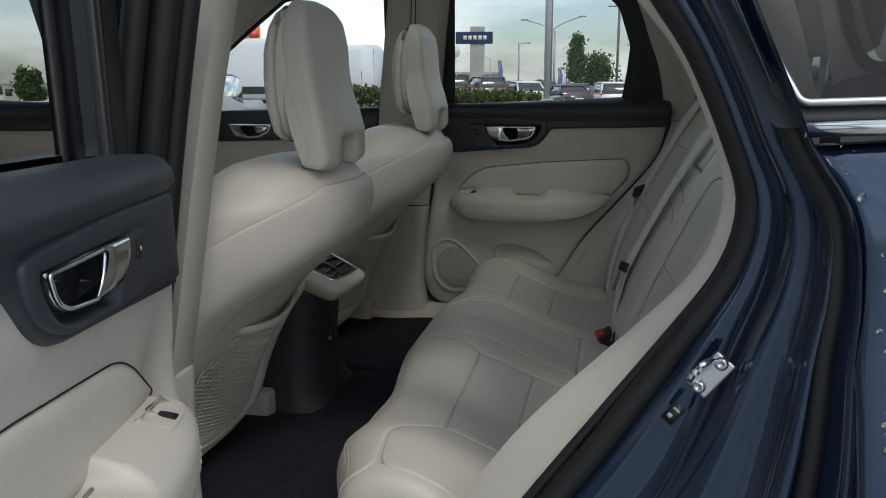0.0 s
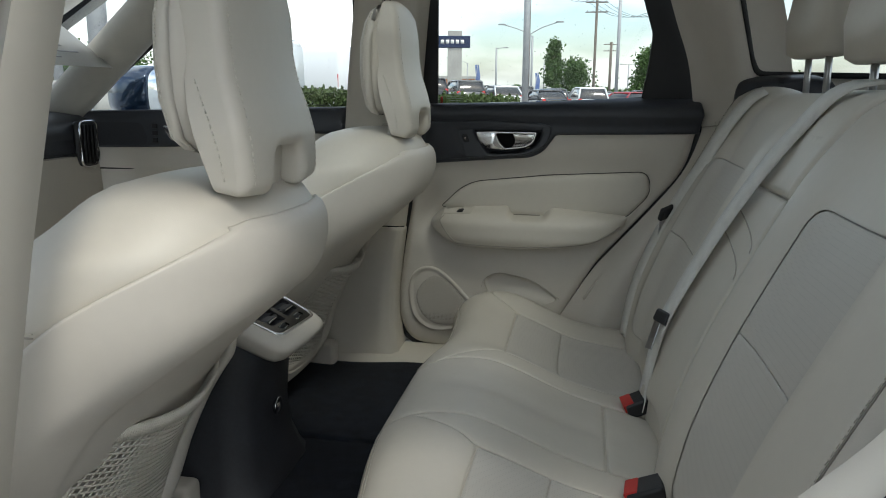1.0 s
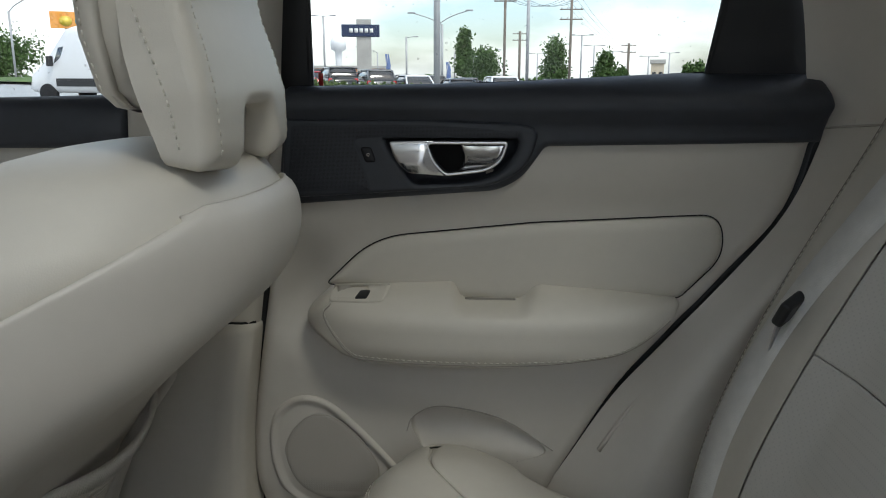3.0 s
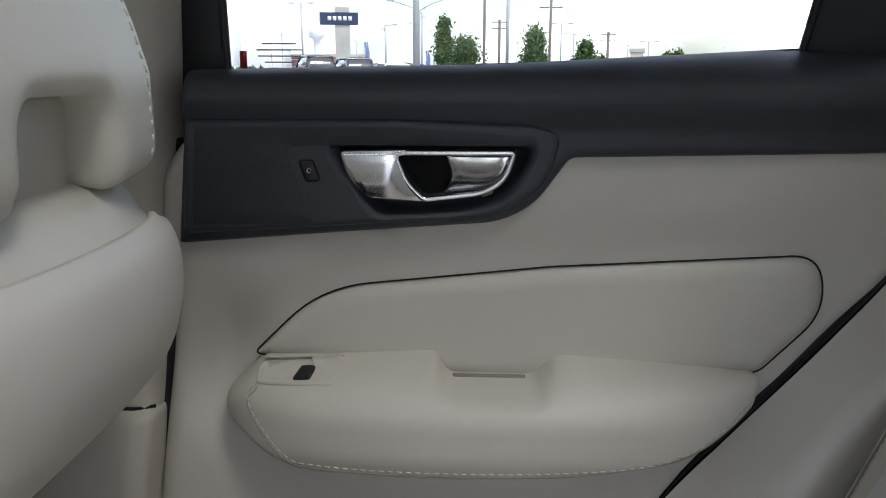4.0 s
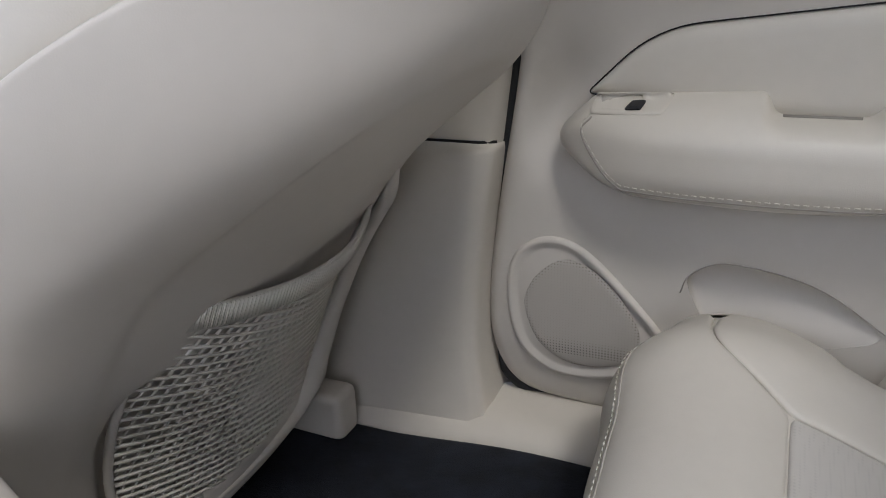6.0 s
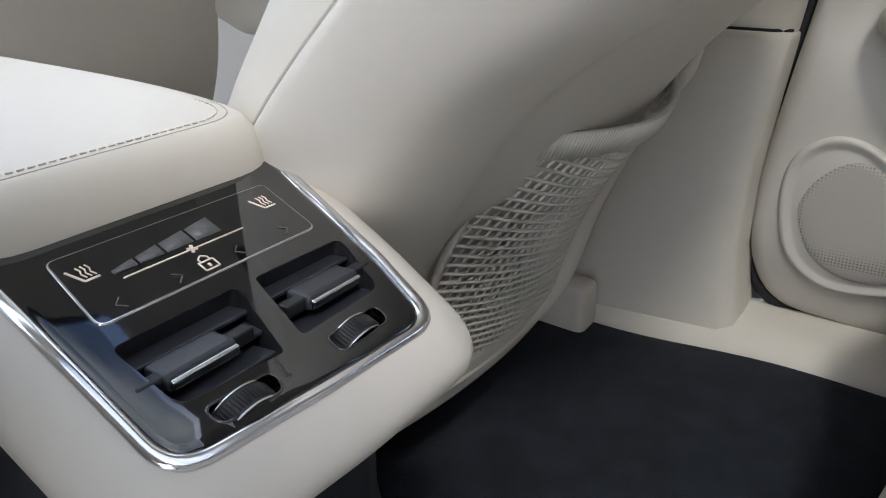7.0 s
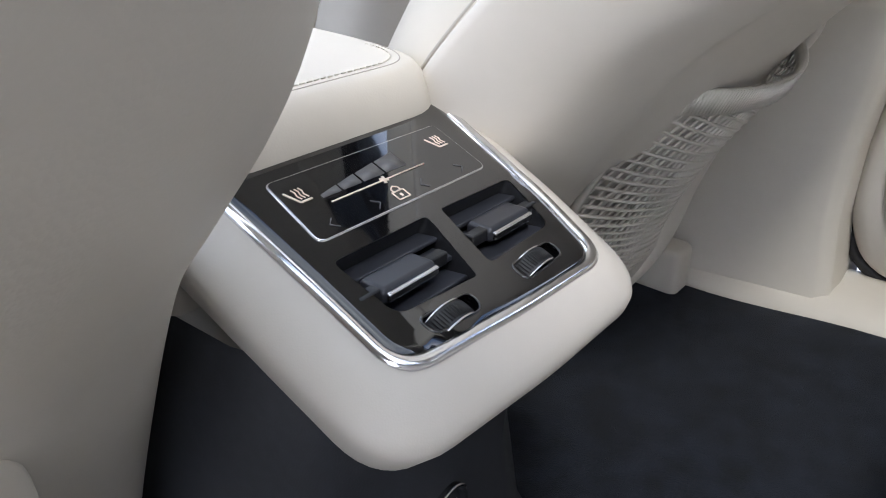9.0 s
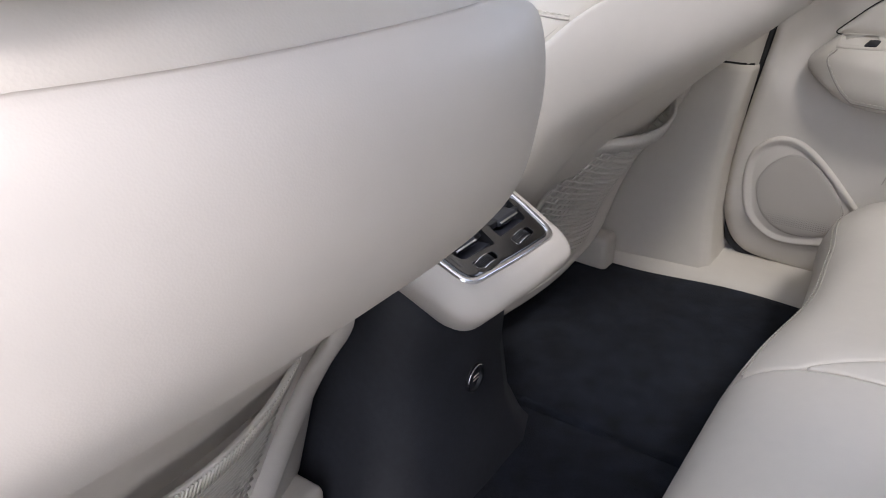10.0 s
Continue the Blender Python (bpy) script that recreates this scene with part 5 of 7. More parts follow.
    for dx in (-0.006, 0.006):
        part("guide_groove", tube([(-0.548 + dx + 0.12 * (z - 1.08), YP(ya(z) - 0.0068), z) for z in np.linspace(1.16, 1.40, 8)], 0.0014, 5), GAP, up)
    part("guide_slider", moved(box(-0.017, 0.017, -0.014, 0.014, -0.010, 0.010), pose(-0.520, YP(ya(1.14) - (0.018 if side < 0 else 0.0) - 0.008), 1.139, 5 * side, 6, 0)), PLASTIC, up, "belt height slider", bevel=0.005)
    part("guide_slider", moved(box(-0.013, 0.013, -0.010, 0.010, -0.016, 0.016), pose(-0.517, YP(ya(1.10) - (0.018 if side < 0 else 0.0) - 0.004), 1.106, 5 * side, 6, 0)), PLASTIC, up, "belt release tab", bevel=0.005)
    part("belt_slot", moved(box(-0.014, 0.014, -0.006, 0.006, -0.014, 0.014), pose(-0.535, YP(ya(1.05) - (0.018 if side < 0 else 0.0) - 0.002), 1.045, 0, -10, 0)), PLASTIC, up, "belt exit", bevel=0.004)
    for k in range(2):
        part("slot_bar", moved(box(-0.010, 0.012, -0.0075, 0.0075, -0.0030, 0.0030), pose(-0.533, YP(ya(1.05) - (0.018 if side < 0 else 0.0) - 0.002), 1.040 + 0.010 * k, 0, -10, 0)), BLACK_PLASTIC if k else STEEL, up)
    # rear pillar and wheel housing trim, with the quarter window behind
    edge = curve([(-0.20, 0.47), (-0.16, 0.54), (-0.105, 0.63), (-0.05, 0.72), (0.005, 0.787), (0.08, 0.875), (0.14, 0.955), (0.170, 1.03), (0.180, 1.09), (0.162, 1.19), (0.134, 1.27), (0.08, 1.40), (-0.01, 1.505)], 6)
    inner = curve([(-0.06, 0.44), (-0.03, 0.51), (0.02, 0.60), (0.05, 0.70), (0.09, 0.79), (0.14, 0.88), (0.20, 0.97), (0.245, 1.05), (0.29, 1.10), (0.272, 1.19), (0.250, 1.27), (0.20, 1.40), (0.12, 1.505)], 6)
    rows = []
    for g in np.linspace(-0.22 if side > 0 else 0.0, 1.6 if side > 0 else 0.45, 13):
        row = []
        for (xe, ze), (xi, zi) in zip(edge, inner):
            f = max(g, 0.0) + min(g, 0.0) * smooth01((ze - 1.04) / 0.08)
            yy = 0.655 - 0.055 * smooth01(f * 1.6) - 0.010 * math.sin(f * 3.1) - 0.30 * max(0, ze - 1.10) ** 1.3 * 0.9
            row.append(Vector((xe + (xi - xe) * f, Y(yy), ze + (zi - ze) * f)))
        rows.append(row)
    cp = setting("rear_pillar_" + name, loft(rows, False), VINYL, "blond rear pillar and wheel housing trim", "pillar trim")
    part("trim_bead", tube([Vector((p[0] + 0.020, Y(0.625 + 0.01 - 0.27 * max(0, p[1] - 1.10) ** 1.3), p[1] - 0.008)) for p in edge[14:48]], 0.003, 6), VINYL, cp)
    part("trim_gap", tube([row[45] + Vector((0, -0.0015 * side, 0)) for row in rows], 0.0015, 5), SEAM, cp)
    # wall behind the rear pillar, its quarter window, and the cargo side
    qw = rounded([(0.268, 1.172, 0.03), (0.254, 1.207, 0.05), (0.200, 1.40, 0.05), (0.50, 1.43, 0.06), (0.80, 1.36, 0.05), (0.86, 1.19, 0.05), (0.80, 1.165, 0.03)], 6)
    wall_loop = rounded([(0.28, 0.50, 0), (0.25, 1.10, 0), (0.19, 1.40, 0), (0.13, 1.52, 0), (1.10, 1.52, 0), (1.10, 0.50, 0)], 1)
    qy = lambda z: 0.60 - 0.30 * max(0, z - 1.10) ** 1.3 * 0.9
    cw = setting("cargo_wall_" + name, pillow(wall_loop, lambda u, v, d: Vector((u, Y(qy(v)), v)), 0.06, holes=(qw,)), HEADLINER, "grey cargo side trim round a quarter window", "wall")
    part("window_lip", tube([Vector((u, Y(qy(v)), v)) for u, v in qw], 0.007, 6, True), RUBBER, cw, "black rubber window lip")
    qp = part("quarter_pane", pillow(qw, lambda u, v, d: Vector((u, Y(qy(v) + 0.05), v)), 0.3), GLASS if side > 0 else GLASS_DARK, cw, "fixed quarter window pane")
    qp.visible_shadow = False

# unseen glass roof opening, added to let daylight into the cabin from above
HATCH = rounded([(-0.85, CAR - 0.36, 0.06), (-0.85, CAR + 0.36, 0.06), (0.30, CAR + 0.38, 0.08), (0.30, CAR - 0.38, 0.08)], 5)


def roof_at(x, y, lift=0.0):
    return Vector((x, y, 1.60 + lift - 0.10 * ((x - 0.1) / 1.3) ** 2 * (1.6 if x < 0 else 1) - 0.09 * (abs(y - CAR) / 0.55) ** 3.0))


ROOF = rounded([(-1.15, CAR - 0.54, 0.05), (-1.15, CAR + 0.54, 0.05), (1.30, CAR + 0.54, 0.05), (1.30, CAR - 0.54, 0.05)], 4)
setting("ceiling", pillow(ROOF, lambda u, v, d: roof_at(u, v), 0.08, holes=(HATCH,)), HEADLINER, "pale cloth car headliner round a glass roof", "ceiling")
setting("roof_skin", pillow(ROOF, lambda u, v, d: roof_at(u, CAR + (v - CAR) * 1.25, 0.06), 0.08, holes=(HATCH,)), PAINT, "deep blue painted car roof", "roof")
setting("roof_window", pillow(HATCH, lambda u, v, d: roof_at(u, v, 0.05), 0.15), GLASS_ROOF, "tinted panoramic glass roof panel, unseen, added to light the cabin", "window")
setting("tailgate", join(box(1.10, 1.16, -0.66, 0.62, 0.42, 1.05), box(1.12, 1.17, -0.64, -0.54, 1.0, 1.52), box(1.12, 1.17, 0.50, 0.60, 1.0, 1.52)), HEADLINER, "grey lined tailgate with a window opening", "wall", bevel=0.02)
setting("parcel_cover", box(0.36, 1.08, -0.58, 0.54, 1.06, 1.075), CHARCOAL, "charcoal cargo cover behind the bench", "cover", bevel=0.004)
# ---- painted body on the open side: door aperture, seals, quarter panel ----
INNER = even(curve([(-0.04, 1.36), (0.010, 1.29), (0.048, 1.237), (0.086, 1.183), (0.126, 1.095), (0.141, 1.033), (0.124, 0.967), (0.072, 0.890), (0.011, 0.807), (-0.062, 0.703), (-0.13, 0.60), (-0.17, 0.50), (-0.18, 0.42)], 6), 60)
OUTER = even(curve([(0.045, 1.40), (0.085, 1.30), (0.116, 1.222), (0.150, 1.150), (0.170, 1.105), (0.205, 1.050), (0.216, 0.98), (0.216, 0.923), (0.222, 0.80), (0.21, 0.70), (0.12, 0.58), (0.04, 0.48), (0.0, 0.40)], 6), 60)


def jamb(profile):
    """A surface swept between the inner and the outer line of the aperture: rows of (fraction, y)."""
    return loft([[Vector((a[0] + (b[0] - a[0]) * f, y, a[1] + (b[1] - a[1]) * f)) for a, b in zip(INNER, OUTER)] for f, y in profile], False)


aperture = setting("door_aperture", jamb([(0.14, -0.690), (0.16, -0.728), (0.20, -0.744), (0.27, -0.752), (0.34, -0.748), (0.40, -0.752), (0.45, -0.772), (0.50, -0.796), (0.56, -0.806), (0.64, -0.804), (0.70, -0.808), (0.745, -0.826), (0.77, -0.842), (0.80, -0.846), (0.83, -0.838), (0.86, -0.826), (0.90, -0.826), (0.93, -0.846), (0.955, -0.852), (0.965, -0.862), (0.985, -0.870), (1.0, -0.871)]),
                  PAINT, "deep blue painted rear door aperture, wet", "car body")
part("inner_trim", jamb([(-0.22, -0.700), (-0.16, -0.712), (-0.02, -0.716), (0.0, -0.722)]), PLASTIC, aperture, "pale trim edge along the aperture")
part("door_seal", tube([Vector((a[0] + (b[0] - a[0]) * 0.10 + 0.004, -0.730, a[1] + (b[1] - a[1]) * 0.10)) for a, b in zip(INNER, OUTER)], 0.0145, 12, up=(0, 1, 0)), RUBBER, aperture, "thick black rubber door seal")
part("seal_lip", tube([Vector((a[0] + (b[0] - a[0]) * 0.03, -0.722, a[1] + (b[1] - a[1]) * 0.03)) for a, b in zip(INNER, OUTER)], 0.006, 8, up=(0, 1, 0)), RUBBER, aperture, "black rubber seal lip")
part("edge_seal", tube([Vector((a[0] + (b[0] - a[0]) * 0.88, -0.838, a[1] + (b[1] - a[1]) * 0.88)) for a, b in zip(INNER[14:52], OUTER[14:52])], 0.010, 8, up=(0, 1, 0)), RUBBER, aperture, "black edge seal")
# B-pillar outside and front seals
setting("outer_pillar", loft([[Vector((x, y, z)) for x, y in ((xb + 0.002, -0.712), (xb + 0.008, -0.732), (xb + 0.002, -0.760), (xb - 0.03, -0.775), (xb - 0.09, -0.80), (xb - 0.16, -0.80))] for z, xb in ((0.44, -0.545), (0.62, -0.555), (0.81, -0.540), (1.02, -0.510), (1.25, -0.465), (1.45, -0.42))], False), PAINT, "deep blue painted door pillar", "car body")
part("door_seal", tube([Vector((x - 0.004, -0.728, z)) for x, z in curve([(-0.535, 0.46), (-0.540, 0.62), (-0.522, 0.81), (-0.490, 1.02), (-0.445, 1.25), (-0.40, 1.45)], 8)], 0.014, 10, up=(0, 1, 0)), RUBBER, bpy.data.objects["outer_pillar"], "thick black rubber door seal")
part("door_seal", tube([Vector((x - 0.004, -0.758, z)) for x, z in curve([(-0.545, 0.46), (-0.548, 0.62), (-0.530, 0.81), (-0.498, 1.02), (-0.453, 1.25), (-0.408, 1.45)], 8)], 0.017, 10, up=(0, 1, 0)), RUBBER, bpy.data.objects["outer_pillar"], "second black rubber seal")
# extra black tube, added to darken the pillar paint that lies in shade
part("door_seal", tube([Vector((x, -0.786, z)) for x, z in curve([(-0.565, 0.46), (-0.568, 0.62), (-0.550, 0.81), (-0.518, 1.02), (-0.473, 1.25), (-0.428, 1.45)], 8)], 0.014, 10, up=(0, 1, 0)), RUBBER, bpy.data.objects["outer_pillar"], "added black strip darkening the shaded pillar paint")
setting("rocker", loft([[Vector((x, y, z)) for y, z in ((-0.70, 0.50), (-0.735, 0.505), (-0.75, 0.49), (-0.76, 0.44), (-0.83, 0.42), (-0.90, 0.36), (-0.90, 0.22), (-0.84, 0.18))] for x in (-1.7, -1.0, -0.5, 0.0, 0.15)], False), PAINT, "deep blue painted rocker panel below the door", "car body")

# quarter panel with its crease, chrome strip and privacy glass
Q_EDGE = [p for p in OUTER if p[1] < 1.112]


def quarter_at(x, z):
    return -0.872 - 0.035 * smooth01((x - 0.2) / 0.5) - 0.055 * smooth01((1.035 - z) / 0.40) + 0.26 * max(0.0, z - 1.035) - 0.010 * smooth01((0.72 - z) / 0.05)


q_loop = [(x, z) for x, z in Q_EDGE] + [(0.30, 0.36), (1.15, 0.36), (1.15, 1.145), (0.60, 1.130), (0.30, 1.115)]
quarter = setting("quarter_panel", pillow(q_loop, lambda u, v, d: Vector((u, quarter_at(u, v) + 0.012 * (1 - puff(d, 0.010)), v)), 0.03, (0.002, 0.005, 0.010), lambda u, v: Vector((u, -0.862, v))), PAINT, "deep blue rear quarter panel beaded with rain", "car body")
part("chrome_strip", loft([[Vector((x, y, z)) for y, z in ((-0.852, 0.0 + zz), (-0.866, 0.002 + zz), (-0.868, 0.012 + zz), (-0.852, 0.016 + zz))] for x, zz in ((0.163, 1.112), (0.30, 1.118), (0.60, 1.134), (1.15, 1.150))]), CHROME, quarter, "satin chrome window strip")
q_glass = rounded([(0.160, 1.140, 0.012), (0.105, 1.24, 0.05), (0.05, 1.38, 0.02), (0.9, 1.42, 0.05), (1.1, 1.16, 0.02), (0.6, 1.154, 0)], 5)
side_frame = rounded([(0.140, 1.120, 0.012), (0.085, 1.24, 0.05), (0.03, 1.40, 0.02), (0.95, 1.45, 0.05), (1.15, 1.14, 0.02), (0.6, 1.134, 0)], 5)
tilt_y = lambda z: -0.855 + 0.36 * max(0, z - 1.12)
part("window_surround", pillow(side_frame, lambda u, v, d: Vector((u, tilt_y(v), v)), 0.1, holes=(q_glass,)), BLACK_PLASTIC, quarter, "black window surround")
part("surround_bead", tube([Vector((u, tilt_y(v) - 0.004, v)) for u, v in q_glass], 0.004, 6, True), STEEL, quarter, "grey window bead")
part("privacy_glass", pillow(q_glass, lambda u, v, d: Vector((u, tilt_y(v) + 0.004, v)), 0.2), GLASS_DARK, quarter, "dark wet privacy glass")
# roof side rail over the aperture
setting("roof_rail", loft([[Vector((x, y, z)) for y, z in ((-0.50, 1.52), (-0.56, 1.50), (-0.62, 1.47), (-0.66, 1.47), (-0.70, 1.52), (-0.66, 1.60))] for x in np.linspace(-1.1, 0.9, 12)], False), PAINT, "deep blue painted roof side rail", "car body")
setting("roof_rail_right", loft([[Vector((x, 2 * CAR - y, z)) for y, z in ((-0.50, 1.52), (-0.56, 1.50), (-0.62, 1.47), (-0.66, 1.47), (-0.70, 1.52), (-0.66, 1.60))] for x in np.linspace(-1.1, 0.9, 12)], False), HEADLINER, "cloth-lined roof side rail", "roof rail")
# striker and label
striker = thing("door_striker", "bolted steel door striker on the painted aperture", "striker", (0.115, -0.785, 0.885))
M = Matrix.Translation((0.112, -0.786, 0.880)) @ Matrix.Scale(0.66, 4) @ Matrix.Rotation(radians(38), 4, "Y") @ Matrix.Rotation(radians(-20), 4, "Z")
part("plate", moved(box(-0.018, 0.018, -0.004, 0.004, -0.034, 0.034), M @ pose(0.006, 0.012, 0)), STEEL, striker, bevel=0.004)
part("loop", moved(tube(curve([(0.0, 0.010, -0.020), (-0.006, -0.012, -0.020), (-0.010, -0.034, -0.014), (-0.010, -0.036, 0.0), (-0.010, -0.034, 0.014), (-0.006, -0.012, 0.020), (0.0, 0.010, 0.020)], 5), 0.0055, 10), M), CHROME, striker, "bright wire loop")
for k in (-0.024, 0.024):
    ringv = [[Vector((r * math.cos(a), y, k + r * math.sin(a))) for a in [2 * math.pi * i / 16 for i in range(16)]] for r, y in ((0.010, 0.008), (0.010, 0.000), (0.007, -0.004), (0.004, -0.004), (0.003, -0.001))]
    part("bolt", moved(loft(ringv), M @ pose(0.006, 0.0, 0)), STEEL, striker, "star-drive bolt")
tag = thing("warning_label", "small white and black warning sticker on the paint", "sticker", (0.094, -0.775, 0.835))
TM = Matrix.Translation((0.084, -0.7795, 0.832)) @ Matrix.Scale(0.62, 4) @ Matrix.Rotation(radians(38), 4, "Y") @ Matrix.Rotation(radians(-18), 4, "Z")
part("backing", moved(box(-0.011, 0.011, -0.0010, 0.0006, -0.018, 0.018), TM), BLACK_PLASTIC, tag)
part("print", moved(join(box(-0.006, 0.006, -0.0015, -0.0008, 0.006, 0.010), box(-0.006, 0.002, -0.0015, -0.0008, -0.010, -0.003)), TM), PRINT, tag)

# rain beads on the panel and the glass
def bead(r):
    rows = [[Vector((r * math.cos(b) * math.cos(a), -0.45 * r * math.sin(b), r * math.cos(b) * math.sin(a))) for a in [2 * math.pi * i / 9 for i in range(9)]] for b in (0, 0.5, 1.0, 1.4)]
    return loft(rows)
rnd = random.Random(4)
drops = []
while len(drops) < 700:
    x, z = rnd.uniform(0.17, 0.55), rnd.uniform(0.55, 1.11)
    e = float(np.interp(z, [p[1] for p in reversed(Q_EDGE)], [p[0] for p in reversed(Q_EDGE)]))
    if x < e + 0.012:
        continue
    r = 0.0013 + 0.0032 * rnd.random() ** 3
    drops.append(moved(bead(r), Matrix.Translation((x, quarter_at(x, z) - 0.0002, z)) @ Matrix.Diagonal((1, 1, rnd.uniform(0.9, 1.4), 1))))
beads = part("rain_beads", join(*drops), WATER, None, "clear rain beads on the blue quarter panel")
tagged(beads, "clear rain beads standing on the blue quarter panel", "water drops", kind="stuff")
drops = []
for _ in range(420):
    u, v = rnd.uniform(-0.30, 0.05), rnd.uniform(1.11, 1.46)
    drops.append(moved(bead(0.0008 + 0.0022 * rnd.random() ** 3), Matrix.Translation(open_door(u - 0.1, v, -0.056)) @ Matrix.Rotation(SWING + radians(90), 4, "Z")))
tagged(part("rain_beads", join(*drops), WATER), "clear rain beads on the open door's window", "water drops", kind="stuff")
drops = []
for _ in range(300):
    u, v = rnd.uniform(-0.42, 0.05), rnd.uniform(1.105, 1.46)
    drops.append(moved(bead(0.0006 + 0.0012 * rnd.random() ** 3), Matrix.Translation(shut_door(u, v, -0.054)) @ Matrix.Rotation(radians(180), 4, "Z")))
for _ in range(500):
    u, v = rnd.uniform(-1.35, -0.70), rnd.uniform(1.09, 1.40)
    drops.append(moved(bead(0.0006 + 0.0014 * rnd.random() ** 3), Matrix.Translation((u, 0.705 - 0.15 * (v - 1.1), v)) @ Matrix.Rotation(radians(180), 4, "Z")))
tagged(part("rain_beads", join(*drops), WATER), "clear rain beads on the far side windows", "water drops", kind="stuff")

# glass marking in the corner of the shut door's window: bars, a red mark
mk = thing("glass_marking", "faint printed maker's marking on the window corner", "marking", (-0.41, 0.70, 1.11))
for k, w in enumerate((0.030, 0.040, 0.038, 0.026, 0.022)):
    part("line", moved(box(-w / 2, w / 2, -0.0004, 0.0004, -0.0006, 0.0006), Matrix.Translation(shut_door(-0.392, 1.126 - 0.0052 * k, -0.0515))), PRINT, mk)
part("red_mark", moved(box(-0.003, 0.003, -0.0004, 0.0004, -0.008, 0.008), Matrix.Translation(shut_door(-0.424, 1.112, -0.0515))), RED, mk)

# ---- front right door, dashboard, windscreen pillar ----
FY = 0.664
fd = thing("front_door", "shut front passenger door, blond card and charcoal top", "car door", kind="structure")
FCARD = rounded([(-0.650, 1.045, 0.01), (-0.655, 0.80, 0.05), (-0.70, 0.52, 0.05), (-1.50, 0.50, 0.05), (-1.52, 1.03, 0.02)], 5)
part("door_card", pillow(FCARD, lambda u, v, d: Vector((u, FY - 0.014 * smooth01((v - 0.925) / 0.012) + 0.02 * (1 - puff(d, 0.02)), v)), 0.03, (0.004, 0.012, 0.02), lambda u, v: Vector((u, FY + 0.06, v)),
                         extra=([(-1.5, 0.925), (-0.66, 0.945), (-0.66, 0.953), (-1.5, 0.937)],)), VINYL, fd)
part("seam", tube([(x, FY - 0.006, 0.930 + 0.018 * smooth01((x + 1.3) / 0.5)) for x in np.linspace(-1.4, -0.66, 20)], 0.002, 6), GAP, fd)
FUP = rounded([(-0.648, 1.094, 0.006), (-0.650, 1.030, 0.004), (-0.92, 1.028, 0.03), (-0.945, 0.995, 0.03), (-1.28, 0.985, 0.01), (-1.40, 0.985, 0.02), (-1.42, 1.075, 0.006)], 5)
part("upper_trim", pillow(FUP, lambda u, v, d: Vector((u, FY - 0.020 - 0.008 * puff(d, 0.008) + 0.030 * max(0, (v - 1.070) / 0.03) ** 2, v)), 0.02, (0.003, 0.008), lambda u, v: Vector((u, FY + 0.03, v))), CHARCOAL, fd, "charcoal upper trim")
FH = rounded([(-1.125, 1.046, 0.008), (-0.975, 1.046, 0.004), (-0.985, 1.02, 0.02), (-1.02, 1.003, 0.03), (-1.06, 1.0, 0.03), (-1.10, 1.006, 0.015)], 6)
FHO = rounded([(-1.08, 1.040, 0.012), (-0.985, 1.040, 0.006), (-0.993, 1.022, 0.01), (-1.02, 1.010, 0.02), (-1.055, 1.006, 0.02), (-1.073, 1.02, 0.015)], 6)
fh = part("door_handle", pillow(FH, lambda u, v, d: Vector((u, FY - 0.030 - 0.010 * puff(d, 0.006), v)), 0.008, (0.001, 0.003, 0.006), lambda u, v: Vector((u, FY - 0.01, v)), holes=(FHO,)), CHROME, fd, "chrome pull handle")
part("handle_recess", pillow(FHO, lambda u, v, d: Vector((u, FY - 0.0295, v)), 0.02), GAP, fh, "dark recess")
part("handle_paddle", pillow(rounded([(-1.04, 1.04, 0.004), (-0.988, 1.04, 0.006), (-0.998, 1.02, 0.02), (-1.03, 1.008, 0.02)], 5), lambda u, v, d: Vector((u, FY - 0.031 - 0.006 * puff(d, 0.01), v)), 0.01, (0.002, 0.005)), CHROME, fh, "chrome paddle")
part("speaker_grille", pillow(rounded([(-1.36, 1.05, 0.008), (-1.18, 1.05, 0.02), (-1.16, 0.995, 0.02), (-1.36, 0.99, 0.008)], 5), lambda u, v, d: Vector((u, FY - 0.0295, v)), 0.05), GRILLE_DARK, fd, "perforated speaker grille")
for k in range(3):
    part("lock_key", moved(box(-0.007, 0.007, -0.003, 0.003, -0.006, 0.006), Matrix.Translation((-1.145, FY - 0.029, 1.042 - 0.018 * k))), BLACK_PLASTIC, fd, bevel=0.002)
FARM = rounded([(-0.90, 0.800, 0.04), (-0.93, 0.855, 0.03), (-1.30, 0.865, 0.03), (-1.36, 0.80, 0.04), (-1.25, 0.755, 0.05), (-0.96, 0.755, 0.04)], 6)
part("armrest", pillow(FARM, lambda u, v, d: Vector((u, FY - 0.012 - 0.045 * puff(d, 0.018), v)), 0.02, (0.001, 0.004, 0.010, 0.018), lambda u, v: Vector((u, FY + 0.01, v))), LEATHER, fd, "padded leather armrest")
fp = part("pane", loft([[Vector((x, 0.708 - 0.18 * (z - 1.1), z)) for x in (-1.45, -0.63)] for z in (1.06, 1.25, 1.48)], False), GLASS, fd, "clear wet window pane")
fp.visible_shadow = False
part("window_frame", join(tube([(-1.40, 0.69, 1.07), (-1.22, 0.668, 1.20), (-1.03, 0.640, 1.33), (-0.85, 0.615, 1.45), (-0.62, 0.60, 1.48)], 0.014, 8, up=(0, 1, 0)), tube([(-0.632, 0.70, 1.06), (-0.612, 0.655, 1.28), (-0.60, 0.60, 1.48)], 0.016, 8, up=(0, 1, 0))), BLACK_PLASTIC, fd, "black window frame")
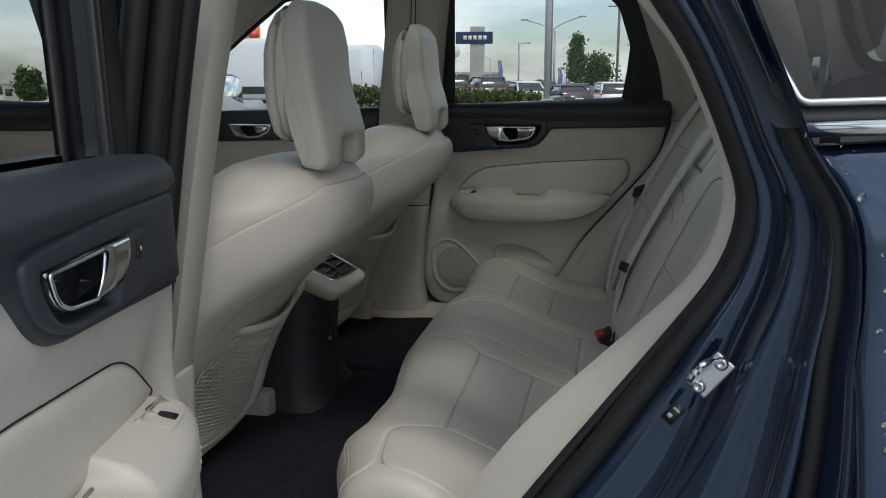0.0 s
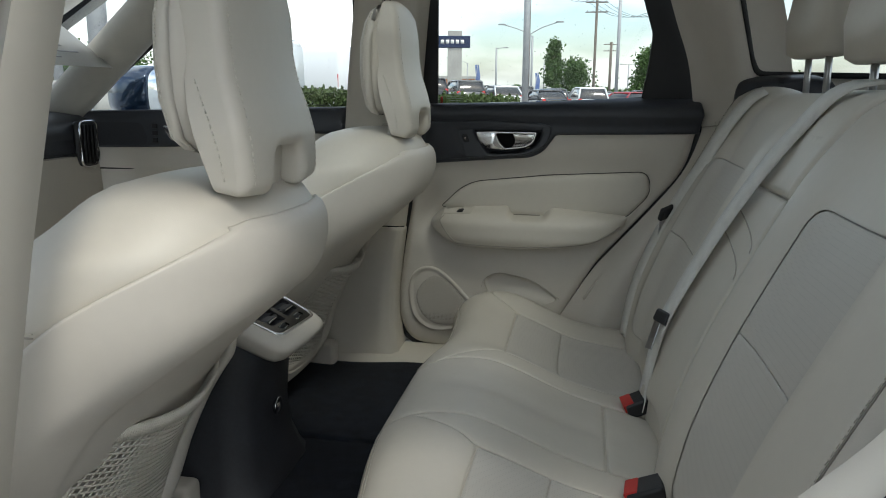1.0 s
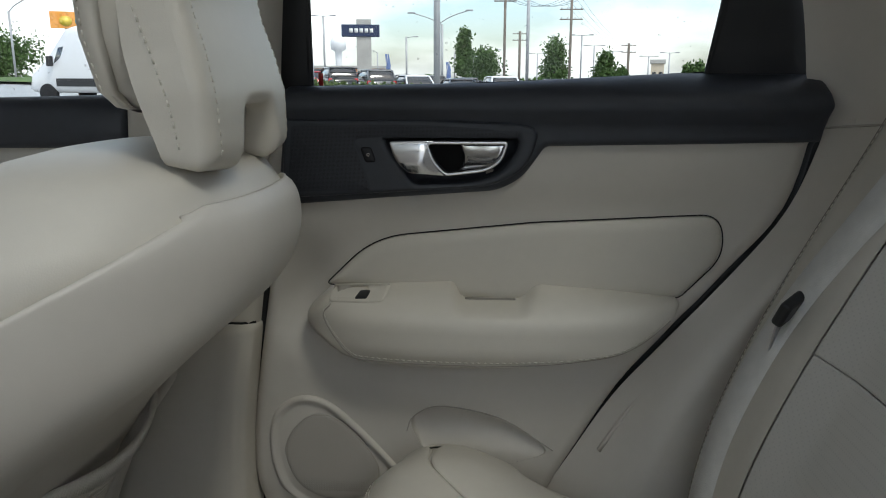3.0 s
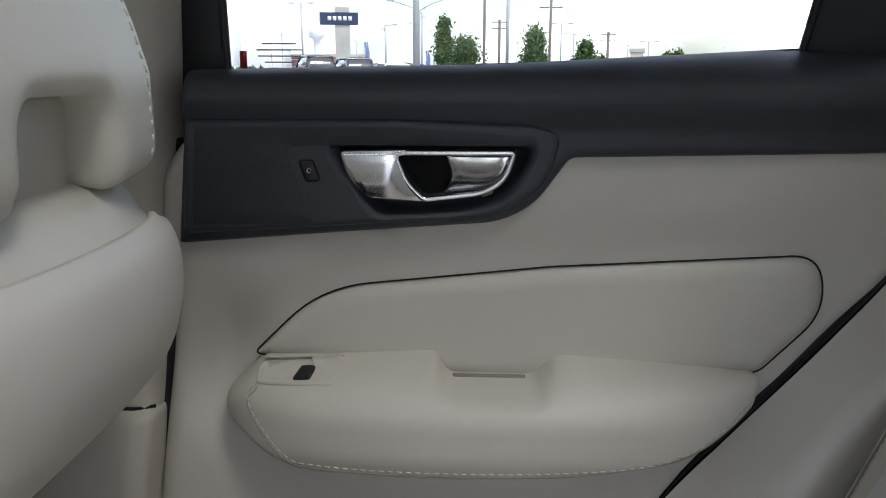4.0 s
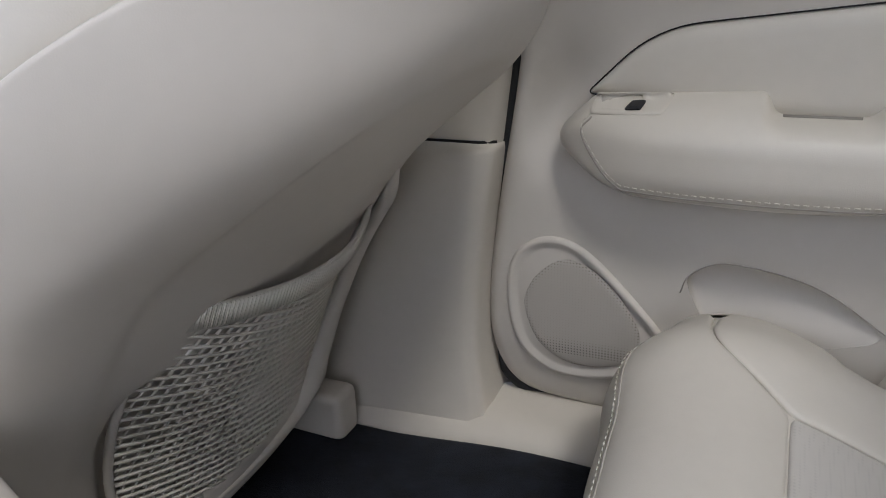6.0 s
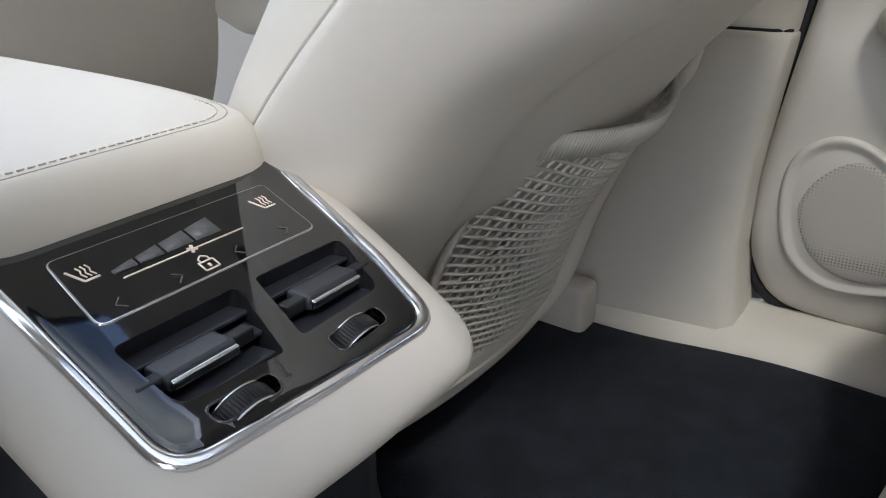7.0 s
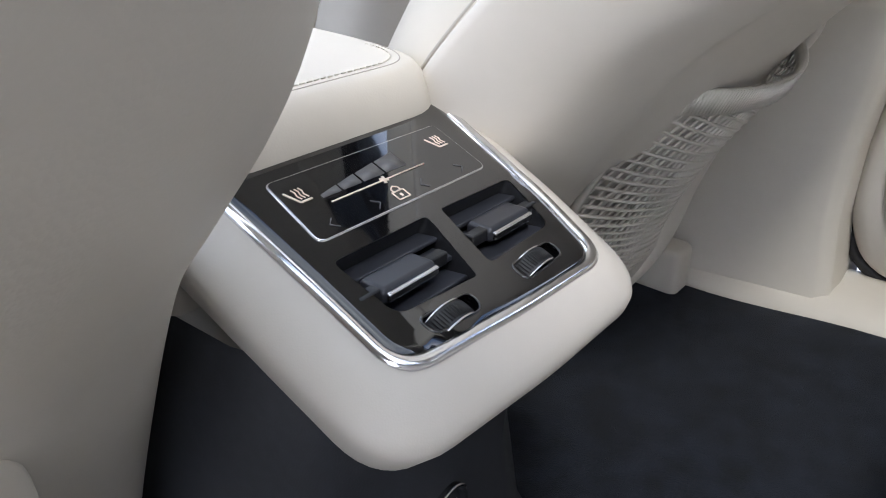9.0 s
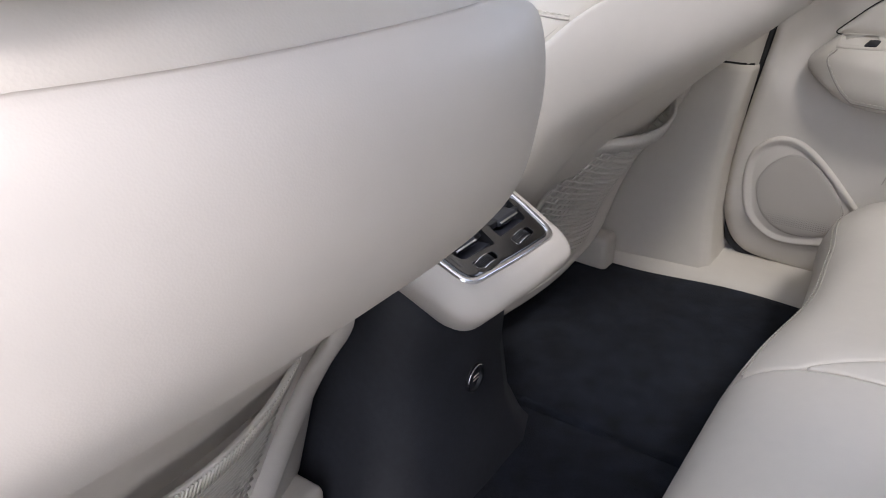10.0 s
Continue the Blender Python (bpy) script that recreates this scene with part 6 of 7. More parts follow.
setting("windscreen_pillar", tube(curve([(-1.62, 0.66, 0.93), (-1.46, 0.645, 1.035), (-1.25, 0.618, 1.205), (-1.05, 0.580, 1.355), (-0.85, 0.545, 1.48)], 6), 0.052, 12, up=(0, 1, 0)), HEADLINER, "cloth-lined windscreen pillar", "pillar trim")
setting("windscreen_pillar_left", tube(curve([(-1.62, -0.70, 1.00), (-1.46, -0.685, 1.09), (-1.25, -0.655, 1.25), (-1.05, -0.615, 1.39), (-0.85, -0.585, 1.49)], 6), 0.042, 12, up=(0, 1, 0)), HEADLINER, "cloth-lined windscreen pillar", "pillar trim")
ws = setting("windscreen", loft([[Vector((x - 0.10 * (1 - ((y - CAR) / 0.62) ** 2), y, z)) for y in np.linspace(-0.66, 0.62, 9)] for x, z in ((-1.70, 1.02), (-1.35, 1.28), (-0.98, 1.50))], False), GLASS, "clear windscreen", "window")
ws.visible_shadow = False
dash = thing("dashboard", "two-tone dashboard with upright chrome-edged vents", "dashboard", (-1.5, CAR, 0.6))
dprof = [(-1.35, 0.60), (-1.30, 0.72), (-1.285, 0.84), (-1.288, 0.93), (-1.296, 0.974)]
part("lower_dash", loft([[Vector((x, y, z)) for x, z in curve(dprof, 4)] for y in np.linspace(-0.65, 0.61, 12)], False), VINYL, dash, "blond lower dashboard")
part("upper_dash", loft([[Vector((x, y, z)) for x, z in curve([(-1.315, 0.985), (-1.30, 1.03), (-1.33, 1.062), (-1.45, 1.075), (-1.75, 1.03)], 4)] for y in np.linspace(-0.66, 0.62, 12)], False), CHARCOAL, dash, "charcoal dashboard top")
part("inlay", loft([[Vector((x, y, z)) for x, z in ((-1.300, 0.978), (-1.298, 0.986), (-1.306, 1.02))] for y in (-0.66, 0.62)], False), CHARCOAL, dash, "dark inlay")
part("trim_strip", tube([(-1.296, -0.66, 0.974), (-1.296, 0.62, 0.974)], 0.005, 8), CHROME, dash, "bright trim strip")
for y in (0.565, 0.10, -0.10, -0.60):
    v = part("dash_vent", moved(box(-0.012, 0.012, -0.034, 0.034, -0.056, 0.056), pose(-1.295, y, 1.0)), BLACK_PLASTIC, dash, "upright air vent", bevel=0.012)
    part("vent_rim", tube([Vector((-1.281, y + a, 1.0 + b)) for a, b in rounded([(-0.034, -0.055, 0.02), (0.034, -0.055, 0.02), (0.034, 0.055, 0.02), (-0.034, 0.055, 0.02)], 5)], 0.003, 6, True), CHROME, v, "chrome rim")
    for k in range(4):
        part("vane", moved(box(-0.004, 0.004, -0.0015, 0.0015, -0.046, 0.046), pose(-1.281, y - 0.021 + 0.014 * k, 1.0)), BLACK_PLASTIC, v)
# price sheet taped in the windscreen corner
sheet = thing("window_sheet", "printed sale sheet with a yellow edge on the windscreen", "paper sheet", (-1.3, 0.45, 1.3))
SM = Matrix.Translation((-1.325, 0.40, 1.275)) @ Matrix.Rotation(radians(-52), 4, "Y")
part("paper", moved(box(-0.0006, 0.0006, -0.17, 0.17, -0.15, 0.15), SM), PAPER, sheet)
for k in range(9):
    part("print_line", moved(box(0.0007, 0.0014, -0.15, 0.02 + 0.12 * ((k * 37) % 10) / 10, -0.002, 0.002), SM @ pose(0, 0, -0.12 + 0.022 * k)), PRINT, sheet)
part("yellow_band", moved(box(0.0008, 0.0016, -0.17, 0.17, 0.09, 0.15), SM), YELLOW, sheet, "yellow printed band")
# exterior mirror on the far door
mir = thing("door_mirror", "dark wet door mirror housing outside the window", "mirror", (-1.33, 0.90, 1.03))
MM = Matrix.Translation((-1.31, 0.905, 1.120))
rr = []
for k, (x, s) in enumerate(((-0.10, 0.35), (-0.08, 0.75), (-0.03, 0.98), (0.02, 1.0), (0.045, 0.98), (0.052, 0.94))):
    rr.append([Vector((x, 0.115 * s * math.copysign(abs(math.cos(a)) ** 0.6, math.cos(a)), 0.078 * s * math.copysign(abs(math.sin(a)) ** 0.6, math.sin(a)))) for a in [2 * math.pi * i / 32 for i in range(32)]])
part("housing", moved(loft(rr), MM), PAINT, mir, "dark blue housing")
part("mirror_glass", moved(loft([[Vector((0.0535, 0.105 * math.copysign(abs(math.cos(a)) ** 0.6, math.cos(a)), 0.070 * math.copysign(abs(math.sin(a)) ** 0.6, math.sin(a)))) for a in [2 * math.pi * i / 32 for i in range(32)]], [Vector((0.0545, 0.104 * math.copysign(abs(math.cos(a)) ** 0.6, math.cos(a)), 0.069 * math.copysign(abs(math.sin(a)) ** 0.6, math.sin(a)))) for a in [2 * math.pi * i / 32 for i in range(32)]]]), MM), material("mirror_silver", (0.85, 0.87, 0.88), 0.02, 1.0, var=0.01), mir, "silvered mirror glass")
part("foot", tube([(-1.34, 0.72, 1.045), (-1.345, 0.80, 1.05), (-1.35, 0.87, 1.075)], 0.022, 10), PAINT, mir)

# ---- belts and buckles ----
belt_r = thing("seat_belt", "pale rear seat belt hanging beside the bench bolster", "seat belt", (0.10, 0.52, 0.65), group="rear belts")
s_of = lambda z: float(np.interp(z, REAR_BACK[:68, 1], REAR_BACK_S[:68]))
pr = [rear_back_at(s_of(z), y, 0.006) for z, y in curve([(1.122, 0.425), (1.07, 0.438), (1.013, 0.452), (0.95, 0.470), (0.894, 0.489), (0.833, 0.501), (0.744, 0.506), (0.659, 0.504), (0.61, 0.50)], 6)]
part("webbing", strip(pr, 0.046, side=lambda t: (-0.25, 0.95, 0.12), thick=0.0016), WEBBING, belt_r)
part("latch_tongue", moved(box(-0.006, 0.006, -0.019, 0.019, -0.016, 0.013), pose(0.094, 0.490, 0.889, 14, 26, -40)), BLACK_PLASTIC, belt_r, "black latch tongue", bevel=0.004)
part("latch_plate", moved(box(-0.0012, 0.0012, -0.010, 0.010, -0.045, 0.0), pose(0.088, 0.494, 0.876, 14, 14, -40)), STEEL, belt_r, "steel latch plate", bevel=0.001)
part("anchor_cover", moved(box(-0.022, 0.022, -0.010, 0.010, -0.035, 0.035), pose(0.066, 0.508, 0.630, 10, 10, -20)), LEATHER, belt_r, bevel=0.009)
belt_c = thing("seat_belt", "pale centre seat belt lying across the bench back", "seat belt", (0.1, 0.08, 0.62), group="rear belts")
pc = curve([(0.340, -0.09, 1.150), (0.262, -0.020, 1.142), (0.214, 0.018, 1.085), (0.154, 0.048, 0.985), (0.102, 0.069, 0.88), (0.060, 0.080, 0.785), (0.045, 0.092, 0.72), (0.036, 0.108, 0.65), (0.03, 0.112, 0.61)], 6)
part("webbing", strip(pc, 0.046, side=(-0.14, 0.98, 0.06), thick=0.0016), WEBBING, belt_c)
part("latch_tongue", moved(box(-0.005, 0.005, -0.019, 0.019, -0.010, 0.011), pose(0.054, 0.080, 0.780, 0, 24, 24)), BLACK_PLASTIC, belt_c, "black latch tongue", bevel=0.004)
part("latch_plate", moved(box(-0.0012, 0.0012, -0.008, 0.010, -0.045, 0.0), pose(0.047, 0.078, 0.772, -8, 22, 24)), STEEL, belt_c, "steel latch plate", bevel=0.001)
for x, y, z, rz in ((0.024, 0.112, 0.618, 8), (0.014, -0.198, 0.624, -6)):
    b = thing("belt_buckle", "black seat belt buckle with a red release button", "belt buckle", (x, y, z - 0.03), group="belt buckles")
    m = pose(x, y, z, 0, -24, rz)
    part("case", moved(box(-0.020, 0.030, -0.024, 0.024, -0.016, 0.010), m), BLACK_PLASTIC, b, bevel=0.005)
    part("release_button", moved(box(-0.0225, -0.004, -0.020, 0.020, -0.003, 0.0118), m), RED, b, "red release button", bevel=0.002)

# inner body side behind the door edges
setting("body_side", pillow(rounded([(-0.45, 0.42, 0), (0.40, 0.42, 0), (0.40, 1.08, 0.05), (0.20, 1.08, 0.05), (0.10, 0.90, 0.1), (-0.14, 0.55, 0.1), (-0.45, 0.50, 0)], 4), lambda u, v, d: Vector((u, 0.690, v)), 0.1), RUBBER, "black inner body side behind the door", "car body")
# ---- outside: lot, hedge, vehicles, signs, poles, trees ----
def ground_z(x, y):
    return -0.009 * max(0.0, min(y, 150) - 5) + 0.06 * max(0.0, min(-x, 26) - 1) * max(0.0, min(1.0, y / 48.0))


def out(bearing, dist):
    """A spot outside: degrees from straight right (towards the rear is plus), metres."""
    return Vector((-0.18 + dist * math.sin(radians(bearing)), -0.49 + dist * math.cos(radians(bearing))))


ASPHALT = material("wet_asphalt", (0.36, 0.362, 0.365), 0.30, var=0.25, scale=0.35, grain=0.01, grain_scale=60, bump=0.3)
GRASS_M = material("grass_green", (0.09, 0.16, 0.03), 0.9, var=0.2, scale=1.5, second=(0.05, 0.10, 0.02))
LEAF = material("leaf_green", (0.07, 0.13, 0.025), 0.7, var=0.3, scale=3, second=(0.03, 0.07, 0.012), spread=0.8)
LEAF2 = material("hedge_green", (0.08, 0.12, 0.03), 0.7, var=0.3, scale=4, second=(0.04, 0.065, 0.014), spread=0.8)
BARK = material("bark_grey", (0.12, 0.10, 0.08), 0.9, var=0.2, scale=5)
POLE = material("pole_galvanised", (0.42, 0.43, 0.44), 0.5, 0.3, var=0.08)
WOODPOLE = material("pole_wood", (0.20, 0.17, 0.14), 0.85, var=0.15, scale=2)
CONCRETE = material("concrete_pale", (0.45, 0.44, 0.41), 0.85, var=0.12, scale=0.5)
WHITE = material("paint_white", (0.78, 0.79, 0.80), 0.3, var=0.02, coat=0.6)
SIGN_BLUE = material("sign_navy", (0.012, 0.025, 0.075), 0.4, var=0.05)
BRICK_O = material("facade_orange", (0.50, 0.22, 0.10), 0.8, var=0.1)
BEIGE = material("facade_beige", (0.55, 0.47, 0.36), 0.8, var=0.08)
TYRE = material("tyre_black", (0.015, 0.015, 0.016), 0.8, var=0.2)
RIM = material("rim_grey", (0.35, 0.36, 0.37), 0.35, 0.8, var=0.05)
CARGLASS = material("vehicle_glass", (0.02, 0.024, 0.028), 0.06, var=0.1, coat=0.6)
LAMP_R = material("lamp_red", (0.55, 0.015, 0.015), 0.25, var=0.05, coat=0.8)
SKIRT = material("vehicle_plastic", (0.03, 0.03, 0.032), 0.6, var=0.1)

xs = sorted(set([-900, -500, -250, -120, 120, 250, 500, 900] + list(range(-70, 71, 5))))
ys = sorted(set([-900, -400, -150, -60, 400, 900] + list(range(-30, 200, 5))))
gv = [Vector((x, y, ground_z(x, y))) for x in xs for y in ys]
gf = [(i * len(ys) + j, (i + 1) * len(ys) + j, (i + 1) * len(ys) + j + 1, i * len(ys) + j + 1) for i in range(len(xs) - 1) for j in range(len(ys) - 1)]
setting("ground", (gv, gf), ASPHALT, "wet grey asphalt of a parking lot", "ground")


def sheet_on(points, lift):
    base = [Vector((x, y, ground_z(x, y) + lift)) for x, y in points]
    return base, [tuple(range(len(base)))]


strip_pts = [out(b, d) for b, d in ((-46, 52), (-31, 46), (-31, 62), (-46, 72))]
setting("grass_verge", pillow([tuple(p) for p in strip_pts], lambda u, v, d: Vector((u, v, ground_z(u, v) + 0.15)), 4.0), GRASS_M, "mown green grass verge", "grass")


# clumped leaves on a shape: many small crossed leaf quads, one mesh
def leaf_cloud(n, sample, size, seed):
    r = random.Random(seed)
    verts, faces = [], []
    for _ in range(n):
        p = Vector(sample(r))
        a, b = Vector((r.gauss(0, 1), r.gauss(0, 1), r.gauss(0, 1))).normalized(), Vector((r.gauss(0, 1), r.gauss(0, 1), r.gauss(0, 1)))
        b = (b - a * b.dot(a)).normalized()
        s = size * r.uniform(0.6, 1.4)
        k = len(verts)
        verts += [p - a * s, p + b * s * 0.5, p + a * s, p - b * s * 0.5]
        faces.append((k, k + 1, k + 2, k + 3))
    return verts, faces


hedge = thing("hedge", "clipped green hedge along the lot edge", "hedge", (*out(-10, 30), 0))
def hedge_pt(r):
    b = r.uniform(-22, -4.7)
    d = 30 + r.uniform(-0.7, 0.7)
    p = out(b, d)
    e = r.random() ** 0.4
    return (p.x, p.y, ground_z(p.x, p.y) + (1.02 + 0.06 * math.sin(b * 9) + 0.05 * math.sin(b * 23)) * e)
part("foliage", leaf_cloud(9000, hedge_pt, 0.085, 11), LEAF2, hedge)


def tree(bearing, dist, height, radius, label, seed, slim):
    p = out(bearing, dist)
    z0 = ground_z(p.x, p.y)
    t = thing("tree", label, "tree", (p.x, p.y, z0), group="trees beyond the lot")
    r = random.Random(seed)
    limbs = [tube([(p.x, p.y, z0), (p.x + 0.05, p.y, z0 + height * 0.4), (p.x, p.y, z0 + height * 0.85)], 0.16, 7)]
    part("trunk", limbs[0], BARK, t)
    for k in range(7):
        a, h = r.uniform(0, 6.28), r.uniform(0.3, 0.75) * height
        L = radius * (0.7 if not slim else 0.5)
        part("limb", tube([(p.x, p.y, z0 + h), (p.x + L * math.cos(a), p.y + L * math.sin(a), z0 + h + L * (0.8 if not slim else 1.8))], 0.05, 5), BARK, t)
    clumps = [(r.gauss(0, 0.5) * radius, r.gauss(0, 0.5) * radius, r.uniform(0.22, 0.97)) for _ in range(26 if not slim else 22)]
    def sample(r2):
        cx, cy, ch = clumps[int(r2.random() * len(clumps))]
        prof = (math.sin(math.pi * min(1, max(0, (ch - 0.12) / 0.92)) ** (0.75 if slim else 0.85))) if slim else math.sqrt(max(0.05, 1 - ((ch - 0.6) / 0.42) ** 2))
        s = radius * 0.36
        return (p.x + cx * prof + r2.gauss(0, s), p.y + cy * prof + r2.gauss(0, s), z0 + ch * height + r2.gauss(0, s * (1.2 if slim else 0.9)))
    part("crown", leaf_cloud(3200, sample, 0.20 * dist / 90, seed), LEAF, t)
    return t


tree(-2.3, 95, 7.4, 0.85, "tall narrow green tree behind the parked cars", 1, True)
tree(-0.8, 100, 5.2, 1.75, "rounded leafy green tree behind the parked cars", 2, False)
tree(4.2, 92, 5.9, 1.3, "slim upright green tree beside the lot", 3, True)
tree(7.8, 98, 4.9, 1.1, "young slim green tree beside the lot", 4, True)
tree(9.0, 110, 3.2, 0.7, "small young tree near the street", 5, True)
tree(13.5, 105, 3.4, 0.8, "small young tree near the street", 6, True)
tree(14.2, 105, 3.9, 0.8, "small young tree near the street", 7, True)
for k, b in enumerate((-36, -34, -38.5, -33)):
    tree(b, 120, 5.0, 3.4, "broad distant green tree", 20 + k, False)


# vehicles: lofted body, glazed cabin, wheels, lamps
def vehicle(kind, color, label, seed=0):
    """A parked vehicle at the origin, nose towards +x."""
    d = {"suv": (4.6, 1.88, 1.70, 0.95, 1.05), "hatch": (4.4, 1.82, 1.52, 0.88, 0.96), "sedan": (4.8, 1.84, 1.46, 0.86, 0.94), "van": (6.2, 2.0, 2.72, 1.25, 1.3)}[kind]
    L, W, Ht, waist, deck = d
    paint = color
    v = thing("parked_van" if kind == "van" else "parked_car", label, "van" if kind == "van" else "car", group="parked vehicles")
    def sec(x, zb, zt, w, n=5.0, top=1.0):
        ring = []
        for i in range(20):
            a = 2 * math.pi * i / 20
            c, s = math.cos(a), math.sin(a)
            yy = w / 2 * math.copysign(abs(c) ** (2 / n), c)
            zz = (zb + zt) / 2 + (zt - zb) / 2 * math.copysign(abs(s) ** (2 / n), s)
            ring.append(Vector((x, yy * (1 - (1 - top) * max(0, (zz - zb) / (zt - zb)) ** 2), zz)))
        return ring
    h = L / 2
    if kind == "van":
        body = [sec(-h, 0.45, 2.60, W * 0.95, 8, 0.90), sec(-h + 0.12, 0.38, 2.70, W, 8, 0.90), sec(h - 2.1, 0.38, Ht, W, 8, 0.90), sec(h - 1.75, 0.38, Ht - 0.08, W, 8, 0.88), sec(h - 1.15, 0.38, 2.05, W, 7, 0.80), sec(h - 0.75, 0.38, 1.55, W, 6, 0.88), sec(h - 0.15, 0.38, 1.12, W * 0.95, 5, 0.9), sec(h, 0.42, 0.90, W * 0.82, 4, 0.9)]
    elif kind == "sedan":
        body = [sec(-h, 0.40, 0.88, W * 0.84, 4), sec(-h + 0.15, 0.30, deck, W * 0.95, 4, 0.95), sec(-h + 1.0, 0.24, deck + 0.02, W, 4, 0.95), sec(0, 0.22, deck, W, 4, 0.96), sec(h - 1.3, 0.24, deck - 0.04, W, 4, 0.95), sec(h - 0.3, 0.28, 0.78, W * 0.94, 4, 0.93), sec(h, 0.36, 0.66, W * 0.78, 4)]
    else:
        body = [sec(-h, 0.42, deck - 0.04, W * 0.88, 5), sec(-h + 0.14, 0.30, deck + 0.02, W * 0.97, 5, 0.97), sec(-h + 1.0, 0.26, deck + 0.03, W, 5, 0.96), sec(0, 0.24, deck, W, 5, 0.97), sec(h - 1.3, 0.26, deck - 0.02, W, 5, 0.95), sec(h - 0.3, 0.30, deck - 0.14, W * 0.95, 4, 0.93), sec(h, 0.38, deck - 0.32, W * 0.80, 4)]
    part("body", loft(body), paint, v)
    if kind != "van":
        r0, r1, f0, f1 = {"suv": (-h + 0.06, -h + 0.45, 0.55, 1.30), "hatch": (-h + 0.10, -h + 0.85, 0.45, 1.25), "sedan": (-h + 0.75, -h + 1.5, 0.45, 1.3)}[kind]
        zc = deck - 0.03
        cabin = [sec(r0, zc - 0.02, zc + 0.06, W * 0.90, 5), sec(r0 + (r1 - r0) * 0.7, zc - 0.05, Ht - 0.13, W * 0.90, 5, 0.84), sec(r1, zc - 0.05, Ht - 0.055, W * 0.91, 5, 0.82), sec(0.1, zc - 0.05, Ht - 0.03, W * 0.91, 5, 0.80), sec(f0, zc - 0.05, Ht - 0.09, W * 0.91, 5, 0.80), sec(f1, zc - 0.05, zc + 0.04, W * 0.88, 5)]
        part("cabin_glass", loft(cabin), CARGLASS, v, "dark glazed cabin")
        part("roof", loft([sec(r0 + (r1 - r0) * 0.75, Ht - 0.12, Ht - 0.06, W * 0.74, 4), sec(r1, Ht - 0.10, Ht, W * 0.76, 4), sec(0.1, Ht - 0.08, Ht + 0.01, W * 0.76, 4), sec(f0 + 0.05, Ht - 0.14, Ht - 0.06, W * 0.74, 4)]), paint, v)
        for s in (-1, 1):
            for x0, x1 in ((r0 + 0.02, r0 + (r1 - r0) * 0.85), (f1, f0)):
                part("roof_pillar", tube([(x0, s * W * 0.44, zc), (x1, s * W * 0.375, Ht - 0.09)], 0.055, 6), paint, v)
            part("tail_lamp", moved(box(-0.05, 0.06, -0.10, 0.10, -0.09, 0.09), Matrix.Translation((-h + 0.09, s * W * 0.40, deck - 0.08))), LAMP_R, v, "red tail lamp", bevel=0.02)
        part("plate", moved(box(-0.012, 0.012, -0.24, 0.24, -0.06, 0.06), Matrix.Translation((-h + 0.0, 0, deck - 0.26))), PAPER, v, "number plate as plain bar")
        part("bumper", moved(box(-0.06, 0.12, -W * 0.43, W * 0.43, -0.10, 0.10), Matrix.Translation((-h + 0.05, 0, 0.45))), SKIRT, v, "dark lower bumper", bevel=0.04)
    else:
        for s in (-1, 1):
            part("side_glass", moved(loft([[Vector((x, s * y, z)) for x, z in ((0.0, 0.0), (0.78, -0.02), (0.50, 0.55), (0.05, 0.62))] for y in (0.0, 0.012)]), Matrix.Translation((h - 2.0, s * 0.915, 1.42))), CARGLASS, v, "cab side window")
            part("rub_strip", moved(box(-h + 0.9, h - 1.35, -0.012, 0.012, -0.14, 0.14), Matrix.Translation((0, s * 1.0, 0.76))), SKIRT, v, "dark rubbing strip", bevel=0.01)
            part("tail_lamp", moved(box(-0.02, 0.12, -0.06, 0.06, -0.30, 0.30), Matrix.Translation((-h + 0.06, s * 0.90, 1.22))), LAMP_R, v, "tall red tail lamp", bevel=0.02)
            part("mirror", moved(box(-0.06, 0.06, -0.12, 0.12, -0.18, 0.18), Matrix.Translation((h - 1.25, s * 1.12, 1.5))), SKIRT, v, bevel=0.03)
            part("rear_glass", moved(box(-0.012, 0.012, -0.30, 0.30, -0.28, 0.28), Matrix.Translation((-h + 0.015, s * 0.42, 1.75))), WHITE, v, bevel=0.01)
        part("windscreen", loft([[Vector((h - 0.78, y, 1.50)) for y in (-0.80, 0.80)], [Vector((h - 1.60, y, 2.30)) for y in (-0.72, 0.72)]], False), CARGLASS, v, "raked windscreen")
        part("bumper", moved(box(-0.10, 0.10, -0.95, 0.95, -0.12, 0.12), Matrix.Translation((-h, 0, 0.48))), SKIRT, v, "dark rear step bumper", bevel=0.03)
        part("door_joint", moved(box(-0.006, 0.006, -0.006, 0.006, -0.95, 0.95), Matrix.Translation((-h - 0.002, 0, 1.55))), SKIRT, v, "rear door joint")
        part("plate", moved(box(-0.012, 0.012, -0.16, 0.16, -0.08, 0.08), Matrix.Translation((-h - 0.01, -0.3, 0.80))), PAPER, v, "number plate as plain bar")
    R = 0.36 if kind != "sedan" else 0.33
    for x in (-h + 0.95, h - 0.92):
        for s in (-1, 1):
            m = Matrix.Translation((x, s * (W / 2 - 0.13), R))
            prof = [(0.62, -0.10), (0.95, -0.11), (1.0, -0.07), (1.0, 0.07), (0.95, 0.11), (0.62, 0.10)]
            rings = [[Vector((R * r * math.cos(a), y + s * 0.06, R * r * math.sin(a))) for a in [2 * math.pi * i / 20 for i in range(20)]] for r, y in prof]
            w = part("wheel", moved(loft(rings), m), TYRE, v, "black tyre")
            rings = [[Vector((R * r * math.cos(a), s * y, R * r * math.sin(a))) for a in [2 * math.pi * i / 20 for i in range(20)]] for r, y in ((0.66, 0.13), (0.6, 0.165), (0.2, 0.15), (0.15, 0.17))]
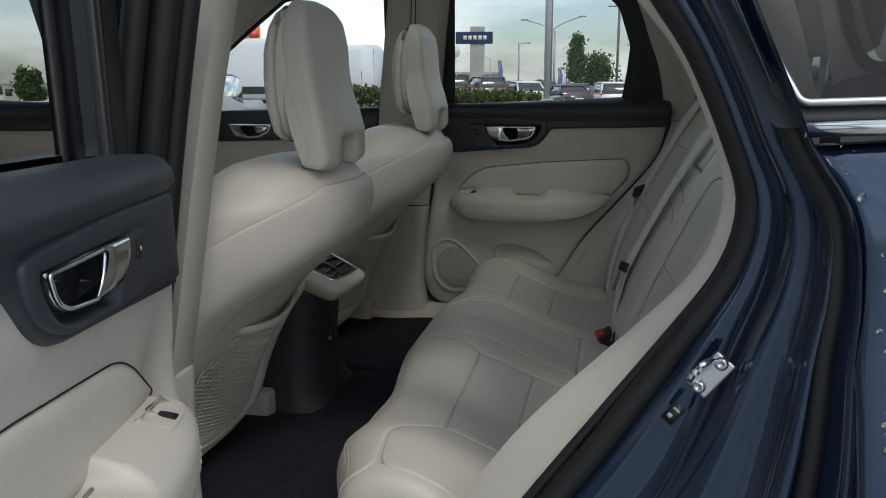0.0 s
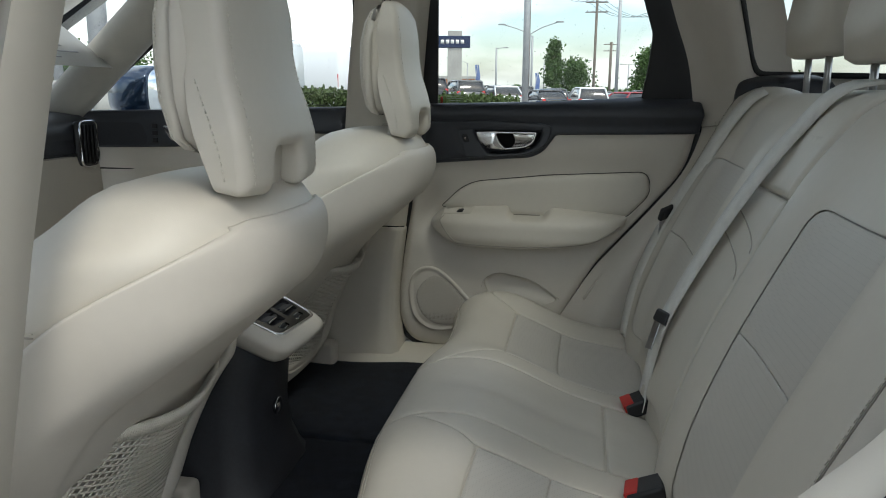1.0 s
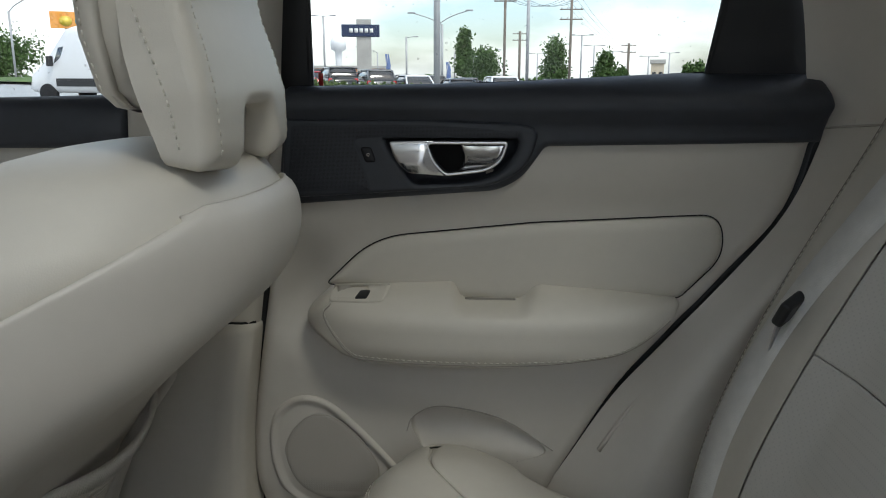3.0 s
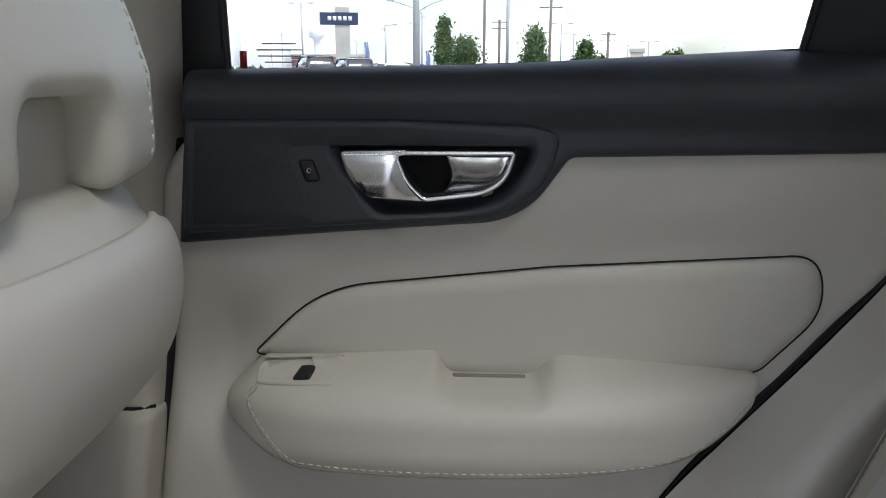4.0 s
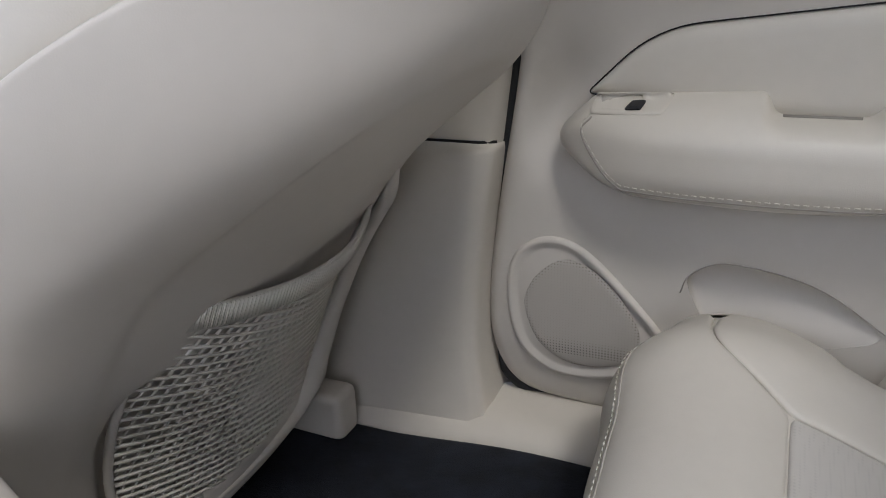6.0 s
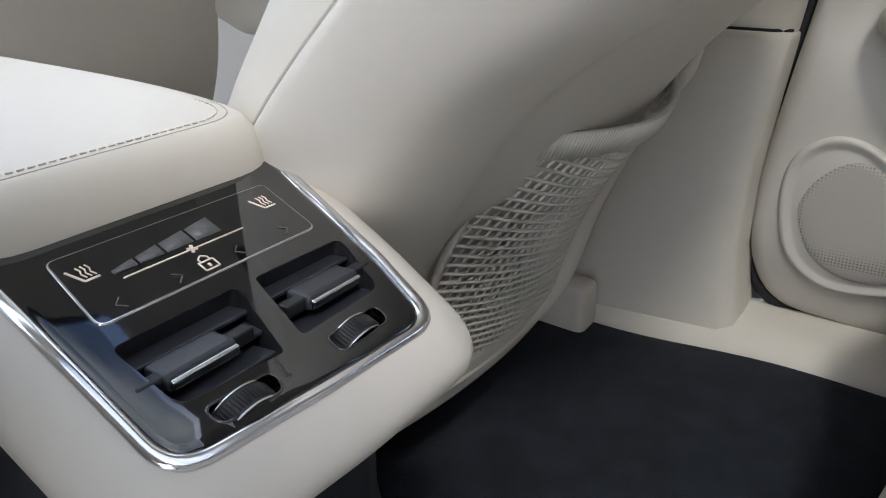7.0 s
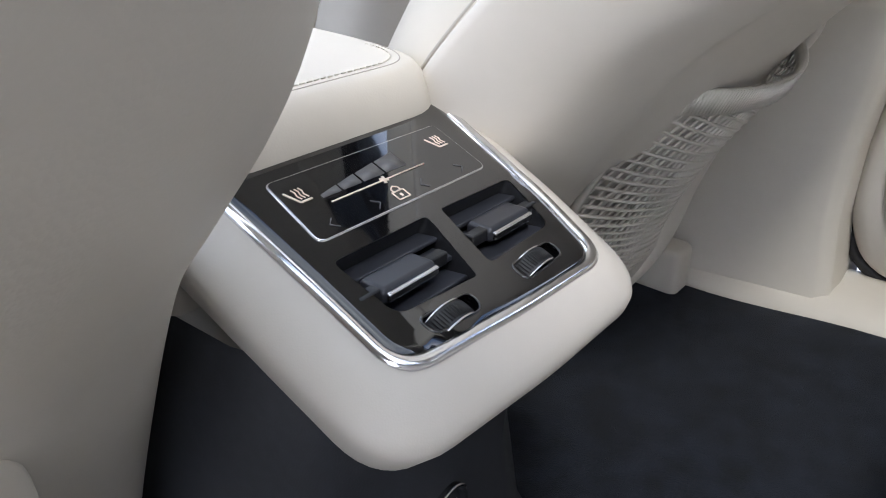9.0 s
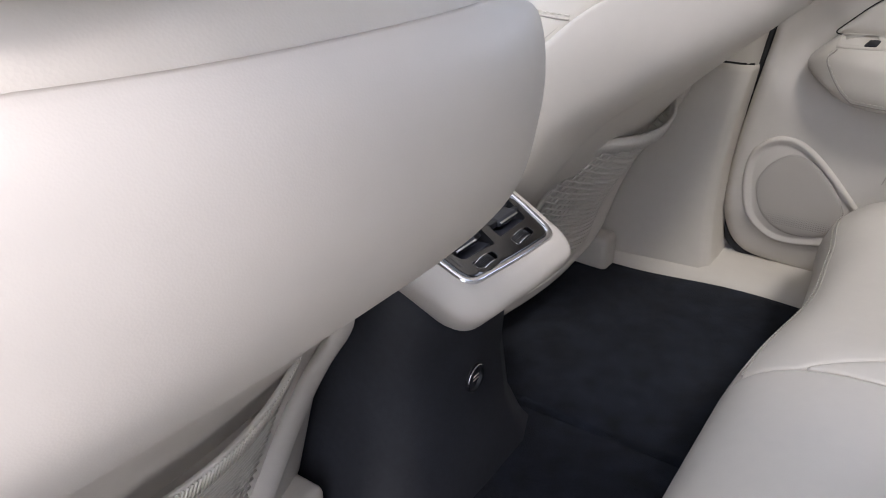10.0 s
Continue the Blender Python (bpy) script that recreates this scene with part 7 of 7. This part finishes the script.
            part("rim", moved(loft(rings), m), RIM if kind != "van" else TYRE, w, "wheel rim")
    return v


def paint_of(name, c):
    return material(name, c, 0.28, 0.2, var=0.04, scale=3, coat=1.0)


P_BLACK, P_GREY, P_RED, P_SILVER, P_BLUE = paint_of("car_black", (0.012, 0.013, 0.015)), paint_of("car_grey", (0.10, 0.105, 0.11)), paint_of("car_red", (0.36, 0.012, 0.016)), paint_of("car_silver", (0.45, 0.46, 0.47)), paint_of("car_blue", (0.03, 0.06, 0.14))


def park(src, bearing, dist, heading, first):
    p = out(bearing, dist)
    m = Matrix.Translation((p.x, p.y, ground_z(p.x, p.y))) @ Matrix.Rotation(radians(heading), 4, "Z")
    if first:
        src.matrix_basis = m
        return src
    return copy_thing(src, m)


van = vehicle("van", WHITE, "plain white high-roof delivery van on wet asphalt")
park(van, -26.4, 31.0, 166.0, True)
park(van, -21.5, 36.2, 166.0, False)
park(van, -17.6, 41.0, 166.0, False)
stock = {}
for kind, col, lab in (("suv", P_BLACK, "black parked sport utility car seen from behind"), ("suv", P_GREY, "dark grey parked sport utility car seen from behind"), ("hatch", WHITE, "white parked hatchback seen from behind"),
                       ("sedan", P_BLACK, "black parked sedan seen from behind"), ("suv", WHITE, "white boxy parked off-road car seen from behind"), ("sedan", P_RED, "red parked sedan beside other cars"),
                       ("sedan", P_SILVER, "silver parked sedan in a row"), ("hatch", P_BLUE, "dark blue parked hatchback in a row")):
    stock[(kind, col.name)] = vehicle(kind, col, lab)
ROW = [(("suv", "car_black"), -11.6, 47, 112), (("suv", "car_grey"), -8.95, 47, 112), (("hatch", "paint_white"), -6.2, 46, 112), (("sedan", "car_black"), -2.85, 45, 110), (("suv", "paint_white"), 0.2, 46, 100), (("sedan", "car_red"), 3.5, 47, 45),
       (("sedan", "car_silver"), 6.6, 50, 60), (("hatch", "car_blue"), -14.4, 48, 112)]
done = set()
for key, b, d, hd in ROW:
    park(stock[key], b, d, hd, key not in done)
    done.add(key)
names = list(stock)
rnd = random.Random(9)
for row, d in enumerate((60, 72, 88, 106)):
    for k in range(13):
        b = -13 + 2.15 * k * (60 / d) ** 0.35 + rnd.uniform(-0.2, 0.2)
        if b < 12.5:
            park(stock[names[rnd.randrange(len(names))]], b, d + rnd.uniform(-1, 1), 100 + rnd.uniform(-6, 6), False)


# poles: light masts, wooden utility poles with cross-arms
def light_mast(bearing, dist, height, arms, rad=0.11):
    p = out(bearing, dist)
    z0 = ground_z(p.x, p.y)
    t = thing("light_pole", "tall galvanised parking lot light pole", "light pole", (p.x, p.y, z0), group="light poles")
    part("mast", tube([(p.x, p.y, z0), (p.x, p.y, z0 + height)], rad, 10), POLE, t)
    ft = [[Vector((p.x + r * math.cos(a), p.y + r * math.sin(a), z0 + z)) for a in [2 * math.pi * i / 12 for i in range(12)]] for r, z in ((0.32, 0), (0.32, 0.7), (0.28, 0.75))]
    part("footing", loft(ft), CONCRETE, t, "concrete footing")
    for a in range(arms):
        an = a * 2 * math.pi / max(1, arms)
        dx, dy = math.cos(an), math.sin(an)
        part("arm", tube([(p.x, p.y, z0 + height - 0.1), (p.x + 0.9 * dx, p.y + 0.9 * dy, z0 + height)], 0.04, 6), POLE, t)
        part("lamp_head", moved(box(-0.30, 0.30, -0.17, 0.17, -0.07, 0.07), Matrix.Translation((p.x + 1.1 * dx, p.y + 1.1 * dy, z0 + height)) @ Matrix.Rotation(an, 4, "Z")), POLE, t, bevel=0.03)
    return t


def street_lamp(bearing, dist, height, reach):
    p = out(bearing, dist)
    z0 = ground_z(p.x, p.y)
    t = thing("street_lamp", "curved-arm street lamp beyond the lot", "street lamp", (p.x, p.y, z0), group="street lamps")
    part("mast", tube([(p.x, p.y, z0), (p.x, p.y, z0 + height * 0.86)], 0.10, 8), POLE, t)
    part("arm", tube(curve([(p.x, p.y, z0 + height * 0.85), (p.x + reach * 0.4, p.y, z0 + height * 0.93), (p.x + reach, p.y, z0 + height)], 6), 0.05, 6), POLE, t)
    part("lamp_head", moved(box(-0.35, 0.35, -0.15, 0.15, -0.08, 0.05), Matrix.Translation((p.x + reach, p.y, z0 + height))), POLE, t, bevel=0.03)


def utility_pole(bearing, dist, height, arms=2):
    p = out(bearing, dist)
    z0 = ground_z(p.x, p.y)
    t = thing("utility_pole", "weathered wooden utility pole with cross-arms", "utility pole", (p.x, p.y, z0), group="utility poles")
    part("mast", tube([(p.x, p.y, z0), (p.x, p.y, z0 + height)], 0.15 * dist / 90, 8), WOODPOLE, t)
    for k in range(arms):
        part("cross_arm", moved(box(-1.2, 1.2, -0.06, 0.06, -0.06, 0.06), Matrix.Translation((p.x, p.y, z0 + height - 0.4 - 1.0 * k))), WOODPOLE, t, bevel=0.01)
        for s in (-1.0, -0.4, 0.4, 1.0):
            part("insulator", moved(box(-0.05, 0.05, -0.05, 0.05, 0.0, 0.18), Matrix.Translation((p.x + s, p.y, z0 + height - 0.36 - 1.0 * k))), POLE, t, bevel=0.02)
    return Vector((p.x, p.y, z0 + height - 0.3))


light_mast(-4.30, 34, 9.5, 0, 0.14)
light_mast(2.25, 62, 11.0, 0, 0.13)
light_mast(-12.4, 88, 7.6, 2)
light_mast(-6.5, 92, 6.2, 1)
light_mast(-3.0, 110, 5.6, 1)
light_mast(-1.6, 118, 6.4, 1)
for b, d, hgt in ((6.1, 96, 7.2), (7.0, 104, 6.4), (8.3, 112, 6.0), (3.0, 125, 6.3), (10.8, 120, 5.6), (12.2, 118, 6.0), (-0.3, 120, 6.6)):
    light_mast(b, d, hgt, 2)
light_mast(-34.6, 26, 9.0, 0, 0.30)
light_mast(-37.0, 40, 9.0, 0, 0.22)
street_lamp(-4.1, 70, 7.4, 2.6)
street_lamp(-3.9, 72, 7.4, -2.8)
street_lamp(-8.6, 120, 6.0, -3.0)
street_lamp(-32.4, 80, 7.0, 1.6)
tops = [utility_pole(-4.15, 60, 12.0, 2), utility_pole(0.6, 86, 11.5, 2), utility_pole(5.3, 84, 10.4, 3), utility_pole(1.7, 130, 10.0, 2), utility_pole(9.4, 130, 8.0, 2)]
cable = thing("power_lines", "thin dark overhead power lines", "cable", (0, 60, 8))
for s in (-1.0, -0.4, 0.4, 1.0):
    for a, b in ((0, 1), (1, 2), (2, 4)):
        p, q = tops[a] + Vector((s, 0, 0)), tops[b] + Vector((s, 0, 0))
        part("wire", tube([p.lerp(q, t) - Vector((0, 0, 1.2 * 4 * t * (1 - t))) for t in np.linspace(0, 1, 9)], 0.018, 4), SKIRT, cable)

# pylon sign: blank lettering, plain bars
pp = out(-9.55, 92)
zs0 = ground_z(pp.x, pp.y)
sign = thing("pylon_sign", "tall dealership pylon with a dark blue sign panel", "sign", (pp.x, pp.y, zs0))
SR = Matrix.Translation((pp.x, pp.y, 0)) @ Matrix.Rotation(radians(10), 4, "Z")
part("column", moved(box(-0.85, 0.85, -0.35, 0.35, zs0, 7.9), SR), CONCRETE, sign, "pale grey column", bevel=0.05)
face = part("sign_panel", moved(box(-2.35, 2.0, -0.55, 0.45, 5.95, 7.30), SR @ Matrix.Translation((-0.2, 0, 0))), SIGN_BLUE, sign, "dark blue sign box", bevel=0.05)
for k in range(5):
    part("letter_bar", moved(box(-0.20, 0.20, -0.60, -0.552, 6.40, 6.85), SR @ Matrix.Translation((-1.45 + 0.58 * k, 0, 0))), PAPER, face, "pale letter shape as a plain bar")
# feather flags
for b, d, hgt in ((-8.0, 80, 3.9), (-3.6, 84, 3.6)):
    p = out(b, d)
    z0 = ground_z(p.x, p.y)
    fl = thing("feather_flag", "tall blue feather flag by the street", "flag", (p.x, p.y, z0))
    part("staff", tube([(p.x, p.y, z0), (p.x, p.y, z0 + hgt * 0.6), (p.x + 0.25, p.y, z0 + hgt)], 0.03, 5), POLE, fl)
    part("cloth", loft([[Vector((p.x - 0.02 + 0.05 * math.sin(3 * z), p.y + y, z0 + z)), Vector((p.x + w, p.y + y + 0.06 * math.sin(4 * z), z0 + z))] for y in (0.0,) for z, w in ((0.8, 0.15), (1.6, 0.45), (2.6, 0.5), (hgt - 0.2, 0.30))], False), paint_of("flag_cloth_blue", (0.10, 0.16, 0.36)), fl)
# water tower
p = out(-11.4, 210)
wt = thing("water_tower", "white pedestal water tower far away", "water tower", (p.x, p.y, -1))
rings = [[Vector((p.x + r * math.cos(a), p.y + r * math.sin(a), z)) for a in [2 * math.pi * i / 20 for i in range(20)]] for r, z in ((0.9, -1), (0.8, 6.0), (1.0, 8.4), (2.0, 9.0), (2.1, 11.0), (1.5, 12.0), (0.3, 12.4))]
part("tower", loft(rings), WHITE, wt)


def building(b0, b1, dist, height, mat, label, bays, roof=0.5):
    a, b = out(b0, dist), out(b1, dist)
    z0 = min(ground_z(a.x, a.y), ground_z(b.x, b.y)) - 0.2
    d = (b - a)
    L = d.length
    m = Matrix.Translation((a.x, a.y, z0)) @ Matrix.Rotation(math.atan2(d.y, d.x), 4, "Z")
    t = thing("building", label, "building", (a.x, a.y, z0), group="distant buildings")
    wall = part("wall", moved(box(0, L, 0, 8, 0, height), m), mat, t, bevel=0.05)
    part("roof", moved(box(-0.3, L + 0.3, -0.3, 8.3, height, height + roof), m), CONCRETE, t, "flat roof edge", bevel=0.05)
    for k in range(bays):
        x = L * (k + 0.5) / bays
        part("window", moved(box(x - L / bays * 0.3, x + L / bays * 0.3, -0.06, 0.05, height * 0.25, height * 0.7), m), CARGLASS, t, "dark window")
    return t


building(-13.6, -8.0, 170, 3.6, BRICK_O, "low orange shop front far away", 8, 0.6)
building(-17.0, -13.8, 150, 6.2, BEIGE, "beige flat-roofed building far away", 6)
building(9.6, 15.5, 190, 3.2, BEIGE, "low beige building far away", 9)
building(11.0, 11.9, 188, 6.4, BEIGE, "square beige tower block far away", 2, 0.9)
building(-60, -35.5, 260, 5.0, CONCRETE, "long pale warehouse far away", 14)
# grain silos
for k in range(4):
    p = out(-40.6 + 1.3 * k, 250)
    si = thing("grain_silo", "tall pale concrete grain silo far away", "silo", (p.x, p.y, -1), group="silos")
    part("drum", loft([[Vector((p.x + r * math.cos(a), p.y + r * math.sin(a), z)) for a in [2 * math.pi * i / 18 for i in range(18)]] for r, z in ((2.7, -1), (2.7, 26), (2.2, 27), (0.3, 28))]), BEIGE, si)
# billboard
p = out(-27.7, 62)
bb = thing("billboard", "orange and yellow billboard on posts", "billboard", (p.x, p.y, 0))
BM = Matrix.Translation((p.x, p.y, 0)) @ Matrix.Rotation(radians(27.7), 4, "Z")
bf = part("panel", moved(box(-2.6, 2.6, -0.15, 0.15, 4.6, 5.75), BM), paint_of("billboard_orange", (0.75, 0.30, 0.03)), bb, bevel=0.03)
for k, (x, c) in enumerate(((-1.6, (0.75, 0.55, 0.05)), (-0.6, (0.10, 0.40, 0.45)), (0.4, (0.65, 0.12, 0.15)), (1.3, (0.75, 0.45, 0.35)), (2.1, (0.70, 0.08, 0.05)))):
    part("patch", moved(loft([[Vector((x + 0.42 * math.cos(a), y, 5.1 + 0.36 * math.sin(a))) for a in [2 * math.pi * i / 14 for i in range(14)]] for y in (-0.19, -0.15)]), BM), paint_of("billboard_patch", c), bf, "coloured picture patch")
for x in (-1.6, 1.6):
    part("post", moved(tube([(x, 0.2, -0.5), (x, 0.2, 4.8)], 0.12, 8), BM), POLE, bb)
# treeline and street far away
far = thing("far_treeline", "hazy distant line of green trees", "trees", (0, 300, -2), kind="stuff")
def far_pt(r):
    b = r.uniform(-62, 26)
    p = out(b, 300 + r.uniform(-8, 8))
    return (p.x, p.y, -1.5 + r.random() * (2.6 + 1.2 * math.sin(b * 0.9) + 1.0 * math.sin(b * 2.3)))
part("foliage", leaf_cloud(9000, far_pt, 1.0, 31), LEAF, far)
